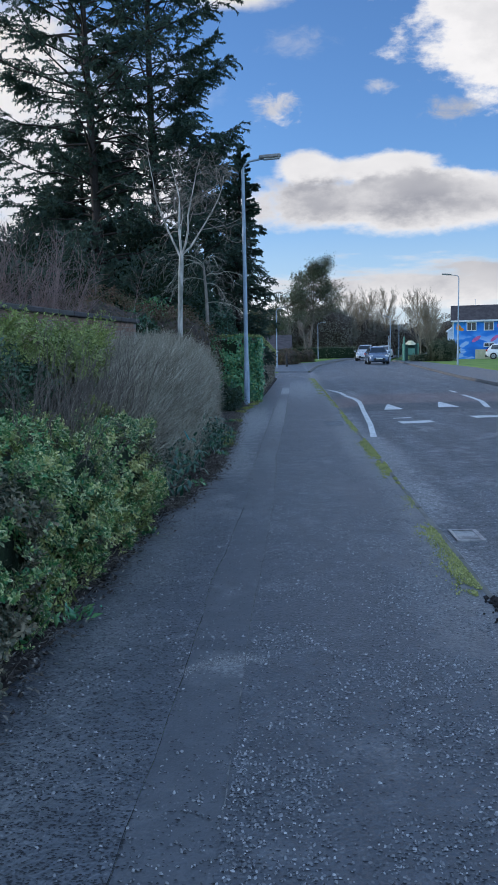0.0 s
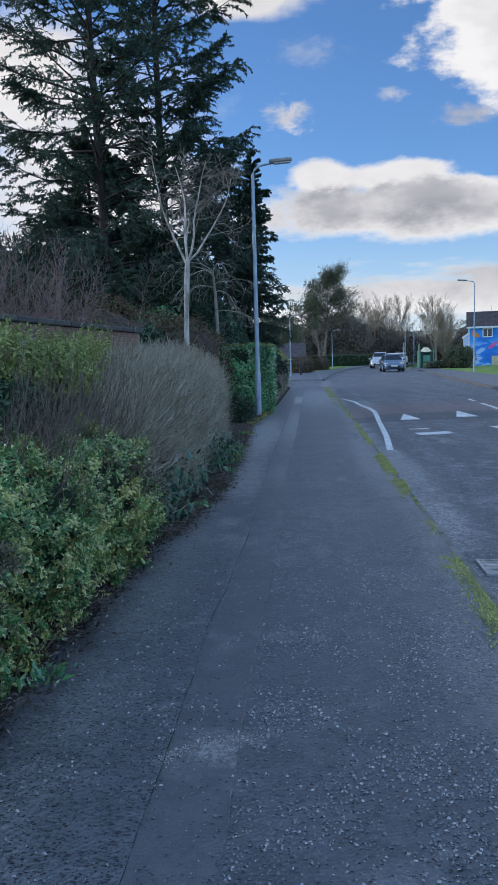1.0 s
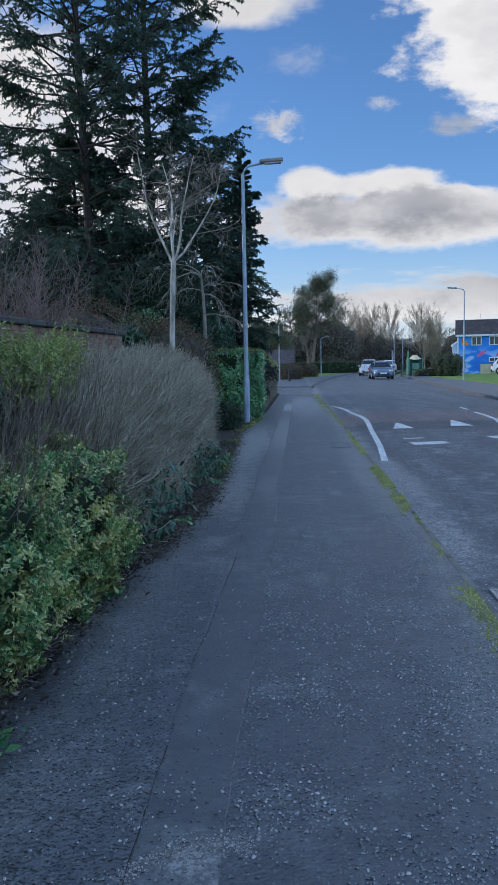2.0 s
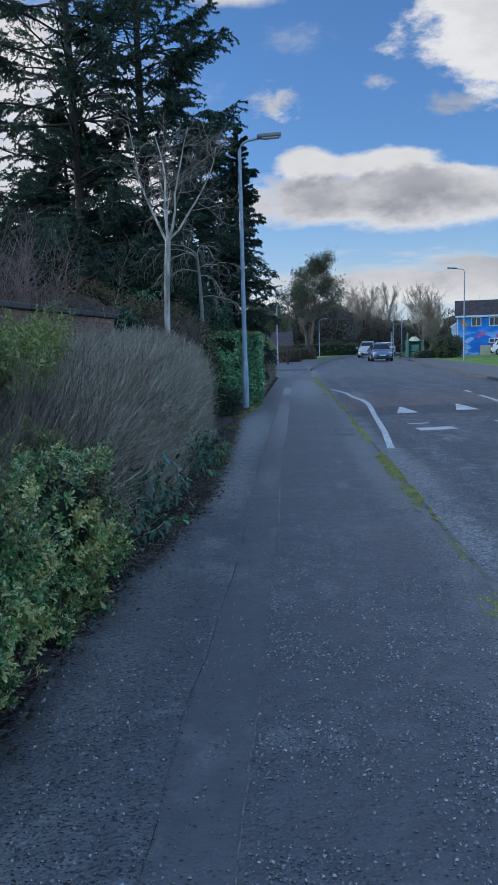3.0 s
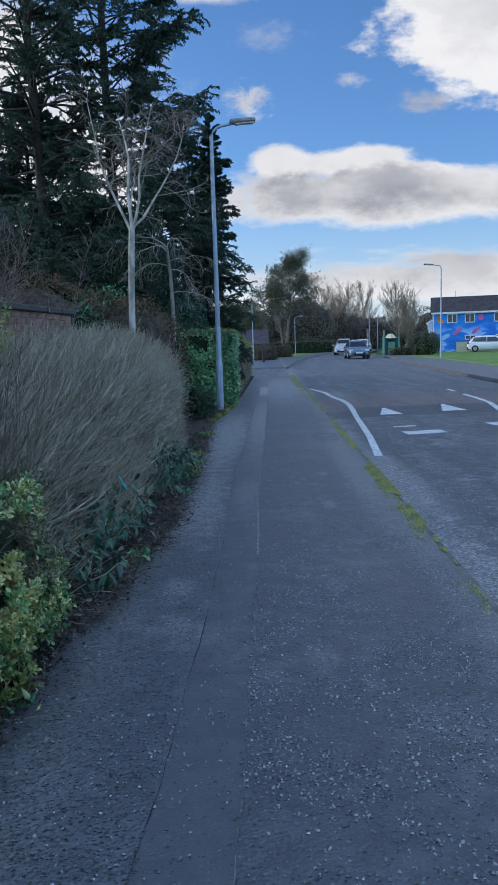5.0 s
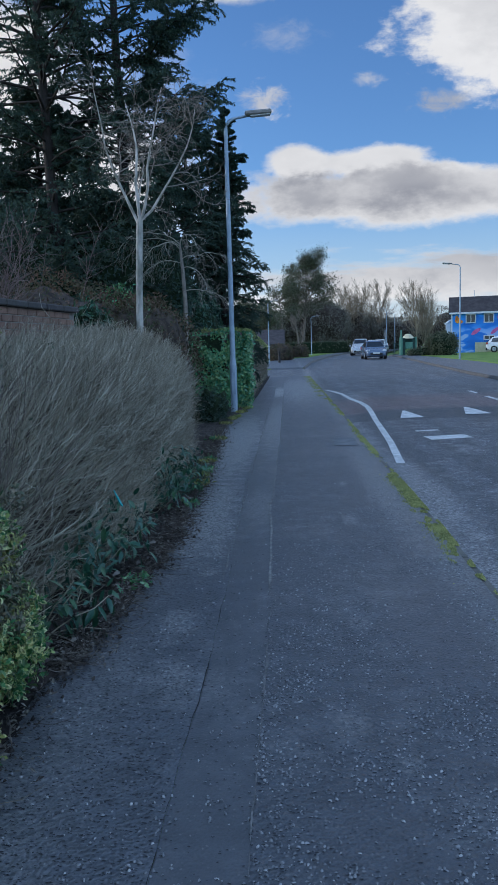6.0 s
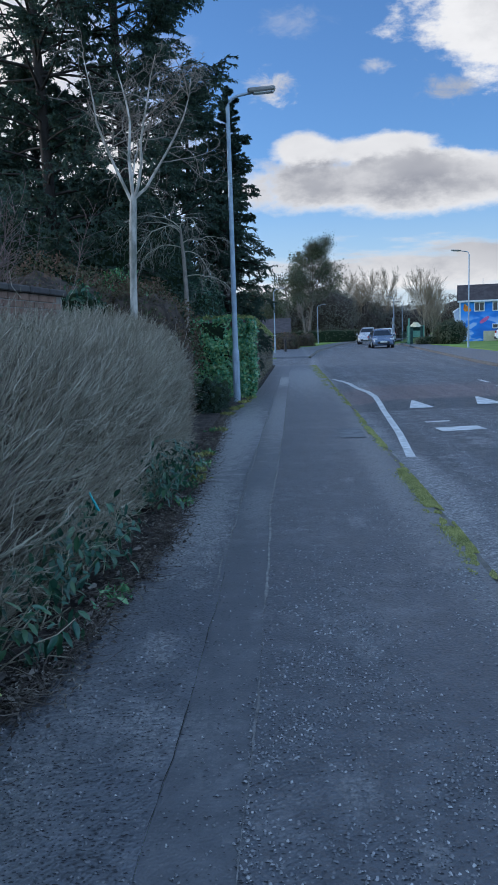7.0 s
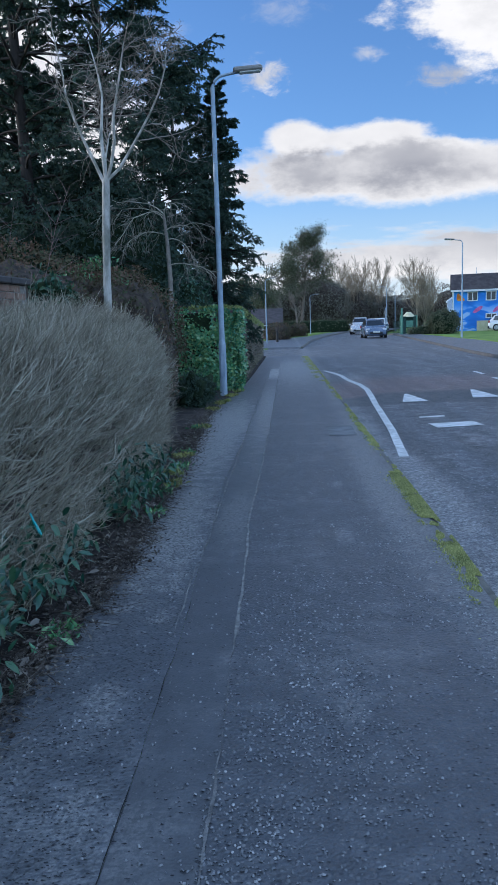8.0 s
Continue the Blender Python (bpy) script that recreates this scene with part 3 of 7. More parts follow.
def offshoots(rng, paths, lens, per, lo, hi, spread, ratio, k, bend, up, fade=0.6):
    """Branches off branches; returns paths, lengths and the parent's share at which each starts."""
    n, kk, _ = paths.shape
    who = np.repeat(np.arange(n), per)
    s = rng.uniform(lo, hi, len(who))
    pos = s * (kk - 1)
    i = np.minimum(pos.astype(int), kk - 2)
    fr = (pos - i)[:, None]
    start = paths[who, i] * (1 - fr) + paths[who, i + 1] * fr
    tang = unit(paths[who, i + 1] - paths[who, i])
    perp = unit(np.cross(tang, rnd_units(rng, len(who))))
    ln = lens[who] * ratio * rng.uniform(0.6, 1.2, len(who)) * (1.15 - fade * s)
    return grow(rng, start, tang + perp * spread * rng.uniform(0.6, 1.3, len(who))[:, None], ln, k, bend, up), ln, s


def taper(n, k, r0, r1):
    r0 = np.broadcast_to(np.asarray(r0, float), (n,))
    r1 = np.broadcast_to(np.asarray(r1, float), (n,))
    t = np.linspace(0, 1, k)
    return r0[:, None] * (1 - t) + r1[:, None] * t


def lumps(p, amount, size):
    """Uneven offsets for an array of points."""
    return np.array([noise.noise(Vector(q) / size) for q in p]) * amount


def blob_core(name, centre, half, material, parent, amount=0.15, size=0.6, sub=4, square=0.0):
    """An uneven closed mass that fills the inside of a hedge or bush."""
    bm = bmesh.new()
    bmesh.ops.create_icosphere(bm, subdivisions=sub, radius=1)
    for v in bm.verts:
        c = v.co.copy()
        if square:
            m = max(abs(c.x), abs(c.y), abs(c.z))
            c = c.lerp(c / m, square)
        p = Vector((c.x * half[0], c.y * half[1], c.z * half[2])) + Vector(centre)
        v.co = p + c.normalized() * noise.fractal(p / size, 1.0, 2.0, 3) * amount
    return part(name, bm, material, parent, smooth_faces=True)


# ---- the ground plan ----
def rise(y):
    return np.maximum(np.asarray(y, float) - 45, 0) * 0.007


ROAD_Y = [-30, 20, 34, 56, 75, 88, 95, 110, 125, 150, 200]
ROAD_R = [8.2, 8.3, 8.8, 10.1, 11.2, 12.0, 11.9, 13.6, 16.2, 22.5, 40]
LEFT_Y = [-30, 58, 75, 95, 110, 125, 150, 200]
ROAD_L = [1.25, 1.25, 2.4, 5.0, 7.6, 11.0, 17.0, 34]
road_r = lambda y: np.interp(y, ROAD_Y, ROAD_R)
road_l = lambda y: np.interp(y, LEFT_Y, ROAD_L)
pave_l = lambda y: np.where(np.asarray(y) < 57.5, -1.34, road_l(y) - 1.9)
pave_r = lambda y: road_r(y) + np.interp(y, [-30, 60, 88, 96], [3.4, 3.6, 2.0, 1.2])


def sheet(name, ys, cols, zs, material, parent=None, label="", kind="structure", category=""):
    """A strip mesh: cols and zs are functions of y that give the row's x places and heights."""
    ys = np.asarray(ys, float)
    rows = np.stack([np.stack([cols(y), np.full(len(cols(y)), y), zs(y)], 1) for y in ys])
    a, b, _ = rows.shape
    idx = np.arange(a * b).reshape(a, b)
    f = np.stack([idx[:-1, :-1], idx[:-1, 1:], idx[1:, 1:], idx[1:, :-1]], -1).reshape(-1, 4)
    ob = attach(name, mesh_of(name, rows.reshape(-1, 3), f, material, True), parent, label)
    return tagged(ob, label, category, kind=kind)


def ground_cols(y):
    l, r = float(pave_l(y)), float(pave_r(y))
    far = np.array([900.0, 300, 120, 50, 20, 8, 3, 1, 0.03])
    return np.concatenate([l - far, [l + 0.01], [(l + r) / 2], [r - 0.01], r + far[::-1]])


def ground_z(y):
    c = ground_cols(y)
    z = np.full(len(c), float(rise(y)))
    z[9:12] -= 0.3
    z[13:] += 0.02
    z[12] = float(rise(y)) + 0.0
    z += np.array([noise.noise(Vector((q * 0.3, y * 0.3, 5))) * 0.04 for q in c]) * (np.abs(c - 4) > 7)
    return z


gy = np.concatenate([[-900, -300, -100, -40], np.arange(-30, 60, 3.0), np.arange(60, 150, 5.0), [150, 200, 300, 500, 900, 1600]])
sheet("ground", gy, ground_cols, ground_z, M["grass_ground"], label="rough green grass reaching to the woods", category="ground")

near_y = np.concatenate([np.arange(-12, 24, 0.12), np.arange(24, 58.01, 1.0)])


def seam(x, y):
    """The wandering edges of the trench patch."""
    if x == -0.5:
        x += float(np.interp(y, [4, 5.5, 7.3, 9.2, 10.5, 13, 18, 28], [0, -0.02, 0.035, 0.03, 0, -0.05, 0.02, 0.05]))
    elif x == -0.2:
        x += float(np.interp(y, [4.5, 6, 8, 10, 11.5, 14, 17, 28], [-0.02, 0.01, 0.025, 0, -0.025, 0, 0.03, 0.05]))
    return x + 0.018 * noise.noise(Vector((x * 7, y * 0.8, 1))) + 0.008 * noise.noise(Vector((x * 7, y * 5, 4)))


def strip(x0, x1, step, z0):
    n = max(2, int((x1 - x0) / step) + 1)

    def cols(y):
        a = seam(x0, y) if x0 in (-0.5, -0.2) else x0
        b = seam(x1, y) if x1 in (-0.5, -0.2) else x1
        return np.linspace(a, b, n)

    zf = lambda y: np.array([z0 + float(rise(y)) + 0.006 * noise.noise(Vector((x * 1.3, y * 1.3, 2))) + 0.002 * noise.noise(Vector((x * 6, y * 6, 9))) for x in cols(y)])
    return cols, zf


pavement = thing("pavement", (0, 0, 0), "worn grey asphalt pavement with a patched trench running along it", "pavement", kind="structure")
short_y = near_y[near_y < 46.2]
c, z = strip(-1.34, -0.5, 0.12, 0.0)
sheet("surface", short_y, c, z, M["path_edge"], pavement, kind="")
c, z = strip(-0.2, 1.185, 0.12, 0.0)
sheet("surface", short_y, c, z, M["path"], pavement, kind="")
c, z = strip(-0.5, -0.2, 0.1, -0.0025)
sheet("trench_patch", short_y, c, z, M["patch"], pavement, "smoother long trench patch", kind="")


def road_z(x, y):
    """Cambered carriageway with a raised table between 22 and 33 m."""
    l, r = float(road_l(y)), float(road_r(y))
    s = (x - l) / (r - l)
    table = 0.075 * np.clip((y - 20.6) / 1.6, 0, 1) * np.clip((35.0 - y) / 1.6, 0, 1) * np.clip((x - l - 0.35) / 0.5, 0, 1) * np.clip((r - 0.35 - x) / 0.5, 0, 1)
    return float(rise(y)) - 0.105 + 0.06 * 4 * s * (1 - s) + table + 0.004 * noise.noise(Vector((x, y, 4)))


road_y = np.concatenate([np.arange(-30, 18, 1.0), np.arange(18, 37, 0.4), np.arange(37, 60, 1.5), np.arange(60, 201, 5)])
rc = lambda y: np.linspace(float(road_l(y)), float(road_r(y)), 22)
sheet("road", road_y, rc, lambda y: np.array([road_z(x, y) for x in rc(y)]), M["road"], label="grey chipped asphalt road with a raised reddish table", category="road")

# side road on the near side beyond the hedge
sx = np.concatenate([[1.25, 0.2, -1.0, -2.5], np.arange(-6, -61, -6.0)])
side_lo = np.interp(sx, [-60, -3, -1.5, 0.2, 1.25], [46.4, 46.4, 46.2, 45.6, 44.6])
side_hi = np.interp(sx, [-60, -3, -1.2, 0.6, 1.25], [54.5, 54.5, 55.4, 58.0, 60.5])
v, f = [], []
for i, x in enumerate(sx):
    for j in range(6):
        y = side_lo[i] + (side_hi[i] - side_lo[i]) * j / 5
        v.append((x, y, float(rise(y)) - 0.1 + 0.14 * min(1, max(0, (1.25 - x) / 3.5)) + (0.02 if x < -1.3 else 0.004)))
for i in range(len(sx) - 1):
    for j in range(5):
        a = i * 6 + j
        f.append((a, a + 1, a + 7, a + 6))
tagged(attach("side_road", mesh_of("side_road", v, f, M["road"], True), None), "grey asphalt side road joining between two corners", "road", kind="structure")

far_y = np.concatenate([[57.85], np.arange(58, 64, 1.0), np.arange(64, 150, 4.0)])
fp = thing("pavement_corner", (0, 58, 0), "grey asphalt pavement round the far street corner", "pavement", kind="structure")
pc = lambda y: np.linspace(float(road_l(y)) - 1.95 - float(np.interp(y, [58, 62, 84, 92], [2.4, 3.0, 2.4, 0])), float(road_l(y)) - 0.12, 4)
sheet("surface", far_y, pc, lambda y: np.full(4, float(rise(y)) + (0.03 if y > 57.9 else -0.12)), M["path"], fp, kind="")
kc = lambda y: np.array([float(road_l(y)) - 0.12, float(road_l(y)), float(road_l(y)) + 0.003])
sheet("kerb_edge", far_y, kc, lambda y: np.array([0.032, 0.03, -0.15]) + float(rise(y)), M["kerb"], fp, "pale concrete kerb edge", kind="")
rp = thing("pavement_opposite", (10, 20, 0), "grey asphalt pavement across the road beside grass", "pavement", kind="structure")
ry = np.concatenate([np.arange(-20, 96, 3.0)])
rpc = lambda y: np.linspace(float(road_r(y)) + 0.12, float(pave_r(y)) + 0.02, 5)
sheet("surface", ry, rpc, lambda y: np.full(5, float(rise(y)) + 0.03), M["path"], rp, kind="")
rk = lambda y: np.array([float(road_r(y)) - 0.003, float(road_r(y)), float(road_r(y)) + 0.12])
sheet("kerb_edge", ry, rk, lambda y: np.array([-0.15, 0.03, 0.032]) + float(rise(y)), M["kerb_dark"], rp, "dark concrete kerb edge", kind="")


# ---- road markings ----
def marking(name, label, pts, width, group=""):
    """A painted line along points (x, y), laid on the road."""
    pts = np.array(pts, float)
    d = np.concatenate([[0], np.cumsum(np.linalg.norm(np.diff(pts, axis=0), axis=1))])
    s = np.linspace(0, d[-1], max(3, int(d[-1] / 0.25)))
    x, y = np.interp(s, d, pts[:, 0]), np.interp(s, d, pts[:, 1])
    t = unit(np.stack([np.gradient(x), np.gradient(y)], 1))
    v, f = [], []
    for i in range(len(s)):
        w = width / 2 * (1 + 0.12 * noise.noise(Vector((x[i] * 4, y[i] * 4, 1))))
        for k in (-1, 1):
            px, py = x[i] - t[i, 1] * w * k, y[i] + t[i, 0] * w * k
            v.append((px, py, road_z(px, py) + 0.006))
    for i in range(len(s) - 1):
        f.append((2 * i, 2 * i + 1, 2 * i + 3, 2 * i + 2))
    ob = attach(name, mesh_of(name, v, f, M["paint"]), None)
    return tagged(ob, label, "road marking", group)


marking("edge_line", "white painted edge line swinging round the raised table", [(1.5, 14.6), (1.68, 17), (1.86, 20.5), (2.0, 23.6), (1.98, 25.2), (1.86, 27), (1.8, 29.5), (1.66, 31.4), (1.46, 33)], 0.115)
marking("centre_line", "white painted line curving along the middle of the road", [(5.12, 20.8), (5.32, 22.4), (5.45, 24.2), (5.5, 25.6)], 0.14)
marking("centre_line", "short white dash in the middle of the road", [(5.6, 27.0), (5.65, 28.3)], 0.12)
marking("bar_marking", "short white painted bar across the lane", [(2.34, 17.2), (3.05, 17.27)], 0.5, "bars before the table")
marking("bar_marking", "thin worn white bar across the lane", [(2.32, 18.3), (2.75, 18.35)], 0.16, "bars before the table")
marking("bar_marking", "short white painted bar across the lane", [(4.1, 18.1), (4.95, 18.2)], 0.5, "bars before the table")
for x0, x1, ya, yb in ((2.41, 2.93, 20.75, 21.9), (3.85, 4.42, 20.95, 22.15)):
    v, f = [], []
    for i in range(13):
        q = i / 12
        y, m_, h_ = ya + (yb - ya) * q, (x0 + x1) / 2 - 0.02 * q, (x1 - x0) / 2 * (1 - 0.88 * q)
        v += [(m_ - h_, y, road_z(m_ - h_, y) + 0.012), (m_ + h_, y, road_z(m_ + h_, y) + 0.012)]
    f = [(2 * i, 2 * i + 1, 2 * i + 3, 2 * i + 2) for i in range(12)]
    tagged(attach("triangle_marking", mesh_of("triangle_marking", v, f, M["paint"]), None), "white painted triangle on the ramp of the table", "road marking", "triangles on the ramp")
for i in range(6):
    marking("give_way_dash", "white dash across the side road mouth", [(0.9 - 0.02 * i, 47.0 + i * 1.5), (0.9, 47.7 + i * 1.5)], 0.2, "give way dashes")
for i in range(4):
    marking("junction_dash", "white dash across the far road", [(4.6 + i * 1.5, 86.0 + i * 0.2), (5.3 + i * 1.5, 86.1 + i * 0.2)], 0.35, "junction dashes")


# ---- gully grating ----
def gully(x0, x1, y0, y1):
    z = road_z((x0 + x1) / 2, (y0 + y1) / 2)
    g = thing("gully_grating", ((x0 + x1) / 2, y0, z), "pale worn iron gully grating set in the road", "drain cover")
    bm = bmesh.new()
    for a in ((x0, x1, y0, y0 + 0.025), (x0, x1, y1 - 0.025, y1), (x0, x0 + 0.025, y0 + 0.025, y1 - 0.025), (x1 - 0.035, x1, y0 + 0.025, y1 - 0.025)):
        box(bm, a[0], a[1], a[2], a[3], z - 0.02, z + 0.014)
    part("rim", bm, M["iron"], g)
    # solid box below the bars, blackened to paint the drain's shade
    part("pit", box(bmesh.new(), x0 + 0.01, x1 - 0.01, y0 + 0.01, y1 - 0.01, z - 0.01, z + 0.004), M["dark"], g, "black filling painted as shade under the bars")
    n = 8
    for i in range(n):
        y = y0 + 0.04 + (y1 - y0 - 0.08) * (i + 0.5) / n
        part("bar", box(bmesh.new(), x0 + 0.02, x1 - 0.03, y - 0.009, y + 0.009, z - 0.01, z + 0.012, 0.003), M["iron"], g)


gully(1.37, 1.61, 6.74, 7.14)


# ---- left bed: soil, litter ----
rng = np.random.default_rng(3)
bed_y = np.concatenate([np.arange(0, 13, 0.06), np.arange(13, 24, 0.2), [26, 30, 36, 42, 46]])
bed_edge = lambda y: float(np.interp(y, [0, 5, 7.4, 8.4, 9.4, 10.3, 12, 15, 18, 21, 24, 46], [-1.27, -1.27, -1.2, -1.09, -1.02, -1.0, -1.04, -1.15, -1.3, -1.33, -1.0, -0.92])) + 0.05 * noise.noise(Vector((y * 2.1, 0, 0))) + 0.03 * noise.noise(Vector((y * 7.3, 4, 0))) + 0.015 * noise.noise(Vector((y * 21, 8, 0)))
bed_c = lambda y: np.array([-6.0, -3.5, -2.4, -1.9, -1.6, -1.42, bed_edge(y) - 0.1, bed_edge(y)])
sheet("soil_bed", bed_y, bed_c, lambda y: np.array([0.06, 0.08, 0.07, 0.06, 0.05, 0.04, 0.024, 0.004]) + np.array([0.02 * noise.noise(Vector((x * 5, y * 5, 0))) for x in bed_c(y)]) * np.array([1, 1, 1, 1, 1, 1, 0.6, 0]), M["soil"], label="dark damp soil bed at the foot of the hedges", category="soil")

n = 15000
y = np.concatenate([rng.uniform(3, 8, 2000), rng.uniform(7.6, 21.5, n - 2000)])
edge = np.array([bed_edge(q) for q in y])
x = np.where(rng.random(n) < 0.2, edge + np.abs(rng.normal(0, 0.09, n)), edge + 0.04 - np.abs(rng.normal(0, 0.2, n)))
cpos = np.stack([x, y, 0.02 + rng.uniform(0, 0.03, n)], 1)
ax = rnd_units(rng, n) * np.array([1, 1, 0.35])
v, f = blades(cpos, ax, np.array([0, 0, 1.0]) + rng.normal(size=(n, 3)) * 0.45, rng.uniform(0.012, 0.045, n), rng.uniform(0.006, 0.02, n), 0.2, 0.2)
tagged(attach("leaf_litter", mesh_of("leaf_litter", v, f, M["litter"]), None), "brown dead leaves scattered over the soil edge", "leaf litter", kind="stuff")
n = 260
y = 7.5 + 6.0 * rng.random(n) ** 1.6
cpos = np.stack([np.array([bed_edge(q) for q in y]) - 0.02 - np.abs(rng.normal(0, 0.16, n)), y, 0.03 + rng.uniform(0, 0.05, n)], 1)
ln = rng.uniform(0.03, 0.075, n)
v, f = blades(cpos, rnd_units(rng, n) * np.array([1, 1, 0.4]), np.array([0, 0, 1.0]) + rng.normal(size=(n, 3)) * 0.5, ln, ln * 0.42, 0.15, 0.25, True)
tagged(attach("broad_litter", mesh_of("broad_litter", v, f, M["litter"]), None), "broad faded leaves lying under the hedge", "leaf litter", kind="stuff")
n = 2100
y = rng.uniform(2.5, 17, n)
cl = np.stack([np.array([bed_edge(q) for q in y]) + rng.normal(-0.02, 0.06, n), y, np.full(n, 0.008)], 1)
sz = 0.006 + 0.016 * rng.random(n) ** 2
cl[1900:] = np.stack([1.26 - np.abs(rng.normal(0, 0.06, 200)), rng.uniform(4.0, 5.0, 200), np.full(200, 0.0)], 1)
sz[1900:] *= 1.6
ico = np.array([[1, 0, 0], [-0.5, 0.87, 0], [-0.5, -0.87, 0], [0.2, 0.3, 0.8], [0, 0, -0.6]])
v = (ico[None] * rng.uniform(0.6, 1.3, (n, 5, 3))) * sz[:, None, None] + cl[:, None]
f = (np.arange(n)[:, None, None] * 5 + np.array([[0, 1, 3], [1, 2, 3], [2, 0, 3], [1, 0, 4], [2, 1, 4], [0, 2, 4]])).reshape(-1, 3)
tagged(attach("soil_crumble", mesh_of("soil_crumble", v.reshape(-1, 3), f, M["soil"]), None), "dark soil crumbs spilled over the pavement edge", "soil", kind="stuff")
n = 1900
y = np.concatenate([rng.uniform(3.5, 8, 160), 7.6 + 10.4 * rng.random(n - 160) ** 1.3])
edge = np.array([bed_edge(q) for q in y])
st = np.stack([edge + 0.09 - np.abs(rng.normal(0, 0.2, n)), y, rng.uniform(0.02, 0.06, n)], 1)
p = grow(rng, st, rnd_units(rng, n) * np.array([1, 1, 0.12]), 0.05 + 0.25 * rng.random(n) ** 2, 4, 0.25, 0.0)
p[..., 2] = np.maximum(p[..., 2], 0.012)
v, f = tubes(p, taper(n, 4, rng.uniform(0.0015, 0.004, n), 0.001))
tagged(attach("fallen_twig_litter", mesh_of("fallen_twig_litter", v, f, M["litter_twig"]), None), "thin dry twigs lying on the soil", "twigs", kind="stuff")

# loose grit on the pavement
n = 3400
gp = np.stack([rng.uniform(-1.2, 1.0, n), rng.uniform(1.5, 16, n), np.zeros(n)], 1)
# a denser arc of grit across the trench where it was reopened
arc = rng.random(900)
gp[:900, 0] = -0.52 + 0.4 * arc + rng.normal(0, 0.015, 900)
gp[:900, 1] = 3.9 + 0.17 * np.sin(arc * 2.2) + rng.normal(0, 0.03, 900)
s = rng.uniform(0.002, 0.005, n) * (1 + 0.8 * (rng.random(n) > 0.96))
tet = np.array([[1, 0, 0], [-0.5, 0.87, 0], [-0.5, -0.87, 0], [0.1, 0, 0.9]])
rot = rng.uniform(0, 6.28, n)
ca, sa = np.cos(rot)[:, None], np.sin(rot)[:, None]
v = np.stack([ca * tet[:, 0] - sa * tet[:, 1], sa * tet[:, 0] + ca * tet[:, 1], np.broadcast_to(tet[:, 2], (n, 4))], -1) * s[:, None, None] + gp[:, None]
f = (np.arange(n)[:, None, None] * 4 + np.array([[0, 1, 3], [1, 2, 3], [2, 0, 3]])).reshape(-1, 3)
M["grit"] = surf("stone_grit", (0.1, 0.1, 0.1), (0.22, 0.22, 0.22), 30.0, 0.8, 0.0, island=0.8, c3=(0.46, 0.455, 0.44))
tagged(attach("loose_grit", mesh_of("loose_grit", v.reshape(-1, 3), f, M["grit"]), None), "loose pale stone grit on the asphalt", "grit", kind="stuff")

# stone chips rolled into the near pavement surface
rng = np.random.default_rng(8)
n = 170000
cxp, cyp = rng.uniform(-1.25, 1.12, n), 2.1 + 12.9 * rng.random(n) ** 1.5
dens = np.where(cxp > -0.2, 1.0, np.where(cxp < -0.5, 0.26, 0.14))
patchy = np.array([noise.noise(Vector((a * 2.2, b * 2.2, 6))) + 0.5 * noise.noise(Vector((a * 7, b * 7, 6))) for a, b in zip(cxp, cyp)])
keep = rng.random(n) < 0.62 * dens * np.clip(0.5 + 1.1 * patchy, 0.05, 1) * np.clip((15 - cyp) / 6, 0, 1)
cxp, cyp = cxp[keep], cyp[keep]
n = len(cxp)
size = 0.0028 + 0.004 * rng.random(n) ** 2.0
turn = rng.uniform(0, 6.28, n)
k5 = np.arange(5) * np.pi * 2 / 5
long_ = rng.uniform(1.0, 1.7, n)[:, None]


def chip_ring(scale, z):
    """Five corners of each stone, drawn out along its own direction."""
    a = np.cos(k5) * long_ * size[:, None] * scale
    b = np.sin(k5) / long_ ** 0.5 * size[:, None] * scale
    ct, st_ = np.cos(turn)[:, None], np.sin(turn)[:, None]
    return np.stack([ct * a - st_ * b + cxp[:, None], st_ * a + ct * b + cyp[:, None], z], -1)


ring = chip_ring(rng.uniform(0.8, 1.2, (n, 5)), np.full((n, 5), -0.001))
crown = chip_ring(rng.uniform(0.5, 0.8, (n, 5)), (size * rng.uniform(0.5, 1.1, n))[:, None] * rng.uniform(0.6, 1.3, (n, 5)))
base_z = np.array([0.006 * noise.noise(Vector((a * 1.3, b * 1.3, 2))) + 0.0015 * noise.noise(Vector((a * 6, b * 6, 9))) for a, b in zip(cxp, cyp)])
v = np.concatenate([ring, crown], 1)
v[..., 2] += base_z[:, None]
tri = [t for i in range(5) for t in ((i, (i + 1) % 5, (i + 1) % 5 + 5), (i, (i + 1) % 5 + 5, i + 5))] + [(5, 6, 7), (5, 7, 8), (5, 8, 9)]
f = (np.arange(n)[:, None, None] * 10 + np.array(tri)).reshape(-1, 3)
M["chips"] = surf("stone_chips", (0.08, 0.086, 0.096), (0.15, 0.158, 0.17), 3.0, 0.35, 0.0, island=0.95, c3=(0.44, 0.44, 0.44), spec=0.8, skew=4.2)
tagged(attach("stone_chipping", mesh_of("stone_chipping", v.reshape(-1, 3), f, M["chips"]), None), "grey stone chippings rolled into the asphalt", "chippings", kind="stuff")

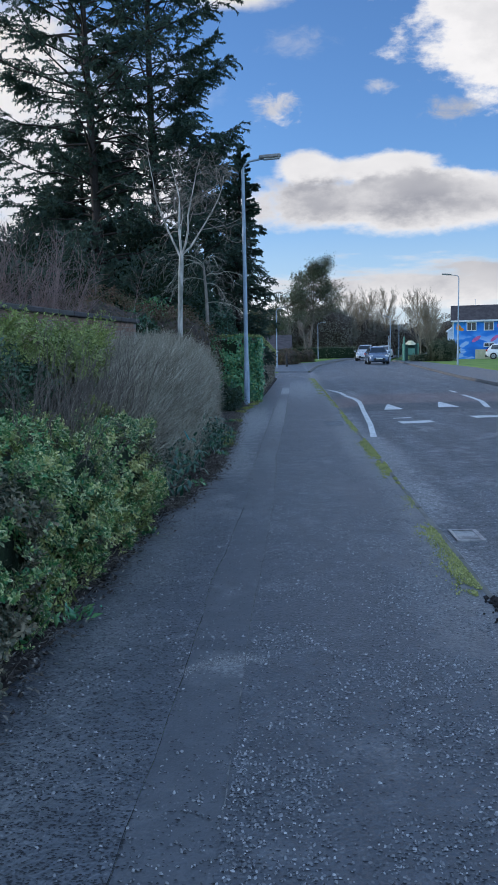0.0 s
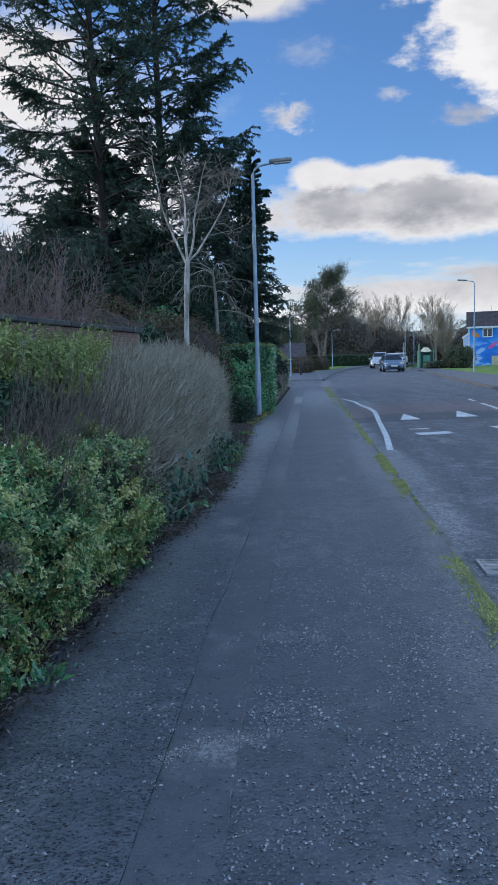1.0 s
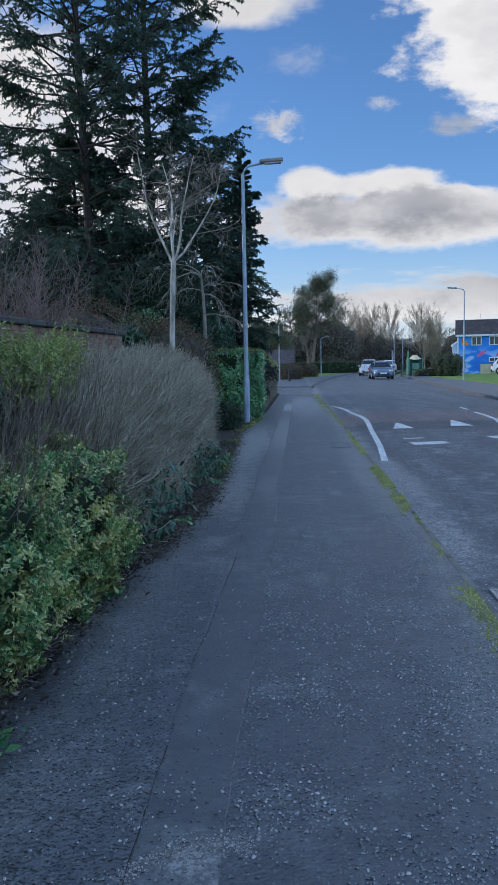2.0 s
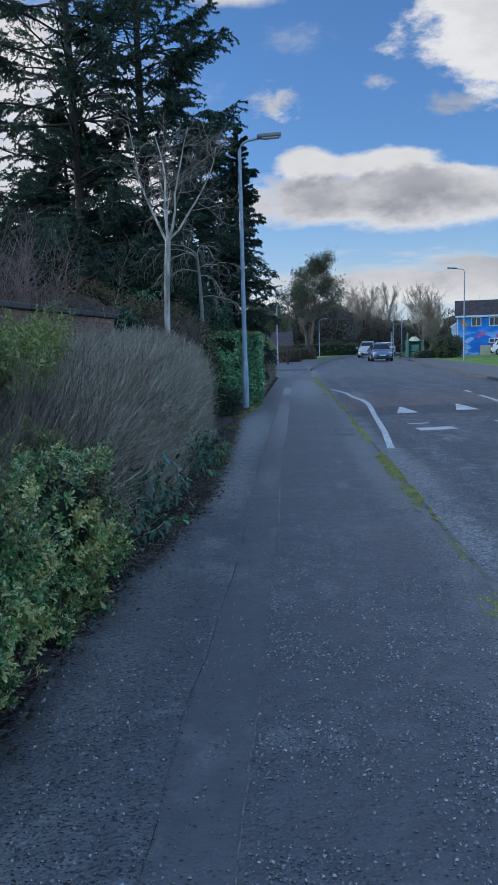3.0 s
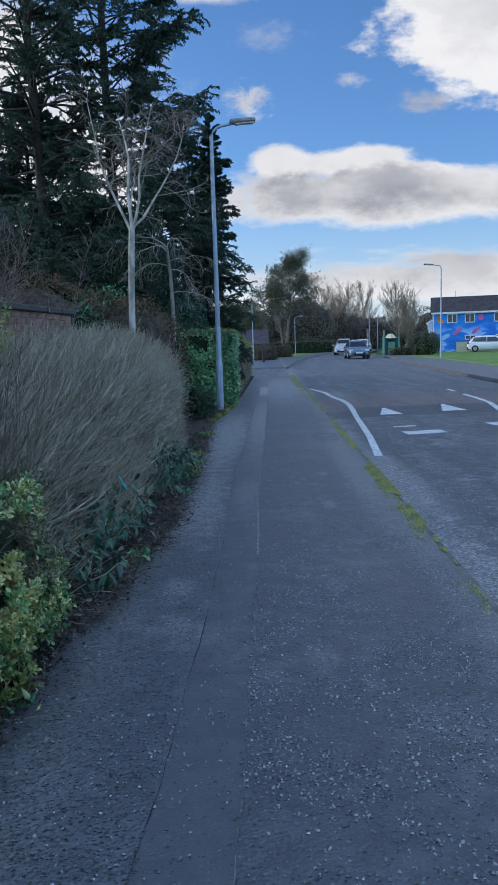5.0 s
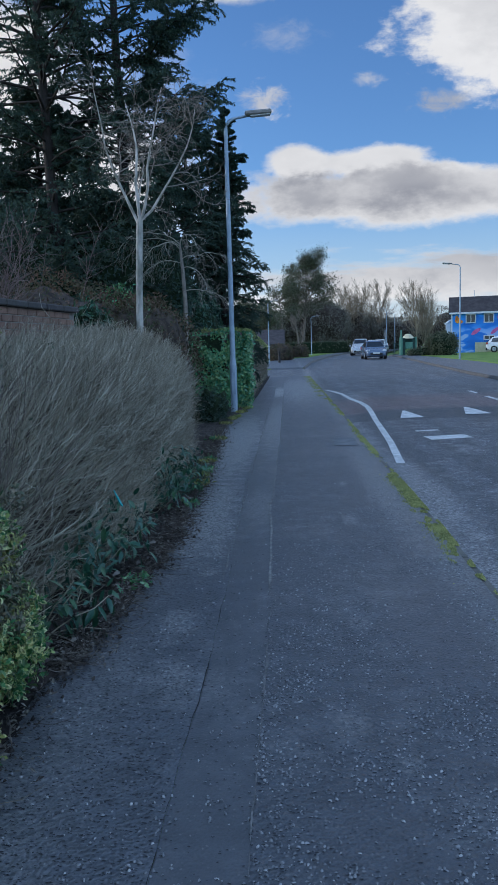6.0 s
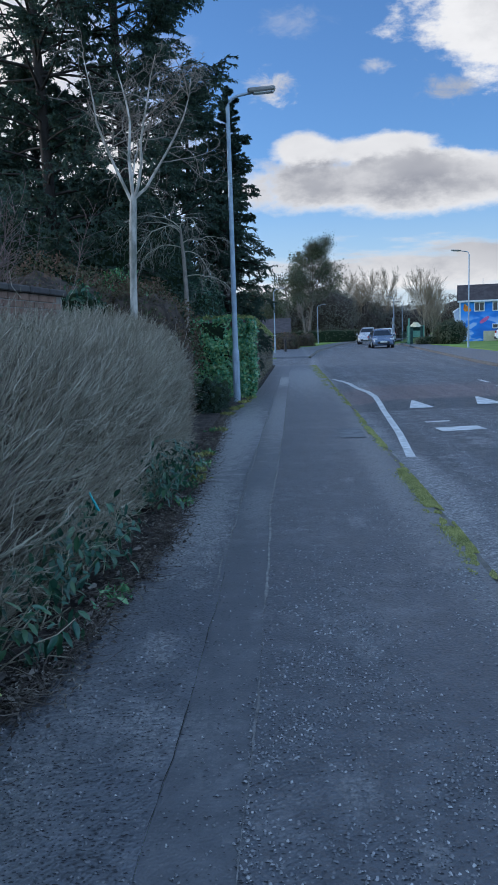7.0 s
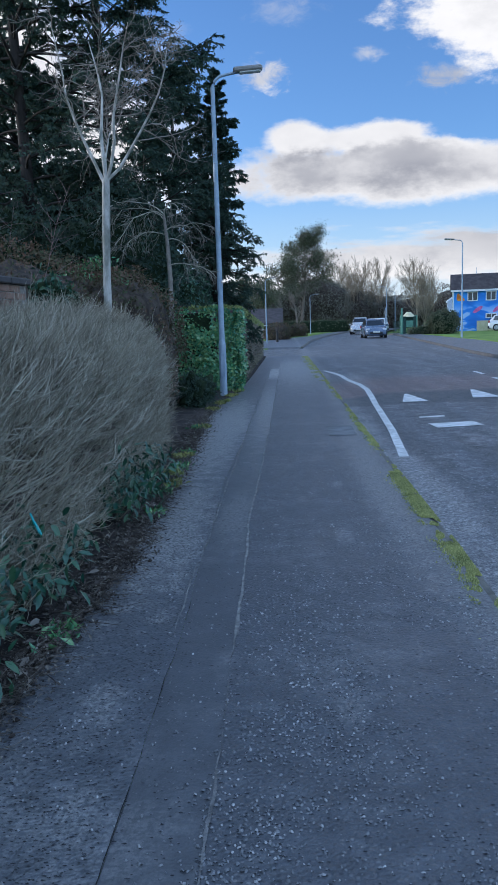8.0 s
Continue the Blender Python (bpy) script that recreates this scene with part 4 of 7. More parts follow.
# dark dashes: shade painted on the chips' near side, plus pits of lost stones
half_n = n * 2 // 3
pick_ = rng.permutation(n)[:half_n]
ox, oy = rng.uniform(-1.24, 1.05, 26000), 2.1 + 10.3 * rng.random(26000) ** 1.6
ox = np.where(rng.random(26000) < 0.72, rng.uniform(-1.24, -0.5, 26000), ox)
vx = np.concatenate([cxp[pick_] + rng.normal(0, 0.004, half_n), ox])
vy = np.concatenate([cyp[pick_] - size[pick_] * 0.95, oy])
n = len(vx)
vz = np.array([0.006 * noise.noise(Vector((a * 1.3, b * 1.3, 2))) + 0.0015 * noise.noise(Vector((a * 6, b * 6, 9))) for a, b in zip(vx, vy)]) + 0.0014
wide = 0.0028 + 0.0042 * rng.random(n) ** 2
rot = rng.normal(0, 0.25, n)
k4 = np.arange(4) * np.pi / 2
rad = wide[:, None] * rng.uniform(0.5, 1.2, (n, 4))
v = np.stack([np.cos(rot[:, None] + k4) * rad * 1.5 + vx[:, None], np.sin(rot[:, None] + k4) * rad * 0.7 + vy[:, None], np.broadcast_to(vz[:, None], (n, 4))], -1).reshape(-1, 3)
f = (np.arange(n)[:, None] * 4 + np.array([0, 1, 2, 3])).reshape(-1, 4)
M["shade_void"] = surf("chip_shade_and_pit", (0.012, 0.013, 0.016), (0.03, 0.032, 0.036), 20.0, 0.7, 0.0, island=0.7, c3=(0.05, 0.053, 0.058))
attach("surface_pitting", mesh_of("surface_pitting", v, f, M["shade_void"]), pavement, "dark dashes painted as chip shade, and pits of missing chippings", kind="stuff")

# open crack along the far edge of the trench, and tar joint crumbs
def crack(x, y0, y1, wide, mat, label, fill=0.35):
    ys = np.arange(y0, y1, 0.014)
    mid = np.array([seam(x, q) + 0.004 * noise.noise(Vector((x, q * 9, 2))) for q in ys])
    half = wide * np.clip(np.array([fill + 1.3 * noise.noise(Vector((x * 3, q * 2.3, 7))) + 0.5 * noise.noise(Vector((x, q * 11, 3))) + 0.7 * noise.noise(Vector((x, q * 37, 5))) for q in ys]), 0.0, 1.4)
    zz = np.array([0.006 + float(rise(q)) + 0.006 * noise.noise(Vector((x * 1.3, q * 1.3, 2))) for q in ys])
    v = np.concatenate([np.stack([mid - half, ys, zz], 1), np.stack([mid + half, ys, zz - 0.001], 1)])
    n = len(ys)
    k = np.arange(n - 1)
    f = np.stack([k, k + n, k + n + 1, k + 1], 1)
    attach("joint", mesh_of("joint", v, f, mat), pavement, label)


crack(-0.5, 1.5, 9.5, 0.0022, M["tyre"], "dark open joint beside the trench")
crack(-0.505, 9.0, 28.0, 0.006, M["dust"], "pale gritty joint beside the trench", 0.65)
crack(-0.2, 1.5, 6.6, 0.0032, M["smear"], "pale gritty joint beside the trench", 0.45)
crack(-0.2, 6.4, 9.0, 0.0045, M["smear"], "pale gritty joint beside the trench", 0.6)
crack(-0.2, 9.0, 29.0, 0.0085, M["dust"], "pale gritty joint beside the trench", 0.85)

# small paler repair square in the pavement
gx, gy = np.linspace(0.68, 1.06, 9), np.linspace(15.9, 16.9, 12)
v = [(x + 0.02 * noise.noise(Vector((x * 9, y * 9, 1))), y + 0.03 * noise.noise(Vector((x * 7, y * 7, 5))), 0.0065 + float(rise(y)) + 0.006 * noise.noise(Vector((x * 1.3, y * 1.3, 2)))) for y in gy for x in gx]
idx = np.arange(len(v)).reshape(12, 9)
attach("repair_patch", mesh_of("repair_patch", v, np.stack([idx[:-1, :-1], idx[:-1, 1:], idx[1:, 1:], idx[1:, :-1]], -1).reshape(-1, 4), M["repair"]), pavement, "paler square repair patch")

# moss along the kerb
def moss_band(rng, count, ys, wide):
    yy = rng.uniform(ys[0], ys[1], count)
    xx = np.interp(yy, [4, 6, 8.8, 10.4, 12, 13.5, 16, 30, 40], [1.2, 1.19, 1.21, 1.243, 1.245, 1.24, 1.235, 1.24, 1.22]) - np.abs(rng.normal(0, wide, count))
    keep = np.array([noise.noise(Vector((a * 4, b * 0.9, 3))) + 0.7 * noise.noise(Vector((a * 16, b * 7, 3))) for a, b in zip(xx, yy)]) > -0.08
    return xx[keep], yy[keep]


px, py = [], []
for cnt, ys, w in ((22000, (8.7, 13.2), 0.056), (2600, (5.0, 6.9), 0.075), (400, (6.7, 8.9), 0.05), (2600, (13.0, 19), 0.045), (1500, (19, 27), 0.045), (6500, (26.5, 45), 0.13)):
    a, b = moss_band(rng, cnt, ys, w)
    px.append(a), py.append(b)
px, py = np.concatenate(px), np.concatenate(py)
n = len(px)
h = rng.uniform(0.004, 0.018, n)
r = rng.uniform(0.004, 0.01, n) * np.where(py > 15, 2.4, 1.0)
rot = rng.uniform(0, 6.28, n)
base = np.stack([px, py, np.full(n, 0.0)], 1)
v = [base + np.stack([np.cos(rot + k * 2.094) * r, np.sin(rot + k * 2.094) * r, np.zeros(n)], 1) for k in range(3)]
v.append(base + np.stack([rng.normal(0, 0.004, n), rng.normal(0, 0.004, n), h], 1))
v = np.stack(v, 1)
f = (np.arange(n)[:, None, None] * 4 + np.array([[0, 1, 3], [1, 2, 3], [2, 0, 3]])).reshape(-1, 3)
tagged(attach("kerb_moss", mesh_of("kerb_moss", v.reshape(-1, 3), f, M["moss"]), None), "yellow-green moss growing along the kerb", "moss", kind="stuff")


# ---- low variegated hedge ----
def shell_points(rng, n, centre, half, square, low=-0.9, lump=0.12, size=0.5, lip=(-1, 1)):
    """Points and normals on a rounded block; square 0 is an ellipsoid, 1 a box."""
    d = rnd_units(rng, int(n * 2.2))
    d = d[d[:, 2] > low][:n]
    m = np.abs(d).max(1, keepdims=True)
    c = d * (1 - square) + d / m * square
    half, centre = np.array(half), np.array(centre)
    p = c * half + centre
    nor = unit(d / half)
    return p + nor * (lumps(p, lump, size) + lumps(p, lump * 0.5, size * 0.3))[:, None], nor


def leafy(rng, p, nor, size, ratio, droop=0.3, depth=0.08, rich=False):
    n = len(p)
    axis = nor * 0.5 + rnd_units(rng, n) * 0.9 + np.array([0, 0, -droop])
    up = nor + rnd_units(rng, n) * 0.6
    ln = size * rng.uniform(0.6, 1.3, n)
    return blades(p - nor * rng.uniform(0, depth, n)[:, None], axis, up, ln, ln * ratio, 0.18, 0.15, rich)


rng = np.random.default_rng(11)
hedge = thing("variegated_hedge", (-1.9, 4.5, 0), "low hedge of glossy green and cream variegated leaves", "hedge")
mounds = [((-2.05, 1.6, 0.44), (0.76, 1.5, 0.54)), ((-2.0, 3.9, 0.46), (0.72, 1.35, 0.55)), ((-1.96, 5.4, 0.46), (0.72, 1.1, 0.54)), ((-1.76, 6.85, 0.45), (0.54, 1.0, 0.5))]
allp, alln = [], []
for c0, h0 in mounds:
    # solid mound, dark so that the leaf gaps read as shade
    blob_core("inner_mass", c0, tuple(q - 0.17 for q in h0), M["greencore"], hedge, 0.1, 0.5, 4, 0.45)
    p, nn = shell_points(rng, 4200, c0, tuple(q - 0.02 for q in h0), 0.5, -0.85, 0.26, 0.3)
    allp.append(p), alln.append(nn)
    p, nn = shell_points(rng, 2400, c0, tuple(q - 0.09 for q in h0), 0.5, -0.85, 0.26, 0.3)
    allp.append(p), alln.append(nn)
    p, nn = shell_points(rng, 900, (c0[0], c0[1], 0.2), (h0[0] * 0.96, h0[1], 0.22), 0.8, -0.8, 0.12, 0.3)
    p[:, 2] = np.maximum(p[:, 2], 0.04)
    allp.append(p), alln.append(nn)
allp, alln = np.concatenate(allp), np.concatenate(alln)
hole = np.array([noise.noise(Vector(q) / 0.2 + Vector((5, 2, 8))) + 0.5 * noise.noise(Vector(q) / 0.45) for q in allp])
front = (allp[:, 0] > -2.5) & ((allp[:, 1] > 3.0) | (rng.random(len(allp)) < 0.45)) & (hole > -0.2)
allp, alln = allp[front], alln[front]
tone = np.array([noise.noise(Vector(q) / 0.5 + Vector((3, 1, 7))) for q in allp]) + rng.normal(0, 0.06, len(allp))
brown = tone > 0.36
lime_ = tone < -0.3
cluster = np.array([noise.noise(Vector(q) / 0.14 + Vector((9, 4, 2))) + 0.6 * noise.noise(Vector(q) / 0.5 + Vector((1, 8, 5))) for q in allp]) + rng.normal(0, 0.12, len(allp)) > 0.24
for sel, mat, nm, lb in ((~brown & ~lime_ & ~cluster, "spotted", "foliage", ""), (cluster & ~brown, "cream", "cream_foliage", "cream and yellow leaf clusters"), (brown, "tired", "faded_foliage", "faded brownish foliage"), (lime_ & ~cluster, "lime", "lime_foliage", "yellow-green foliage")):
    v, f, rim = rimmed(*rosettes(rng, allp[sel], alln[sel], 9, 0.036, 0.05)[:4], 0.52)
    me = mesh_of(nm, v, f, M[mat])
    me.attributes.new("rim", "FLOAT", "POINT").data.foreach_set("value", rim)
    attach(nm, me, hedge, lb, kind="stuff")
st = np.stack([rng.uniform(-1.5, -1.32, 160), rng.uniform(2.5, 7.7, 160), np.full(160, 0.02)], 1)
p = grow(rng, st, np.array([0.25, 0, 1.0]) + rng.normal(size=(160, 3)) * 0.4, rng.uniform(0.1, 0.35, 160), 4, 0.15, 0.1)
v, f = tubes(p, taper(160, 4, 0.005, 0.002))
attach("stem_thicket", mesh_of("stem_thicket", v, f, M["dark_twig"]), hedge, kind="stuff")

# ---- yellow-green shrub behind the low hedge ----
shrub = thing("evergreen_shrub", (-2.4, 7.0, 0), "yellow-green leafy shrub rising behind the low hedge", "shrub")
# dark solid filling painted as the shrub's inner shade
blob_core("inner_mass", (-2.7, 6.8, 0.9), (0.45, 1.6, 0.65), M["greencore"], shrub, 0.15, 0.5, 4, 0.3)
for c0, h0, cnt in (((-2.55, 7.2, 1.55), (0.5, 0.85, 0.3), 620), ((-2.25, 8.5, 1.5), (0.3, 0.5, 0.26), 210), ((-2.4, 9.1, 1.66), (0.34, 0.4, 0.2), 200), ((-2.1, 7.9, 1.36), (0.3, 0.34, 0.28), 170), ((-2.75, 5.9, 1.35), (0.5, 0.8, 0.4), 480), ((-1.95, 8.3, 1.0), (0.16, 0.3, 0.4), 70)):
    p, nn = shell_points(rng, cnt, c0, h0, 0.2, -0.5, 0.3, 0.25)
    c, axis, up, ln, _ = rosettes(rng, p - nn * rng.uniform(0, 0.12, len(p))[:, None], nn, 10, 0.052, 0.12)
    v, f = blades(c, axis, up, ln, ln * 0.42, 0.15, 0.15, True)
    attach("foliage", mesh_of("foliage", v, f, M["lime"]), shrub, kind="stuff")
for c0, h0, cnt in (((-2.35, 6.2, 1.05), (0.4, 0.7, 0.5), 6500), ((-2.35, 7.2, 1.0), (0.3, 0.7, 0.45), 3800), ((-2.2, 8.3, 0.9), (0.3, 0.5, 0.45), 1500)):
    p, nn = shell_points(rng, cnt, c0, h0, 0.2, -0.8, 0.25, 0.3)
    v, f = leafy(rng, p, nn, 0.05, 0.45, 0.0, 0.25)
    attach("low_foliage", mesh_of("low_foliage", v, f, M["dark_leaf"]), shrub, "darker green lower leaves", kind="stuff")
n = 620
st = np.stack([rng.uniform(-2.6, -1.65, n), rng.uniform(5.4, 8.6, n), rng.uniform(0.1, 0.4, n)], 1)
p = grow(rng, st, np.array([0.15, 0, 1.0]) + rng.normal(size=(n, 3)) * 0.28, rng.uniform(0.7, 1.4, n), 6, 0.1, 0.05)
v, f = tubes(p, taper(n, 6, 0.0045, 0.0014))
attach("stem_thicket", mesh_of("stem_thicket", v, f, M["dark_twig"]), shrub, kind="stuff")
q, l2, s_ = offshoots(rng, p, np.full(n, 1.0), 5, 0.3, 1.0, 0.5, 0.3, 4, 0.12, 0.05)
v, f = tubes(q, taper(len(q), 4, 0.0022, 0.001))
attach("twig_spread", mesh_of("twig_spread", v, f, M["dark_twig"]), shrub, kind="stuff")


# ---- bare grey hedge ----
def bare_hedge():
    rng = np.random.default_rng(21)
    ob = thing("bare_hedge", (-2.2, 12, 0), "tall leafless hedge of dense grey-brown twigs", "hedge")
    top = lambda y: np.interp(y, [7.3, 8.0, 9, 11, 13, 14.8, 15.8, 16.6], [1.0, 1.34, 1.54, 1.7, 1.8, 1.76, 1.52, 1.05])
    face = lambda y: np.interp(y, [7.3, 8, 9, 11.5, 13.6, 15.6, 16.6], [-1.65, -1.42, -1.3, -1.27, -1.34, -1.5, -1.85])
    # inner mass, its dark colour standing in for shade within
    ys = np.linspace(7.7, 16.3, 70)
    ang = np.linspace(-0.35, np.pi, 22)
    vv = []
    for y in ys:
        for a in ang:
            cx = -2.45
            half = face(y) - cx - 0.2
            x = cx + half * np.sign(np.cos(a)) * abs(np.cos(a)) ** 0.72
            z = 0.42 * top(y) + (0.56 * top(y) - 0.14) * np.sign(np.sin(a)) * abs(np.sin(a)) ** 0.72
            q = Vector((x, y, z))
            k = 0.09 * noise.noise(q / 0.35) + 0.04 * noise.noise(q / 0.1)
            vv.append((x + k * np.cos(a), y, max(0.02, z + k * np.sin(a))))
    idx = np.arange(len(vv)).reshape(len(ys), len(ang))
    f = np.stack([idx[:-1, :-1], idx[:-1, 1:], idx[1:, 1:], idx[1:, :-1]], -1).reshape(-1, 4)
    attach("inner_tangle", mesh_of("inner_tangle", vv, f, M["core"], True), ob, "solid core coloured dark as the hedge's inner shade")

    def twigs(n, lo, hi, reach, r0, bow, wild=0.75, lean=0.55, kink=0.03):
        y = rng.uniform(7.4, 16.6, n)
        a = rng.uniform(lo, hi, n)
        cx = -2.45
        half = face(y) - cx
        co, si = np.cos(a), np.sin(a)
        tx = cx + half * np.sign(co) * np.abs(co) ** 0.7
        tz = 0.42 * top(y) + 0.58 * top(y) * np.sign(si) * np.abs(si) ** 0.7
        end = np.stack([tx, y, np.maximum(tz, 0.08)], 1) + rng.normal(0, 0.05, (n, 3))
        outw = np.stack([co, np.zeros(n), si], 1)
        up = np.stack([0.15 + 0.35 * rng.random(n), rng.normal(0.15, wild, n), np.ones(n)], 1)
        ln = reach * rng.uniform(0.5, 1.3, n)
        start = end - unit(up * 0.8 + outw * lean) * ln[:, None]
        start[:, 2] = np.maximum(start[:, 2], 0.04)
        mid = (start + end) / 2 + outw * (bow * ln)[:, None] + rng.normal(0, 0.015, (n, 3))
        t = np.linspace(0, 1, 5)[None, :, None]
        p = (1 - t) ** 2 * start[:, None] + 2 * t * (1 - t) * mid[:, None] + t ** 2 * end[:, None]
        p = p + np.cumsum(rng.normal(0, kink, p.shape), axis=1) * (ln / reach)[:, None, None]
        p[..., 2] = np.maximum(p[..., 2], 0.03)
        p[..., 0] = np.minimum(p[..., 0], face(p[..., 1]) + 0.16)
        return p, taper(n, 5, r0 * rng.uniform(0.5, 1.4, n), 0.0012), ln

    p, r, ln = twigs(6400, -0.6, 1.9, 0.55, 0.004, 0.14)
    v, f = tubes(p, r)
    attach("twig_tangle", mesh_of("twig_tangle", v, f, M["twig"]), ob, kind="stuff")
    q, l2, s = offshoots(rng, p, ln, 3, 0.25, 0.95, 0.9, 0.42, 3, 0.25, 0.08)
    v, f = tubes(q, taper(len(q), 3, 0.0022, 0.0009))
    attach("fine_tangle", mesh_of("fine_tangle", v, f, M["twig"]), ob, kind="stuff")
    p, r, ln = twigs(1500, -0.8, 0.55, 0.75, 0.0095, 0.26, 1.1, 1.2, 0.017)
    v, f = tubes(p, r, 5)
    q, l2, s = offshoots(rng, p, ln, 3, 0.3, 0.95, 0.8, 0.45, 4, 0.2, 0.05)
    v2, f2 = tubes(q, taper(len(q), 4, 0.004, 0.0012))
    attach("side_tangle", mesh_of("side_tangle", v2, f2, M["pale_twig"]), ob, kind="stuff")
    attach("stout_tangle", mesh_of("stout_tangle", v, f, M["pale_twig"]), ob, kind="stuff")
    p, r, ln = twigs(8000, 0.3, 2.3, 0.28, 0.0026, 0.05)
    v, f = tubes(p[:, ::2], r[:, ::2])
    attach("shoot_mass", mesh_of("shoot_mass", v, f, M["twig"]), ob, kind="stuff")
    # a few dull leaves left among the twigs
    n = 2600
    y = 7.5 + 6.5 * rng.random(n) ** 1.7
    a = rng.uniform(-0.3, 1.5, n)
    half = face(y) + 2.45
    p0 = np.stack([-2.45 + half * np.sign(np.cos(a)) * np.abs(np.cos(a)) ** 0.7, y, 0.42 * top(y) + 0.58 * top(y) * np.sign(np.sin(a)) * np.abs(np.sin(a)) ** 0.7], 1)
    p0 = p0[lumps(p0, 1.0, 0.35) > 0.02]
    v, f = leafy(rng, p0, np.tile([[0.8, -0.3, 0.4]], (len(p0), 1)), 0.035, 0.45, 0.0, 0.12)
    attach("foliage", mesh_of("foliage", v, f, M["tired"]), ob, "few dull green leaves left", kind="stuff")


bare_hedge()

# ---- laurel sprigs at the foot ----
rng = np.random.default_rng(31)
for cx, cy, cz, cnt, sz in ((-1.16, 11.9, 0.46, 360, 0.1), (-1.2, 11.3, 0.44, 260, 0.1), (-1.24, 9.3, 0.4, 230, 0.1), (-1.22, 8.5, 0.3, 170, 0.1), (-1.32, 7.95, 0.32, 90, 0.1), (-1.3, 10.2, 0.26, 50, 0.1), (-1.28, 13.4, 0.26, 50, 0.1)):
    ob = thing("laurel_sprig", (cx - 0.1, cy, 0.02), "dark glossy laurel sprig low at the hedge foot", "shrub", "laurel at the hedge foot")
    big = cnt > 160
    st = np.tile([[cx - 0.12, cy, 0.03]], (7, 1)) + rng.normal(0, 0.06, (7, 3)) * np.array([1, 1, 0])
    p = grow(rng, st, np.array([0.35, 0, 1.0]) + rng.normal(size=(7, 3)) * 0.4, np.full(7, cz + 0.1), 5, 0.15, 0.0)
    attach_each("stem", p, taper(7, 5, 0.006, 0.003), 3, M["twig"], ob)
    who, s = rng.integers(0, 7, cnt), rng.uniform(0.3, 1, cnt) * 3.99
    i = s.astype(int)
    pos = p[who, i] + (p[who, np.minimum(i + 1, 4)] - p[who, i]) * (s - i)[:, None]
    if big:
        pos = pos + rng.normal(0, 0.1, pos.shape) * np.array([0.8, 1.3, 0.6])
        pos[:, 2] = np.maximum(pos[:, 2], 0.06)
    ax = rnd_units(rng, cnt) * 0.9 + np.array([0.3, -0.2, -0.4])
    ln = sz * 0.85 * rng.uniform(0.6, 1.2, cnt)
    v, f = blades(pos, ax, np.array([0.2, 0, 1.0]) + rng.normal(size=(cnt, 3)) * 0.35, ln, ln * 0.37, 0.08, 0.3, True)
    attach("foliage", mesh_of("foliage", v, f, M["laurel"]), ob, kind="stuff")

# teal plastic scrap caught in the twigs
bm = bmesh.new()
pts = [(-1.22, 9.12, 0.62), (-1.2, 9.1, 0.585), (-1.185, 9.1, 0.555), (-1.17, 9.09, 0.53), (-1.16, 9.09, 0.515)]
for (a, w0, w1) in ((0, 0.012, 0.015), (1, 0.015, 0.02), (2, 0.02, 0.022), (3, 0.022, 0.012)):
    rod(bm, pts[a], pts[a + 1], w0 * 0.4, w1 * 0.4, 5)
tagged(part("plastic_scrap", bm, M["teal"], None), "teal plastic scrap caught in hedge twigs", "litter")

# small weeds at the soil edge
for cx, cy, col_, cnt in ((-1.08, 9.0, "ivy", 50), (-1.1, 12.3, "ivy", 90), (-1.1, 13.6, "ivy", 120), (-1.02, 11.5, "ivy", 50), (-1.3, 16.9, "ivy", 90), (-1.17, 21.1, "lime", 80), (-1.22, 4.6, "ivy", 40), (-1.28, 25.0, "lime", 120), (-1.2, 17.0, "moss", 90), (-1.14, 14.6, "ivy", 50), (-1.05, 12.7, "moss", 130), (-1.1, 13.2, "lime", 90), (-1.17, 14.3, "moss", 150), (-1.3, 19.6, "moss", 160), (-1.26, 20.6, "moss", 190), (-1.16, 22.4, "moss", 210), (-1.06, 23.5, "lime", 150), (-1.2, 6.6, "spotted", 30)):
    p0 = np.array([cx, cy, 0.02]) + rng.normal(0, 0.07, (cnt, 3)) * np.array([0.7, 1.2, 0])
    ax = rnd_units(rng, cnt) * np.array([1, 1, 0.3]) + np.array([0, 0, 0.7])
    ln = rng.uniform(0.03, 0.09, cnt)
    v, f = blades(p0, ax, rnd_units(rng, cnt), ln, ln * 0.4, 0.1, 0.3)
    tagged(attach("weed", mesh_of("weed", v, f, M[col_]), None), "small green weed at the pavement's soil edge", "weed", "weeds", "stuff")


# ---- brick garden wall ----
def garden_wall():
    a, b = Vector((-3.36, 8.7, 0)), Vector((-2.74, 13.55, 0))
    along = (b - a).normalized()
    length = (b - a).length
    yaw = math.degrees(math.atan2(along.y, along.x))
    place = pose(a.x, a.y, 0, 0, 0, yaw)
    w = thing("brick_wall", a, "old brown brick garden wall with dark coping", "wall", kind="structure")
    part("mortar_core", box(bmesh.new(), 0, length, -0.095, 0.095, 0, 2.03, 0, place), M["mortar"], w)
    part("mortar_core", box(bmesh.new(), -14, -0.003, -0.1, 0.1, 0, 2.03, 0, place), M["house_brick"], w)
    bm = bmesh.new()
    box(bm, -0.1, 0.115, -0.0505, 0.0, 0, 0.065, 0.004)
    return w, place, length


wall_thing, wall_place, wall_length = garden_wall()


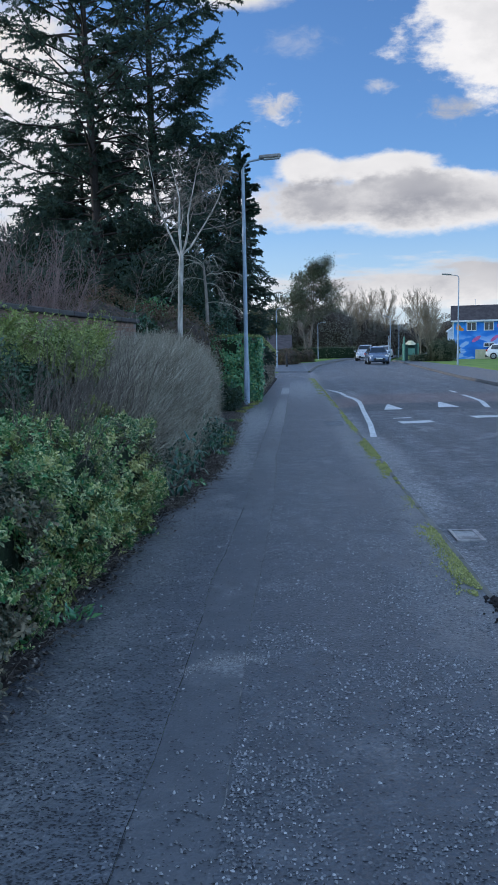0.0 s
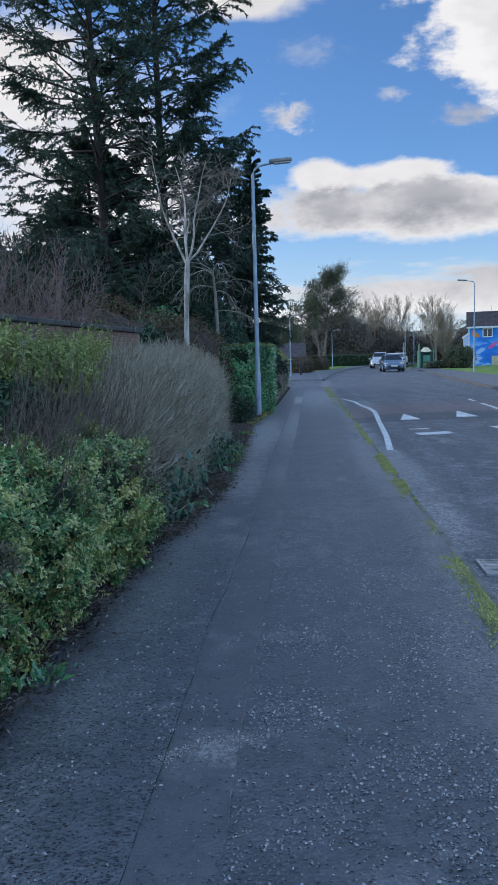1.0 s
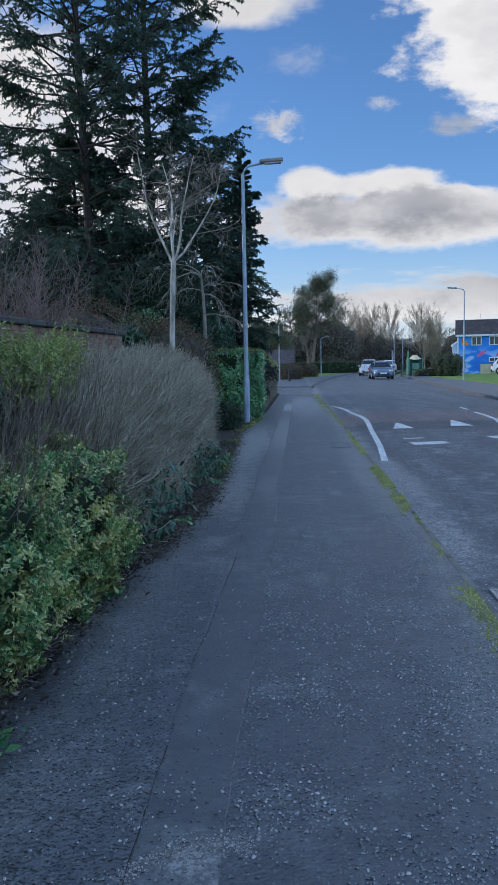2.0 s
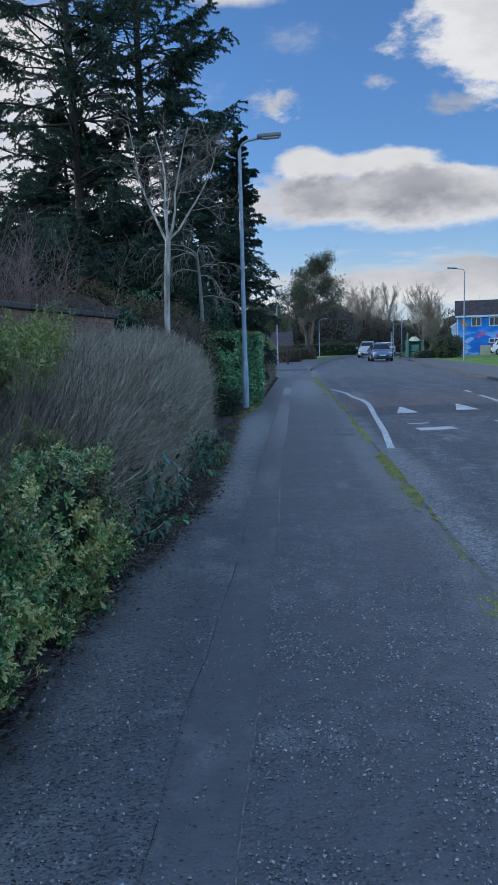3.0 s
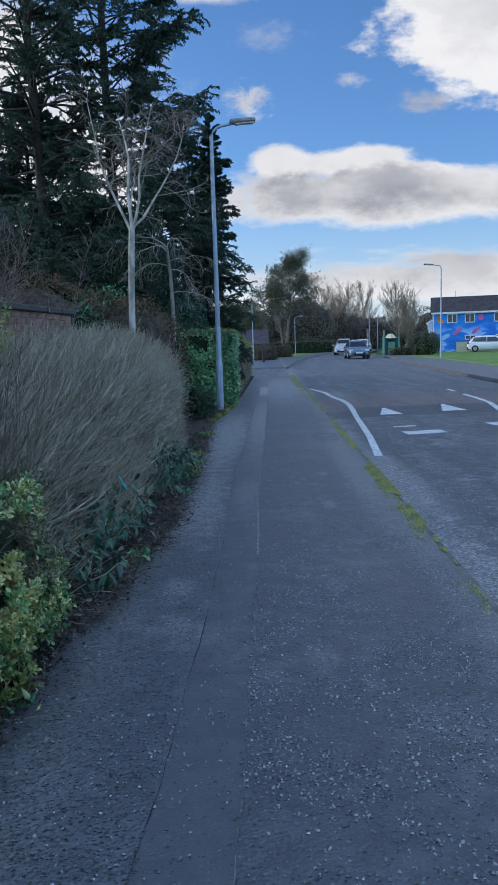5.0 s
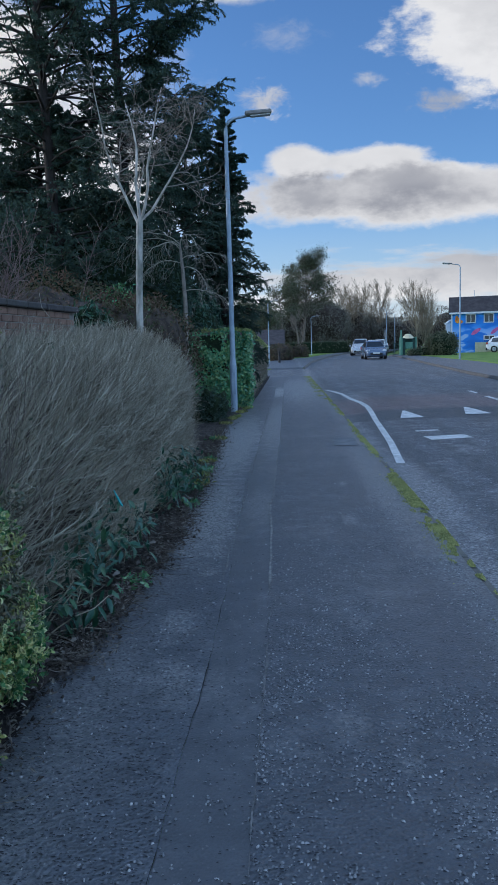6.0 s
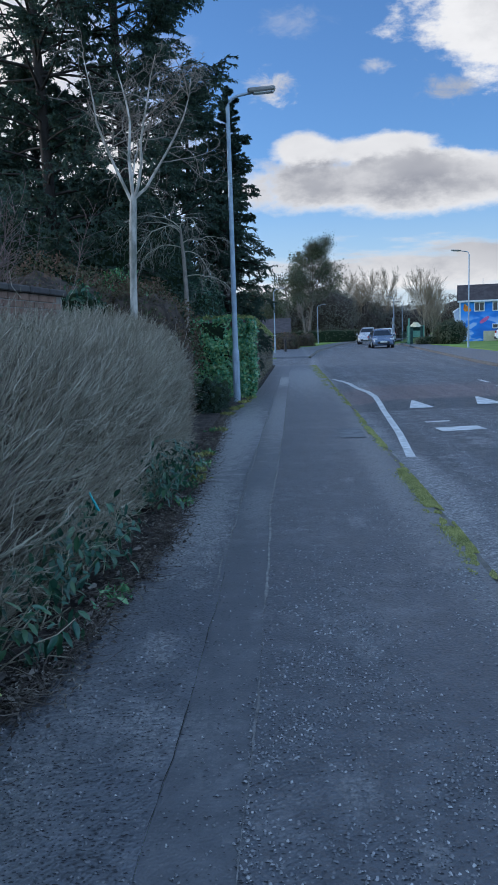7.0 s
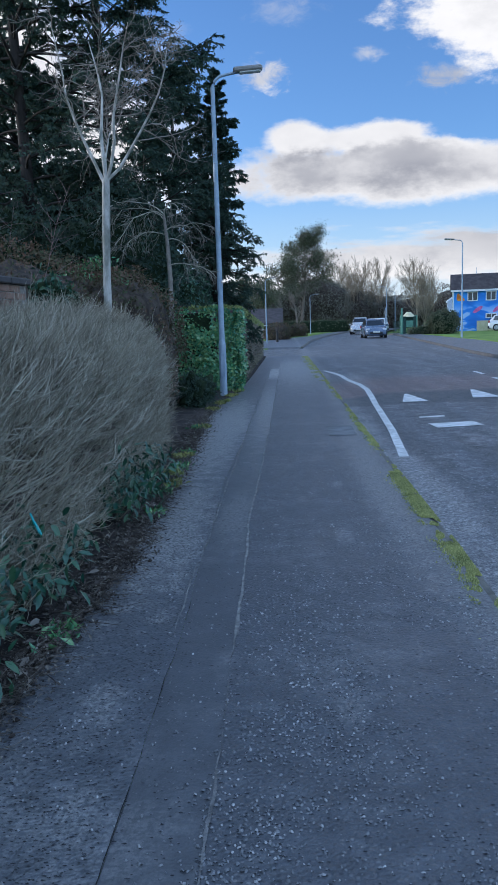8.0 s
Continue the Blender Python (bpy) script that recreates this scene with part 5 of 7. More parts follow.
# ---- trees ----
def birch():
    rng = np.random.default_rng(41)
    t = thing("young_tree", (-2.1, 14.9, 0), "slim bare tree with pale grey bark and forked limbs", "tree")
    tp = np.array([[[-2.1, 14.9, 0], [-2.1, 14.9, 0.8], [-2.095, 14.9, 1.6], [-2.075, 14.92, 2.4], [-2.05, 14.95, 3.0], [-2.03, 14.95, 3.36]]])
    v, f = tubes(tp, np.array([[0.066, 0.056, 0.05, 0.046, 0.05, 0.043]]), 10)
    attach("trunk", mesh_of("trunk", v, f, M["bark_pale"], True), t)
    fork = np.array([-2.03, 14.95, 3.3])
    ways = np.array([[-0.72, -0.05, 1.0], [-0.06, 0.1, 1.0], [0.28, -0.15, 1.0], [0.85, 0.0, 0.85], [-0.15, 0.4, 1.0]])
    lens = np.array([2.1, 1.95, 1.8, 1.75, 1.75])
    p = grow(rng, np.tile(fork, (5, 1)) + rng.normal(0, 0.015, (5, 3)), ways, lens, 8, 0.13, 0.035)
    attach_each("limb", p, taper(5, 8, [0.023, 0.027, 0.024, 0.022, 0.017], 0.005), 7, M["bark_pale"], t)
    p2, l2, s = offshoots(rng, p, lens, 9, 0.25, 1.0, 1.45, 0.62, 7, 0.26, -0.04)
    v, f = tubes(p2, taper(len(p2), 7, 0.0085 * (1.2 - 0.6 * s), 0.003), 5)
    attach("branching", mesh_of("branching", v, f, M["birch_twig"], True), t, kind="stuff")
    p3, l3, s3 = offshoots(rng, p2, l2, 8, 0.15, 1.0, 1.1, 0.5, 5, 0.32, -0.03)
    v, f = tubes(p3, taper(len(p3), 5, 0.0038, 0.0016), 3)
    attach("twig_spread", mesh_of("twig_spread", v, f, M["birch_twig"]), t, kind="stuff")
    p4, l4, s4 = offshoots(rng, p3, l3, 3, 0.3, 1.0, 0.8, 0.5, 3, 0.22, 0.04)
    v, f = tubes(p4, taper(len(p4), 3, 0.0022, 0.001), 3)
    attach("fine_tangle", mesh_of("fine_tangle", v, f, M["birch_twig"]), t, kind="stuff")


birch()


def dead_tree():
    rng = np.random.default_rng(43)
    t = thing("drooping_tree", (-2.35, 22.6, 0), "small bare grey tree with weeping crooked twigs", "tree")
    tp = np.array([[[-2.4, 22.6, 0], [-2.43, 22.6, 1.5], [-2.42, 22.6, 2.7], [-2.45, 22.6, 3.4], [-2.5, 22.6, 4.05]]])
    v, f = tubes(tp, np.array([[0.07, 0.06, 0.05, 0.042, 0.026]]), 8)
    attach("trunk", mesh_of("trunk", v, f, M["birch_twig"], True), t)
    st = np.array([[-2.5, 22.6, 4.05], [-2.49, 22.6, 4.0], [-2.47, 22.6, 3.7], [-2.46, 22.6, 3.5], [-2.43, 22.6, 2.95], [-2.48, 22.6, 3.9], [-2.5, 22.6, 4.0], [-2.46, 22.6, 3.6]])
    ways = np.array([[-0.7, 0.1, 1.0], [-0.9, -0.4, 0.8], [0.8, -0.2, 0.9], [0.9, 0.3, 0.5], [0.9, 0, 0.55], [-0.6, 0.6, 0.9], [0.3, -0.6, 0.9], [-0.9, 0.1, 0.5]])
    lens = np.array([1.9, 1.7, 1.3, 1.1, 1.3, 1.6, 1.2, 1.2])
    p = grow(rng, st, ways, lens, 9, 0.18, -0.24)
    attach_each("limb", p, taper(8, 9, 0.012, 0.004), 5, M["pale_twig"], t)
    p2, l2, s = offshoots(rng, p, lens, 15, 0.12, 1.0, 0.9, 0.5, 7, 0.32, -0.18)
    v, f = tubes(p2, taper(len(p2), 7, 0.0045, 0.002), 3)
    attach("branching", mesh_of("branching", v, f, M["pale_twig"]), t, kind="stuff")
    p3, l3, s = offshoots(rng, p2, l2, 6, 0.2, 1.0, 0.9, 0.5, 4, 0.25, -0.2)
    v, f = tubes(p3, taper(len(p3), 4, 0.004, 0.002), 3)
    attach("twig_spread", mesh_of("twig_spread", v, f, M["birch_twig"]), t, kind="stuff")


dead_tree()

# pale poles leaning together among the trees
frame_ = thing("pole_frame", (-3.6, 24.0, 0), "two pale wooden poles leaning together under the trees", "pole frame")
part("pole", rod(bmesh.new(), (-5.4, 24.0, 0.05), (-3.53, 24.0, 4.0), 0.035, 0.03, 8), M["bark_pale"], frame_)
part("pole", rod(bmesh.new(), (-2.4, 24.06, 0.05), (-3.55, 24.06, 4.0), 0.03, 0.025, 8), M["bark_grey"], frame_)


def conifer(base, height, reach, seed, label, low=0.12, limbs=120, density=1.0, droop=0.25, trunk=0.26, lean=(0, 0), slim=0.8, gap=0.0, spray=0.085, fine=2.4, flat=0.7, cap=9.0, skirt=9.0, lift=0.16):
    """A cypress: trunk, drooping limbs with upturned tips, flat side sprays of small foliage blades."""
    rng = np.random.default_rng(seed)
    t = thing("conifer", base, label, "tree", "conifers behind the hedge")
    base = np.array(base, float)
    zs = np.linspace(0, 1, 9)
    tp = base + np.stack([lean[0] * zs + 0.1 * np.sin(zs * 5 + seed), lean[1] * zs, height * zs], 1)
    v, f = tubes(tp[None], taper(1, 9, trunk, 0.03), 9)
    attach("trunk", mesh_of("trunk", v, f, M["bark_dark"], True), t)
    s = np.sort(rng.uniform(low, 0.985, limbs) ** 0.9)
    start = np.stack([np.interp(s, zs, tp[:, i]) for i in range(3)], 1)
    az = np.arange(limbs) * 2.4 + rng.normal(0, 0.4, limbs)
    ln = np.minimum(reach * np.clip((1 - s) ** slim * 1.08 + 0.06, 0, 1), np.interp(s, [0.32, 0.55], [min(skirt, cap), cap])) * rng.uniform(0.6, 1.12, limbs)
    ways = np.stack([np.cos(az), np.sin(az), 0.15 + 0.55 * s + rng.normal(0, 0.12, limbs)], 1)
    k = 9
    p, d = start.copy(), unit(ways)
    out = [p.copy()]
    for i in range(k - 1):
        bendz = -droop * (1 - s) if i < 4 else lift * np.ones(limbs)
        d = unit(d + rng.normal(size=d.shape) * 0.06 + np.stack([np.zeros(limbs), np.zeros(limbs), bendz], 1))
        p = p + d * (ln / (k - 1))[:, None]
        out.append(p.copy())
    p = np.stack(out, 1)
    attach_each("limb", p, taper(limbs, k, 0.008 + 0.009 * ln, 0.004), 4, M["bark_dark"], t)
    per = int(22 * density)
    p2, l2, s2 = offshoots(rng, p, ln, per, 0.14 + gap, 1.0, 0.9, 0.28, 5, 0.12, -0.07, 0.42)
    p2[..., 2] = p2[:, :1, 2] + (p2[..., 2] - p2[:, :1, 2]) * flat
    p2[..., 2] -= np.linspace(0, 1, 5)[None] ** 2 * (0.16 * l2)[:, None]
    v, f = tubes(p2[:, ::2], taper(len(p2), 3, 0.007, 0.003), 3)
    attach("inner_branching", mesh_of("inner_branching", v, f, M["bark_dark"]), t, kind="stuff")
    per3 = int(15 * density * fine)
    who = np.repeat(np.arange(len(p2)), per3)
    q = rng.uniform(0.1, 1.0, len(who)) * 3.999
    i = q.astype(int)
    pos = p2[who, i] + (p2[who, i + 1] - p2[who, i]) * (q - i)[:, None]
    tang = unit(p2[who, i + 1] - p2[who, i])
    n = len(who)
    ax = tang * 0.7 + rnd_units(rng, n) * 0.8 + np.array([0, 0, -0.3])
    l = spray * rng.uniform(0.5, 1.3, n)
    v, f = needles(pos, ax, rnd_units(rng, n) + np.array([0, 0, 0.6]), l, l * rng.uniform(0.3, 0.55, n))
    attach("foliage", mesh_of("foliage", v, f, M["needle"]), t, kind="stuff")
    return t


conifer((-5.75, 23.2, 0), 16.5, 5.3, 51, "tall dark cypress with bare gaps between limbs", low=0.15, limbs=124, density=1.3, droop=0.16, trunk=0.18, slim=0.65, fine=2.8, gap=0.26, spray=0.095, flat=0.42, cap=4.0)
conifer((-4.25, 25.2, 0), 18.5, 6.0, 52, "tall dark cypress with feathery upturned limb tips", low=0.2, limbs=130, density=1.3, droop=0.13, trunk=0.18, slim=0.62, fine=3.4, gap=0.24, spray=0.095, flat=0.42, cap=3.4, skirt=2.6)
conifer((-1.85, 28.4, 0), 8.9, 1.9, 53, "slender dark cypress beside the taller trees", low=0.1, limbs=210, density=1.1, droop=0.22, trunk=0.14, slim=0.85, fine=3.2, gap=0.0, spray=0.065, flat=0.7, cap=1.4, lift=-0.05)
conifer((-3.05, 28.0, 0), 8.8, 2.1, 54, "dense dark cypress filling below the taller trees", low=0.03, limbs=110, droop=0.2, trunk=0.13, slim=0.5, fine=2.3, spray=0.13)
conifer((-6.9, 26.0, 0), 8.6, 3.2, 55, "dense dark cypress filling below the taller trees", low=0.03, limbs=94, droop=0.2, trunk=0.16, slim=0.45, fine=2.1, spray=0.145)
conifer((-2.3, 31.5, 0), 6.4, 1.5, 57, "small dense cypress behind the clipped hedge", low=0.2, limbs=70, droop=0.15, trunk=0.12, slim=0.5, fine=4.0, spray=0.075)


def bush(name, label, centre, half, count, material, leaf, seed, twig_n=0, inner="greencore", twig_mat="twig", lump=0.3, ratio=0.45, square=0.2):
    rng = np.random.default_rng(seed)
    b = thing(name, (centre[0], centre[1], 0), label, "shrub")
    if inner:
        # filling blob, its dark colour painting the shade inside the bush
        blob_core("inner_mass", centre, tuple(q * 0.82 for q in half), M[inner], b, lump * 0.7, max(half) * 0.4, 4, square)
    if count:
        p, nn = shell_points(rng, count, centre, half, square, -0.7, lump, max(half) * 0.35)
        p[:, 2] = np.maximum(p[:, 2], 0.03)
        v, f = leafy(rng, p, nn, leaf, ratio, 0.15, leaf * 2.2)
        attach("foliage", mesh_of("foliage", v, f, M[material]), b, kind="stuff")
    if twig_n:
        st = np.array([centre[0], centre[1], 0.1]) + rng.normal(0, 1, (twig_n, 3)) * np.array([half[0] * 0.45, half[1] * 0.45, 0.05])
        topz = (centre[2] + half[2])
        ln = topz * rng.uniform(0.6, 1.1, twig_n)
        p = grow(rng, st, np.array([0, 0, 1.0]) + rng.normal(size=(twig_n, 3)) * 0.22, ln, 7, 0.09, 0.03)
        v, f = tubes(p, taper(twig_n, 7, 0.009, 0.003), 3)
        attach("stem_thicket", mesh_of("stem_thicket", v, f, M[twig_mat]), b, kind="stuff")
        p2, l2, s = offshoots(rng, p, ln, 24, 0.2, 1.0, 0.9, 0.24, 5, 0.25, 0.03)
        v, f = tubes(p2[:, ::2], taper(len(p2), 3, 0.0045, 0.0015), 3)
        attach("twig_spread", mesh_of("twig_spread", v, f, M[twig_mat]), b, kind="stuff")
    return b


bush("bare_shrub", "purple-brown leafless shrub above the garden wall", (-5.6, 15.8, 1.9), (1.3, 1.6, 1.9), 0, "", 0, 61, 190, None, "redtwig")
bush("bramble_bank", "tangled bank of reddish brown bramble leaves", (-4.7, 18.9, 1.5), (2.0, 1.8, 1.55), 12000, "bramble", 0.075, 63, 0, "core")
bush("bramble_bank", "tangled bank of reddish brown bramble leaves", (-2.9, 19.3, 1.25), (1.1, 1.5, 1.4), 9000, "bramble", 0.075, 64, 0, "core")
bush("low_conifer", "small rounded dark conifer at the lamp foot", (-1.66, 20.0, 0.33), (0.36, 0.42, 0.33), 5000, "needle_pale", 0.05, 60, ratio=0.25)
bush("dark_shrub", "dark evergreen shrub between wall and trees", (-3.6, 20.8, 1.5), (1.0, 1.0, 1.4), 4500, "ivy", 0.09, 65)
bush("wall_shrub", "pale glaucous shrub spilling over the wall end", (-2.85, 15.2, 1.85), (0.28, 0.5, 0.38), 900, "laurel", 0.09, 66)
bush("dark_shrub", "dark evergreen shrub behind the ivy hedge", (-2.7, 25.6, 1.75), (0.9, 1.2, 1.35), 5000, "laurel", 0.1, 67)
bush("dark_shrub", "dark evergreen shrub beside the ivy hedge", (-3.15, 23.9, 1.4), (0.75, 0.6, 1.15), 4200, "laurel", 0.09, 72)
bush("dark_shrub", "dark evergreen shrub behind the ivy hedge", (-2.9, 29.0, 1.9), (0.7, 2.2, 1.5), 6000, "needle", 0.14, 68)
bush("dark_shrub", "dark evergreen undergrowth below the cypresses", (-7.6, 23.2, 2.5), (2.8, 1.4, 3.0), 12000, "needle", 0.12, 69)
bush("dark_shrub", "dark evergreen undergrowth below the cypresses", (-4.2, 24.2, 2.5), (1.9, 1.2, 3.1), 12000, "needle", 0.12, 70)


# ---- clipped ivy hedge beyond the lamp ----
def ivy_hedge():
    rng = np.random.default_rng(71)
    h = thing("clipped_hedge", (-2.4, 33, 0), "clipped hedge with ivy end, brown flank and mossy green top", "hedge")
    cx, hx = -2.3, 1.28
    top = lambda y: np.interp(y, [22, 26, 46], [2.02, 2.06, 1.66])
    ys = np.linspace(23.7, 45.6, 90)
    v = []
    prof = [(-1, 0), (-1.0, 0.5), (-1, 0.95), (-0.8, 1), (0, 1.0), (0.8, 1.0), (0.97, 0.95), (1.0, 0.8), (1, 0.55), (1, 0.3), (0.96, 0.0)]
    for y in ys:
        e = min(1, (y - 23.5) / 0.35, (45.9 - y) / 0.4)
        for a, b in prof:
            q = Vector((cx + a * (hx - 0.05) * e, y, b * (top(y) - 0.04) * (0.9 + 0.1 * e)))
            k = 0.05 * noise.noise(q / 0.4) + 0.03 * noise.noise(q / 0.12)
            v.append((q.x + k * a, q.y, max(0, q.z + k * b)))
    idx = np.arange(len(v)).reshape(len(ys), len(prof))
    f = np.stack([idx[:-1, :-1], idx[:-1, 1:], idx[1:, 1:], idx[1:, :-1]], -1).reshape(-1, 4)
    # solid core, shade inside the clipped hedge painted as dark brown
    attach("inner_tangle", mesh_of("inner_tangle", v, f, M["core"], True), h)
    # flat end sheets, near black to paint the shade behind the ivy
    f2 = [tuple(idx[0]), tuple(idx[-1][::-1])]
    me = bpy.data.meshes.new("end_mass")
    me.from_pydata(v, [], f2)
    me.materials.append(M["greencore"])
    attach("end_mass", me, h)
    # flank twigs
    n = 5000
    y = 23.8 + 21.8 * rng.random(n) ** 1.2
    z = rng.uniform(0.05, 1, n) * (top(y) - 0.06)
    st = np.stack([np.full(n, cx + hx - 0.1), y, z], 1)
    p = grow(rng, st, np.array([0.8, 0, 0.5]) + rng.normal(size=(n, 3)) * 0.6, rng.uniform(0.08, 0.2, n), 3, 0.2, 0.0)
    v, f = tubes(p, taper(n, 3, 0.004, 0.0015), 3)
    attach("flank_tangle", mesh_of("flank_tangle", v, f, M["twig"]), h, kind="stuff")
    n = 6000
    y = 23.8 + 21.8 * rng.random(n) ** 1.2
    z = rng.uniform(0.03, 1, n) * (top(y) - 0.06)
    p0 = np.stack([np.full(n, cx + hx - 0.04), y, z], 1)
    nn = np.tile([[1.0, 0, 0.1]], (n, 1))
    v, f = leafy(rng, p0, nn, 0.06, 0.5, 0.4, 0.06)
    attach("flank_foliage", mesh_of("flank_foliage", v, f, M["tired"]), h, "dull brown flank leaves", kind="stuff")
    n = 7000
    y = 23.7 + 21.9 * rng.random(n) ** 1.2
    p0 = np.stack([cx + hx * rng.uniform(-0.4, 1, n), y, top(y) + rng.uniform(-0.05, 0.04, n)], 1)
    v, f = leafy(rng, p0, np.tile([[0, 0, 1.0]], (n, 1)), 0.06, 0.5, -0.2, 0.05)
    attach("top_foliage", mesh_of("top_foliage", v, f, M["lime"]), h, "yellow-green clipped top", kind="stuff")
    n = 4500
    y = 24.5 + 21.0 * rng.random(n) ** 1.3
    p0 = np.stack([cx + hx + rng.uniform(-0.12, 0.04, n), y, top(y) - 0.22 * rng.random(n) ** 1.6], 1)
    v, f = leafy(rng, p0, np.tile([[0.7, -0.2, 0.7]], (n, 1)), 0.055, 0.5, -0.2, 0.05)
    attach("shoulder_foliage", mesh_of("shoulder_foliage", v, f, M["lime"]), h, "yellow-green upper edge", kind="stuff")
    # ivy over the end and the first stretch of the flank
    n = 14000
    xx = cx + hx * rng.uniform(-1.2, 1.02, n)
    zz = rng.uniform(0.05, 1.0, n) * 2.02
    p0 = np.stack([xx, 23.6 + 0.1 * rng.random(n) + 0.18 * np.abs((xx - cx) / hx) ** 6 * 1.2, zz], 1)
    p0[:, 1] += lumps(p0, 0.22, 0.4)
    p0[:, 2] *= 1.0 + lumps(p0 * np.array([1, 0, 0]), 0.14, 0.45)
    p0[:, 1] += 0.12 * (p0[:, 2] / 2.05) ** 8 - 0.1 * (1 - p0[:, 2] / 2.05)
    nn = np.tile([[0.1, -1.0, 0.15]], (n, 1))
    v, f = leafy(rng, p0, nn, 0.078, 0.62, 0.35, 0.16, True)
    attach("ivy_cover", mesh_of("ivy_cover", v, f, M["ivy"]), h, "glossy green ivy covering the end", kind="stuff")
    n = 4200
    y = 23.7 + 3.0 * rng.random(n) ** 1.5
    z = rng.uniform(0.03, 1, n) * 2.0
    keep = rng.random(n) > (y - 23.7) / 3.2
    p0 = np.stack([np.full(n, cx + hx + 0.02), y, z], 1)[keep]
    p0[:, 0] += lumps(p0, 0.1, 0.4)
    v, f = leafy(rng, p0, np.tile([[1.0, -0.2, 0.1]], (len(p0), 1)), 0.085, 0.6, 0.35, 0.08, True)
    attach("ivy_cover", mesh_of("ivy_cover", v, f, M["ivy"]), h, "glossy green ivy spreading round the corner", kind="stuff")


ivy_hedge()


# ---- street lamps ----
def street_lamp(base, height, arm, label, yaw=0.0, door=True, radius=0.06, lantern=0.55):
    t = thing("street_lamp", (0, 0, 0), label, "street lamp", "street lamps")
    bm = bmesh.new()
    rod(bm, (0, 0, 0), (0, 0, 1.15), radius * 1.3, radius * 1.3, 16)
    rod(bm, (0, 0, 1.15), (0, 0, 1.25), radius * 1.3, radius, 16)
    part("base_column", bm, M["steel"], t, smooth_faces=False)
    bm = rod(bmesh.new(), (0, 0, 1.24), (0, 0, height - 0.35), radius, radius * 0.72, 16)
    part("post", bm, M["steel"], t)
    if door:
        part("access_door", box(bmesh.new(), -0.045, 0.045, -radius * 1.3 - 0.006, -radius * 1.15, 0.45, 0.95, 0.004), M["steel"], t, "flush service door")
    k = 9
    ang = np.linspace(0, np.pi / 2 * 0.93, k)
    bend = 0.28
    pts = np.stack([bend * (1 - np.cos(ang)), np.zeros(k), height - 0.4 + bend * np.sin(ang)], 1)
    pts = np.concatenate([pts, [[arm - lantern * 0.8, 0, height - 0.06]]])
    v, f = tubes(pts[None], np.full((1, len(pts)), radius * 0.5), 8)
    attach("arm", mesh_of("arm", v, f, M["steel"], True), t)
    bm = bmesh.new()
    m = Matrix.Translation((arm - lantern / 2, 0, height - 0.02)) @ pose(0, 0, 0, 0, -4, 0)
    box(bm, -lantern / 2, lantern / 2, -0.1, 0.1, -0.045, 0.06, 0.03, m)
    head = part("lantern", bm, M["lantern"], t, "grey street lantern")
    bm = box(bmesh.new(), -lantern * 0.3, lantern * 0.44, -0.08, 0.08, -0.07, -0.043, 0.012, m)
    attach_to = bpy.data.meshes.new("lens")
    bm.to_mesh(attach_to)
    bm.free()
    attach_to.materials.append(M["lens"])
    attach("lens", attach_to, head, "pale lantern lens")
    t.matrix_basis = pose(*base, 0, 0, yaw)
    return t


street_lamp((-1.31, 22.45, 0.02), 6.92, 1.07, "blue-grey galvanised street lamp beside the ivy hedge", 4, radius=0.062, lantern=0.62)
street_lamp((14.5, 69, 0.15), 7.9, 1.45, "tall grey street lamp on the grass verge", 180, radius=0.065, lantern=0.8)
street_lamp((-1.45, 70, 0.2), 5.4, 0.9, "grey street lamp at the far corner", 0, radius=0.05, lantern=0.5)
street_lamp((3.55, 110, 0.45), 5.3, 1.2, "grey street lamp beside the far grass", 0, radius=0.05, lantern=0.6)
street_lamp((11.9, 95.5, 0.3), 5.5, 0.9, "grey street lamp at the junction", 180, radius=0.05, lantern=0.5)
street_lamp((15.2, 112, 0.4), 5.5, 1.0, "grey street lamp along the far road", 180, radius=0.05, lantern=0.6)


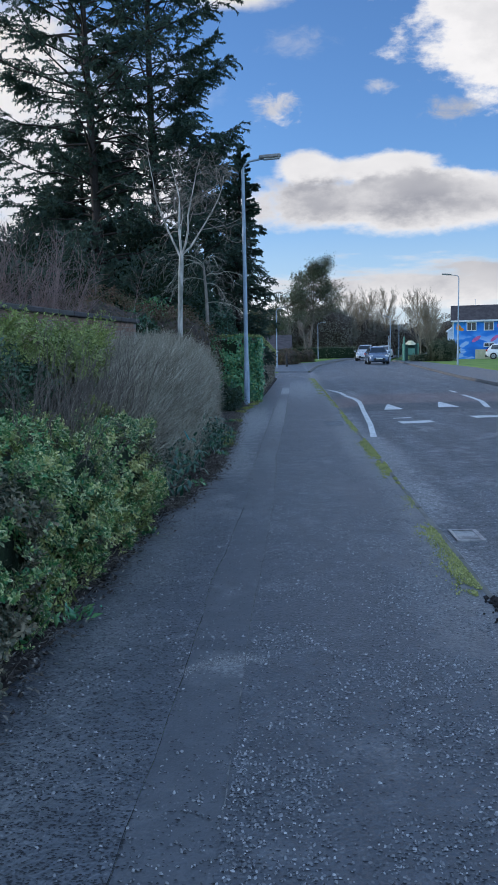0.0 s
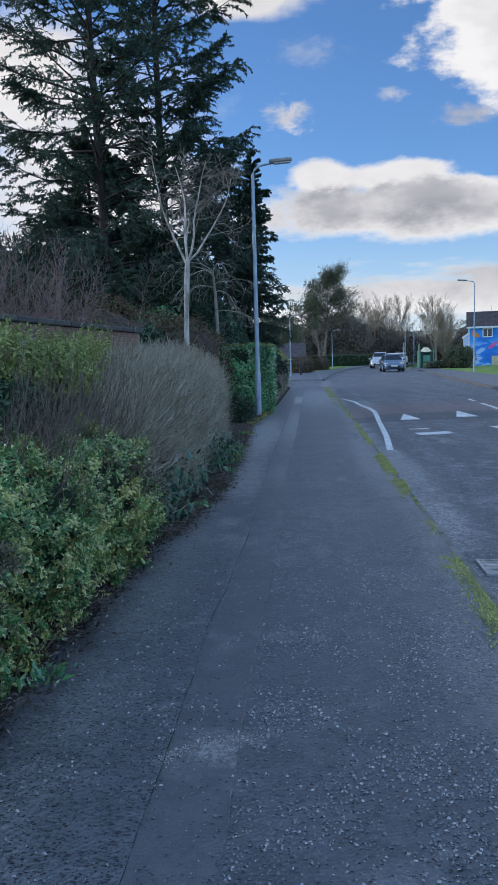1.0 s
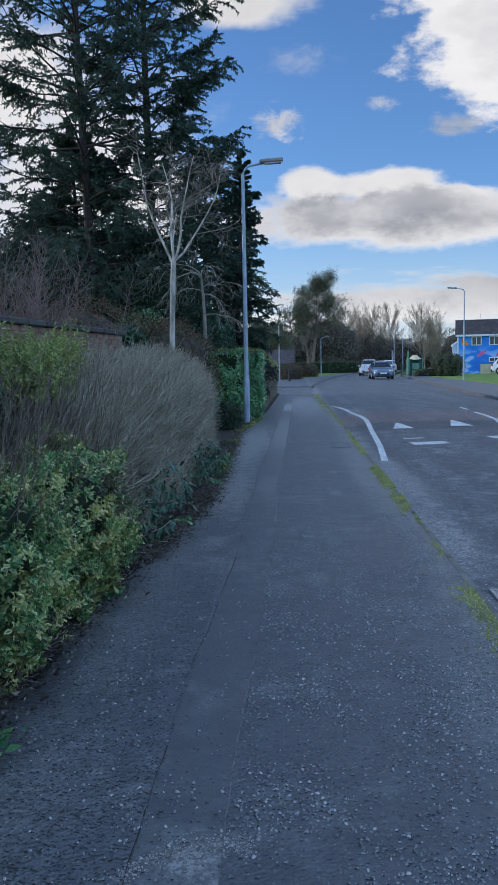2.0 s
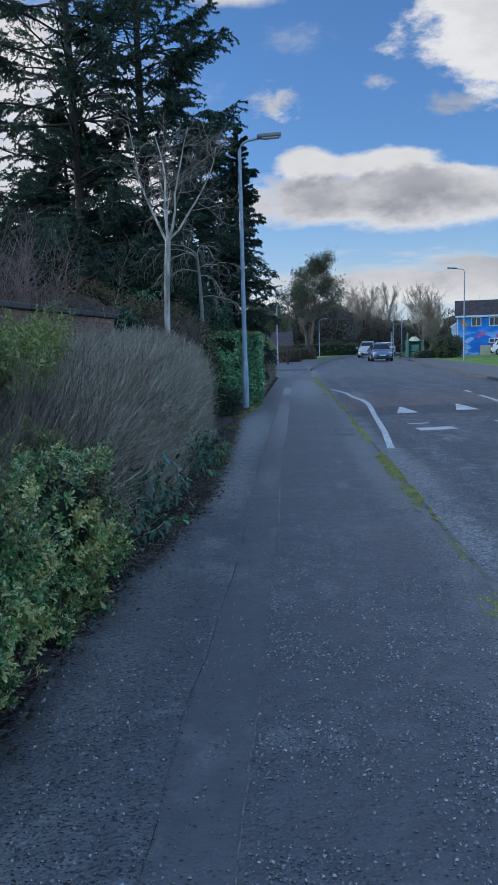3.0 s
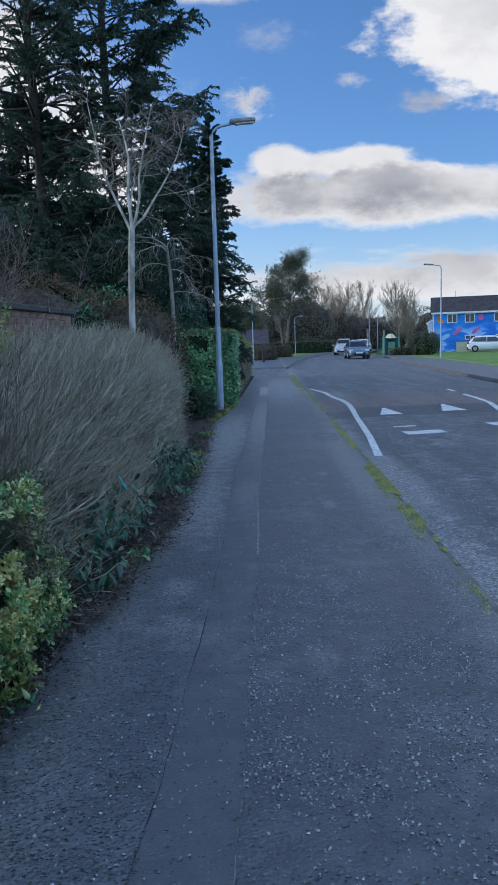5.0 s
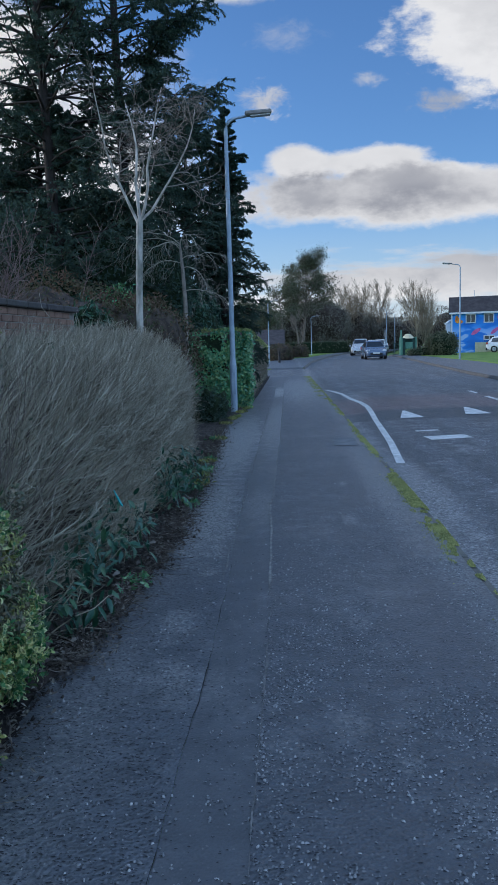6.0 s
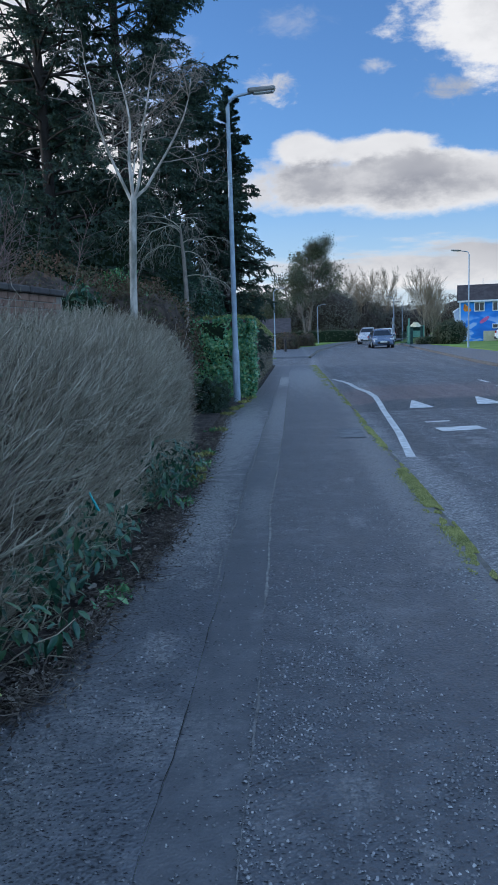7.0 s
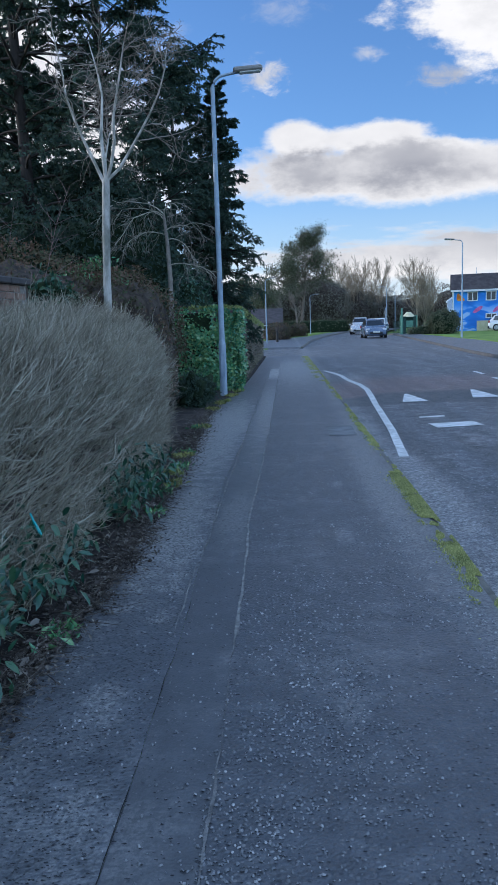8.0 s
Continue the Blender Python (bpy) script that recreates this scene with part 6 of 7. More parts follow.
# ---- cars ----
def car(label, paint, length=4.03, width=1.75, height=1.47, van=False):
    """A car at the origin, nose towards -y; body from cross sections, cabin with panes, lamps and wheels."""
    t = thing("van" if van else "car", (0, 0, 0), label, "van" if van else "car")
    L, W, H = length / 2, width / 2, height
    sill, belt = 0.2, 0.92 if not van else 1.05
    # y, half width, bonnet or deck height
    if van:
        low = [(-L, 0.72, 0.62), (-L + 0.12, 0.86, 0.82), (-L + 0.9, 0.95, 1.0), (-L + 1.3, 1.0, belt), (L - 0.6, 1.0, belt), (L - 0.05, 0.98, belt), (L, 0.94, belt - 0.05)]
        roof = [(-L + 0.95, 0.86, belt), (-L + 1.75, 0.8, H - 0.06), (-L + 2.3, 0.8, H), (L - 0.3, 0.8, H), (L - 0.06, 0.84, H - 0.12), (L - 0.005, 0.92, belt)]
    else:
        low = [(-L, 0.66, 0.58), (-L + 0.1, 0.82, 0.7), (-L + 0.5, 0.94, 0.8), (-L + 1.0, 1.0, belt - 0.02), (0, 1.0, belt), (L - 0.6, 0.99, belt + 0.03), (L - 0.12, 0.92, belt), (L, 0.8, 0.75)]
        roof = [(-L + 0.85, 0.86, belt - 0.03), (-L + 1.65, 0.7, H - 0.07), (-L + 2.1, 0.7, H), (L - 1.0, 0.69, H - 0.02), (L - 0.55, 0.7, H - 0.12), (L - 0.12, 0.82, belt)]

    def loft(rows, z_lo, shapes):
        bm = bmesh.new()
        rings = []
        for y, w, z in rows:
            ring = [bm.verts.new((sx_ * W * w * a, y, z_lo + (z - z_lo) * b)) for sx_, order in ((1, shapes), (-1, shapes[::-1])) for a, b in order]
            rings.append(ring)
        for a, b in zip(rings, rings[1:]):
            for i in range(len(a)):
                j = (i + 1) % len(a)
                bm.faces.new((a[i], a[j], b[j], b[i]))
        bm.faces.new(rings[0][::-1])
        bm.faces.new(rings[-1])
        bmesh.ops.recalc_face_normals(bm, faces=bm.faces)
        return bm

    part("body", loft(low, sill, [(0.93, 0), (1.0, 0.22), (1.0, 0.62), (0.97, 0.88), (0.86, 1.0)]), M[paint], t, smooth_faces=True)
    cabin = part("cabin", loft(roof, belt - 0.06, [(1.02, 0), (1.0, 0.35), (0.97, 0.8), (0.86, 1.0)]), M[paint], t, smooth_faces=True)

    def pane(name, pts, label_=""):
        me = bpy.data.meshes.new(name)
        c = Vector((0, 0, 0.8))
        pts = [Vector(p) for p in pts]
        nor = (pts[1] - pts[0]).cross(pts[2] - pts[0]).normalized()
        if nor.dot(sum(pts, Vector()) / len(pts) - c) < 0:
            pts, nor = pts[::-1], -nor
        me.from_pydata([p + nor * 0.012 for p in pts] + [p - nor * 0.01 for p in pts], [], [tuple(range(len(pts)))] + [(i, (i + 1) % len(pts), (i + 1) % len(pts) + len(pts), i + len(pts)) for i in range(len(pts))])
        me.materials.append(M["glass"])
        return attach(name, me, t, label_)

    (y0, w0, z0), (y1, w1, z1) = roof[0], roof[1]
    pane("windscreen", [(-W * w0 * 0.9, y0 + 0.1, z0 + 0.06), (W * w0 * 0.9, y0 + 0.1, z0 + 0.06), (W * w1 * 0.86, y1 - 0.06, z1 - 0.05), (-W * w1 * 0.86, y1 - 0.06, z1 - 0.05)])
    (y4, w4, z4), (y5, w5, z5) = roof[-2], roof[-1]
    pane("rear_window", [(-W * w4 * 0.88, y4 + 0.03, z4 - 0.04), (W * w4 * 0.88, y4 + 0.03, z4 - 0.04), (W * w5 * 0.88, y5 + 0.01, z5 + 0.08), (-W * w5 * 0.88, y5 + 0.01, z5 + 0.08)])
    for sd in (-1, 1):
        xw, xt = W * 0.9 * sd, W * (roof[2][1] + 0.0) * sd
        ym = (y1 + y4) / 2 - 0.15
        pane("side_window", [(xw, y0 + 0.35, belt + 0.06), (xw, ym - 0.04, belt + 0.06), (xt, ym - 0.04, H - 0.14), (xt, y1 + 0.12, H - 0.14)])
        pane("side_window", [(xw, ym + 0.04, belt + 0.06), (xw, y5 - 0.35, belt + 0.08), (xt, y4 - 0.05, H - 0.16), (xt, ym + 0.04, H - 0.14)])
        part("headlamp", box(bmesh.new(), sd * W * 0.72 - 0.16, sd * W * 0.72 + 0.14, -L + 0.05, -L + 0.3, 0.6, 0.74, 0.03), M["lamp_glass"], t, "clear headlamp")
        zt = (0.75, 1.2) if van else (0.75, 0.95)
        part("tail_lamp", box(bmesh.new(), sd * W * 0.9 - 0.07, sd * W * 0.9 + 0.07, L - 0.16, L - 0.02, zt[0], zt[1], 0.02), M["red_lens"], t, "red tail lamp")
        part("mirror", box(bmesh.new(), sd * W * 1.0 - 0.02 + (0 if sd > 0 else -0.15), sd * W * 1.0 + 0.02 + (0.15 if sd > 0 else 0), y0 + 0.4, y0 + 0.52, belt - 0.02, belt + 0.14, 0.03), M[paint], t)
        for yy in (-L + 0.78, L - 0.72):
            r = 0.31
            bm = rod(bmesh.new(), (sd * (W - 0.22), yy, r), (sd * (W - 0.005), yy, r), r, r, 24)
            wh = part("tyre", bm, M["tyre"], t, "black rubber tyre")
            me = bpy.data.meshes.new("rim")
            bm = rod(bmesh.new(), (sd * (W - 0.02), yy, r), (sd * (W + 0.006), yy, r), r * 0.66, r * 0.6, 12)
            bm.to_mesh(me)
            bm.free()
            me.materials.append(M["car_silver"])
            attach("rim", me, wh, "metal wheel rim")
    part("grille", box(bmesh.new(), -W * 0.55, W * 0.55, -L - 0.012, -L + 0.06, 0.3, 0.5, 0.02), M["trim"], t, "black lower grille")
    part("front_bumper", box(bmesh.new(), -W * 0.86, W * 0.86, -L + 0.0, -L + 0.35, 0.19, 0.3, 0.03), M["trim"], t)
    part("rear_bumper", box(bmesh.new(), -W * 0.9, W * 0.9, L - 0.3, L + 0.03, 0.22, 0.45, 0.03), M["trim"], t)
    part("number_plate", box(bmesh.new(), -0.26, 0.26, -L - 0.022, -L - 0.01, 0.42, 0.53), M["plate_white"], t, "pale front plate")
    part("number_plate", box(bmesh.new(), -0.26, 0.26, L + 0.0, L + 0.012, 0.62, 0.73), M["plate_yellow"], t, "yellow rear plate")
    if van:
        for sd in (-1, 1):
            part("roof_rail", rod(bmesh.new(), (sd * W * 0.72, -L + 2.1, H + 0.04), (sd * W * 0.72, L - 0.4, H + 0.04), 0.018, 0.018, 8), M["car_silver"], t)
    return t


def park(ob, x, y, yaw, z=None):
    ob.matrix_basis = pose(x, y, road_z(x, y) + 0.0 if z is None else z, 0, 0, yaw) @ Matrix.Scale(1 / UNIT, 4)


park(car("dark blue hatchback driving along the far lane", "car_blue"), 8.6, 80.0, 0)
park(car("silver-grey car on the far road", "car_silver", 4.5, 1.8, 1.65), 9.3, 100, -10)
park(car("white car on the far road", "car_white", 4.4, 1.8, 1.5), 11.9, 110, -12)
park(car("white car on the far road", "car_white", 4.4, 1.8, 1.55), 14.6, 124, -14)
park(car("white car parked beside the blue house", "car_white", 4.3, 1.78, 1.5), 25.2, 91.6, 74, 0.32)
park(car("dark grey van with roof rails on the near lane", "car_blue", 4.4, 1.84, 1.83, van=True), 3.4, -9.0, 180)


# ---- houses ----
def window(parent, x0, x1, y, z0, z1):
    w = part("window", box(bmesh.new(), x0, x1, y - 0.06, y + 0.02, z0, z1), M["white"], parent, "white framed window")
    mid = (x0 + x1) / 2
    for a, b in ((x0 + 0.1, mid - 0.04), (mid + 0.04, x1 - 0.1)):
        me = bpy.data.meshes.new("pane")
        bm = box(bmesh.new(), a, b, y - 0.075, y - 0.055, z0 + 0.1, z1 - 0.1)
        bm.to_mesh(me)
        bm.free()
        me.materials.append(M["glass"])
        attach("pane", me, w)


def gable_roof(x0, x1, y0, y1, ze, zr, over, material, parent, along="x"):
    bm = bmesh.new()
    if along == "x":
        ym = (y0 + y1) / 2
        pts = [(x0 - over, y0 - over, ze), (x0 - over, ym, zr), (x0 - over, y1 + over, ze)]
        far = [(x1 + over, p[1], p[2]) for p in pts]
    else:
        xm = (x0 + x1) / 2
        pts = [(x0 - over, y0 - over, ze), (xm, y0 - over, zr), (x1 + over, y0 - over, ze)]
        far = [(p[0], y1 + over, p[2]) for p in pts]
    th = Vector((0, 0, 0.16))
    a = [bm.verts.new(p) for p in pts] + [bm.verts.new(Vector(p) - th) for p in pts]
    b = [bm.verts.new(p) for p in far] + [bm.verts.new(Vector(p) - th) for p in far]
    for i, j in ((0, 1), (1, 2), (4, 3), (5, 4), (3, 0), (2, 5)):
        bm.faces.new((a[i], a[j], b[j], b[i]))
    for q in (a, b):
        bm.faces.new((q[0], q[1], q[4], q[3]))
        bm.faces.new((q[1], q[2], q[5], q[4]))
    bmesh.ops.recalc_face_normals(bm, faces=bm.faces)
    return part("roof", bm, material, parent, "dark tiled pitched roof")


def prism(x0, x1, y0, y1, ze, zr):
    bm = bmesh.new()
    ym = (y0 + y1) / 2
    a = [bm.verts.new((x0, y, z)) for y, z in ((y0, ze - 0.1), (y1, ze - 0.1), (ym, zr))]
    b = [bm.verts.new((x1, y, z)) for y, z in ((y0, ze - 0.1), (y1, ze - 0.1), (ym, zr))]
    for i in range(3):
        j = (i + 1) % 3
        bm.faces.new((a[i], a[j], b[j], b[i]))
    bm.faces.new(a[::-1]), bm.faces.new(b)
    bmesh.ops.recalc_face_normals(bm, faces=bm.faces)
    return bm


def blue_house():
    x0, x1, y0, y1, g = 19.4, 33.8, 95.0, 99.6, 0.34
    h = thing("mural_house", (x0, y0, g), "two-storey house with a bright blue painted mural front", "house")
    part("wall", box(bmesh.new(), x0, x1, y0, y1, g - 0.3, 5.0), M["mural"], h, "blue mural painted wall")
    gable_roof(x0, x1, y0, y1, 5.02, 6.9, 0.3, M["tile"], h)
    part("gable", prism(x0 + 0.01, x1 - 0.01, y0, y1, 5.0, 6.65), M["render_white"], h, "white rendered gable")
    part("fascia", box(bmesh.new(), x0 - 0.3, x1 + 0.3, y0 - 0.38, y0 - 0.305, 4.8, 5.0), M["white"], h, "white eaves board")
    part("corner_board", box(bmesh.new(), x0 - 0.1, x0 + 0.06, y0 - 0.03, y0 + 0.3, g, 4.84), M["white"], h, "white corner strip")
    part("plinth", box(bmesh.new(), x0 + 2.6, x1, y0 - 0.03, y0 + 0.1, g - 0.2, 1.5), M["cream_wall"], h, "pale yellow painted lower wall")
    for a in (20.95, 22.95, 26.2, 29.0):
        window(h, a, a + 1.15, y0 - 0.02, 3.72, 4.78)
    for a in (22.95, 26.4, 29.4):
        window(h, a, a + 1.25, y0 - 0.045, 1.75, 2.3)
    for cx_, cz_, sx_, sz_, tilt, m_ in ((20.05, 4.1, 0.3, 0.34, 0, "orange"), (20.35, 3.95, 0.3, 0.2, 20, "orange"), (19.95, 4.4, 0.16, 0.24, 0, "orange"), (22.1, 2.75, 0.62, 0.22, -35, "pink"), (24.2, 2.8, 0.6, 0.2, -40, "pink"), (24.75, 4.3, 0.3, 0.34, 0, "pink"), (27.3, 3.3, 0.5, 0.2, -30, "pink")):
        bm = bmesh.new()
        bmesh.ops.create_cone(bm, cap_ends=True, radius1=1, radius2=1, depth=0.02, segments=14, matrix=pose(cx_, y0 - 0.014, cz_, 0, tilt, 0) @ Matrix.Diagonal((sx_, 1, sz_, 1)) @ pose(0, 0, 0, 90, 0, 0))
        part("mural_shape", bm, M[m_], h, m_ + " painted shape")
    part("aerial", rod(bmesh.new(), (22.0, 97.2, 6.6), (22.0, 97.2, 7.6), 0.03, 0.025, 6), M["steel"], h, "thin roof aerial")
    # white side porch with a sloping roof, darker wing behind
    bm = bmesh.new()
    prof = ((18.75, g - 0.2), (19.28, g - 0.2), (19.28, 4.05), (18.75, 3.7))
    a, b = [[bm.verts.new((x, y, z)) for x, z in prof] for y in (96.0, 99.0)]
    bm.faces.new(a), bm.faces.new(b[::-1])
    for k in range(4):
        bm.faces.new((a[k], b[k], b[(k + 1) % 4], a[(k + 1) % 4]))
    bmesh.ops.recalc_face_normals(bm, faces=bm.faces)
    part("side_porch", bm, M["render_white"], h, "white rendered side porch")
    part("porch_verge", rod(bmesh.new(), (18.6, 95.95, 3.7), (19.3, 95.95, 4.2), 0.1, 0.1, 6), M["white"], h, "white sloping verge board")
    part("rear_wing", box(bmesh.new(), 19.5, 24.0, 100.0, 105.0, g - 0.2, 4.1), M["render_white"], h, "white rendered rear wing")
    gable_roof(19.5, 24.0, 100.0, 105.0, 4.1, 5.6, 0.15, M["tile"], h)
    h.matrix_basis = pose(x0, y0, g, 0, 0, -11)


blue_house()


def plain_house(x0, x1, y0, y1, g, ze, zr, label, along="x", wall="house_brick"):
    h = thing("house", (x0, y0, g), label, "house")
    part("wall", box(bmesh.new(), x0, x1, y0, y1, g - 0.3, ze), M[wall], h)
    if along == "x":
        part("gable", prism(x0, x1, y0, y1, ze, zr - 0.2), M[wall], h)
    gable_roof(x0, x1, y0, y1, ze, zr, 0.3, M["tile"], h, along)
    window(h, x0 + 1.2, x0 + 2.6, y0 - 0.02, g + 0.9, min(g + 2.1, ze - 0.2))
    window(h, x1 - 2.6, x1 - 1.2, y0 - 0.02, g + 0.9, min(g + 2.1, ze - 0.2))
    part("door", box(bmesh.new(), (x0 + x1) / 2 - 0.45, (x0 + x1) / 2 + 0.45, y0 - 0.05, y0 + 0.02, g, g + 2.0), M["white"], h)
    return h


plain_house(24.4, 33.0, 112, 119, 0.5, 4.6, 6.5, "house with a dark tiled roof behind the blue one", "x", "house_brick")
plain_house(-14.0, -0.4, 88, 96, 0.35, 1.95, 3.6, "low brick bungalow with a dark tiled roof", "x")
plain_house(-22, -10.5, 36, 44, 0.1, 4.0, 6.4, "brick house with a dark roof behind the trees", "x")


# two unseen houses, added only to keep the low sun off
plain_house(-24, -13, -14, -4, 0.0, 5.0, 7.6, "unseen brick house added to block the low sun", "x")
plain_house(-25, -14, 2, 13, 0.0, 5.0, 7.6, "unseen brick house added to block the low sun", "x")

# ---- distant trees and planting ----
def far_tree(base, height, spread, seed, label, leaf=None, leaves=0, leaf_size=0.5, upright=0.1, first=0.25, mains=9, bark="bark_grey", girth=0.25, clump=0.6):
    rng = np.random.default_rng(seed)
    t = thing("tree", base, label, "tree")
    base = np.array(base, float)
    zs = np.linspace(0, 1, 6)
    tp = base + np.stack([0.03 * height * np.sin(zs * 3 + seed), 0 * zs, height * 0.72 * zs], 1)
    v, f = tubes(tp[None], taper(1, 6, girth, girth * 0.25), 8)
    attach("trunk", mesh_of("trunk", v, f, M[bark], True), t)
    s = rng.uniform(first, 0.97, mains)
    st = np.stack([np.interp(s, zs, tp[:, i]) for i in range(3)], 1)
    az = np.arange(mains) * 2.4 + rng.normal(0, 0.3, mains)
    ln = spread * rng.uniform(0.75, 1.15, mains) * (1.1 - 0.35 * s)
    p = grow(rng, st, np.stack([np.cos(az), np.sin(az), np.full(mains, 0.55 + upright * 4)], 1), ln, 7, 0.1, upright)
    v, f = tubes(p, taper(mains, 7, girth * 0.36, girth * 0.1), 5)
    attach("limb_spread", mesh_of("limb_spread", v, f, M[bark]), t, kind="stuff")
    p2, l2, s2 = offshoots(rng, p, ln, 9, 0.2, 1.0, 0.7, 0.5, 5, 0.14, upright)
    v, f = tubes(p2, taper(len(p2), 5, girth * 0.12, girth * 0.04), 3)
    attach("branching", mesh_of("branching", v, f, M[bark]), t, kind="stuff")
    p3, l3, s3 = offshoots(rng, p2, l2, 14, 0.15, 1.0, 0.7, 0.55, 4, 0.16, upright)
    v, f = tubes(p3[:, ::3], taper(len(p3), 2, girth * 0.06, girth * 0.03), 3)
    attach("twig_spread", mesh_of("twig_spread", v, f, M[bark]), t, kind="stuff")
    if leaves:
        tips = np.concatenate([p3[:, -1], p3[:, 2]])
        keep = lumps(tips, 1.0, spread * 0.33) > -0.05
        tips = tips[keep]
        c = tips[rng.integers(0, len(tips), leaves)] + rng.normal(0, clump, (leaves, 3)) * np.array([1, 1, 0.7])
        l = leaf_size * rng.uniform(0.6, 1.3, leaves)
        v, f = blades(c, rnd_units(rng, leaves), rnd_units(rng, leaves), l, l * 0.55, 0.1, 0.1)
        attach("crown", mesh_of("crown", v, f, M[leaf]), t, kind="stuff")
    return t


far_tree((3.0, 130, 0.6), 19.5, 5.0, 81, "tall open evergreen tree with a ragged crown", "far_leaf", 15000, 0.26, 0.03, 0.34, 46, "bark_grey", 0.26, 0.5)
far_tree((-0.8, 126, 0.6), 12.0, 4.0, 82, "ragged evergreen tree beside the taller one", "far_leaf", 6000, 0.26, 0.05, 0.3, 10, "bark_grey", 0.26)
for fx, fy, fh, fs, seed in ((19.3, 120, 10.6, 5.0, 83), (14.8, 150, 13.4, 5.6, 84), (18.6, 152, 13.0, 5.2, 85), (9.6, 145, 12.6, 4.8, 86), (23.5, 135, 9.0, 4.4, 87), (12.2, 148, 11.5, 4.6, 94)):
    far_tree((fx, fy, 0.5), fh, fs, seed, "bare upright tree with a fan of fine branches coloured sunlit", None, 0, 0, 0.17, 0.12, 34, "bark_sun", 0.12)
far_tree((-4.5, 118, 0.5), 9.0, 3.8, 88, "ragged evergreen tree beyond the bungalow", "far_leaf", 6000, 0.26, 0.05, 0.3, 10, "bark_grey", 0.25)
far_tree((1.5, 104, 0.4), 6.5, 2.2, 89, "slim bare tree beside the bungalow", None, 0, 0, 0.15, 0.2, 9, "bark_grey", 0.14)
for i, (x, y, w, h, m_, lab) in enumerate([
    (6.5, 140, 5.0, 8.6, "far_leaf", "dense dark evergreen trees closing the view"), (12.5, 150, 4.5, 7.2, "far_leaf", "dense dark evergreen trees closing the view"), (0.5, 142, 5.0, 7.0, "far_leaf", "dense dark evergreen trees closing the view"),
    (-6.0, 138, 6.0, 7.5, "far_leaf", "dense dark evergreen trees closing the view"), (22.0, 150, 6.0, 6.0, "far_leaf", "dense dark evergreen trees closing the view"), (-14.0, 130, 7.0, 8.0, "far_leaf", "dense dark evergreen trees closing the view"),
    (32.0, 140, 8.0, 7.0, "far_leaf", "dense dark evergreen trees closing the view"), (18.0, 165, 8.0, 7.0, "far_leaf", "dense dark evergreen trees closing the view")]):
    bush("evergreen_clump", lab, (x, y, h * 0.56), (w, 3.5, h * 0.56), 7500, "woods", 0.3, 90 + i, 0, "core", lump=1.3, square=0.15)
bush("round_bush", "rounded dark green bush on the verge", (16.3, 85, 1.35), (1.65, 1.5, 1.4), 3500, "far_leaf", 0.22, 101, lump=0.3)
bush("far_hedge", "clipped dark hedge behind the far grass", (3.5, 121, 1.3), (7.5, 0.9, 1.1), 4500, "far_leaf", 0.3, 102, square=0.8, lump=0.25)
bush("corner_shrub", "brown shrub beside the bungalow", (-0.6, 82, 0.9), (1.4, 1.0, 1.1), 2200, "bramble", 0.2, 103, 0, "core")
bush("corner_shrub", "brown shrub beside the bungalow", (1.6, 96, 0.9), (1.2, 1.0, 1.0), 2200, "bramble", 0.2, 104, 0, "core")
bush("corner_shrub", "low dark shrub near the playground", (14.2, 86, 0.55), (1.3, 0.8, 0.6), 1800, "far_leaf", 0.2, 105)

# ---- playground tower, fence, signs ----
tower = thing("play_tower", (13.6, 90, 0.3), "small green wooden play tower with a pitched roof", "playground tower")
for px_, py_ in ((12.8, 89.5), (14.3, 89.5), (12.8, 90.8), (14.3, 90.8)):
    part("post", box(bmesh.new(), px_ - 0.09, px_ + 0.09, py_ - 0.09, py_ + 0.09, 0.2, 2.3, 0.01), M["green_paint"], tower)
part("deck", box(bmesh.new(), 12.7, 14.4, 89.4, 90.9, 1.05, 1.18), M["green_paint"], tower)
part("rail_panel", box(bmesh.new(), 12.9, 14.2, 89.42, 89.48, 1.2, 1.75), M["green_paint"], tower)
part("back_panel", box(bmesh.new(), 12.9, 14.2, 90.8, 90.86, 1.2, 2.3), M["fence"], tower)
bm = bmesh.new()
bmesh.ops.create_cone(bm, cap_ends=True, segments=6, radius1=0.8, radius2=0.25, depth=0.5, matrix=pose(13.55, 90.15, 2.4))
part("roof", bm, M["cream_wall"], tower, "pale six-sided roof")
part("side_panel", box(bmesh.new(), 12.86, 13.15, 89.36, 89.44, 0.35, 2.2), M["fence"], tower)
part("side_panel", box(bmesh.new(), 13.95, 14.24, 89.36, 89.44, 0.35, 2.2), M["fence"], tower)
post = tagged(part("green_post", rod(bmesh.new(), (12.65, 89, 0.2), (12.65, 89, 3.1), 0.1, 0.09, 10), M["green_paint"], None), "bright green painted post near the play tower", "post")

fence = thing("mesh_fence", (10.9, 82, 0.2), "dark green metal fence at the junction corner", "fence")
for i in range(24):
    x = 12.2 + i * 0.11
    part("bar", rod(bmesh.new(), (x, 92 + i * 0.05, 0.25), (x, 92 + i * 0.05, 1.75), 0.025, 0.025, 5), M["fence"], fence)
for zz in (0.45, 1.65):
    part("rail", rod(bmesh.new(), (12.2, 92, zz), (14.8, 93.2, zz), 0.03, 0.03, 5), M["fence"], fence)
sign = thing("warning_sign", (11.6, 94.5, 0.3), "triangular road sign on a grey post", "road sign")
part("post", rod(bmesh.new(), (11.6, 94.5, 0.25), (11.6, 94.5, 3.3), 0.05, 0.05, 8), M["steel"], sign)
bm = bmesh.new()
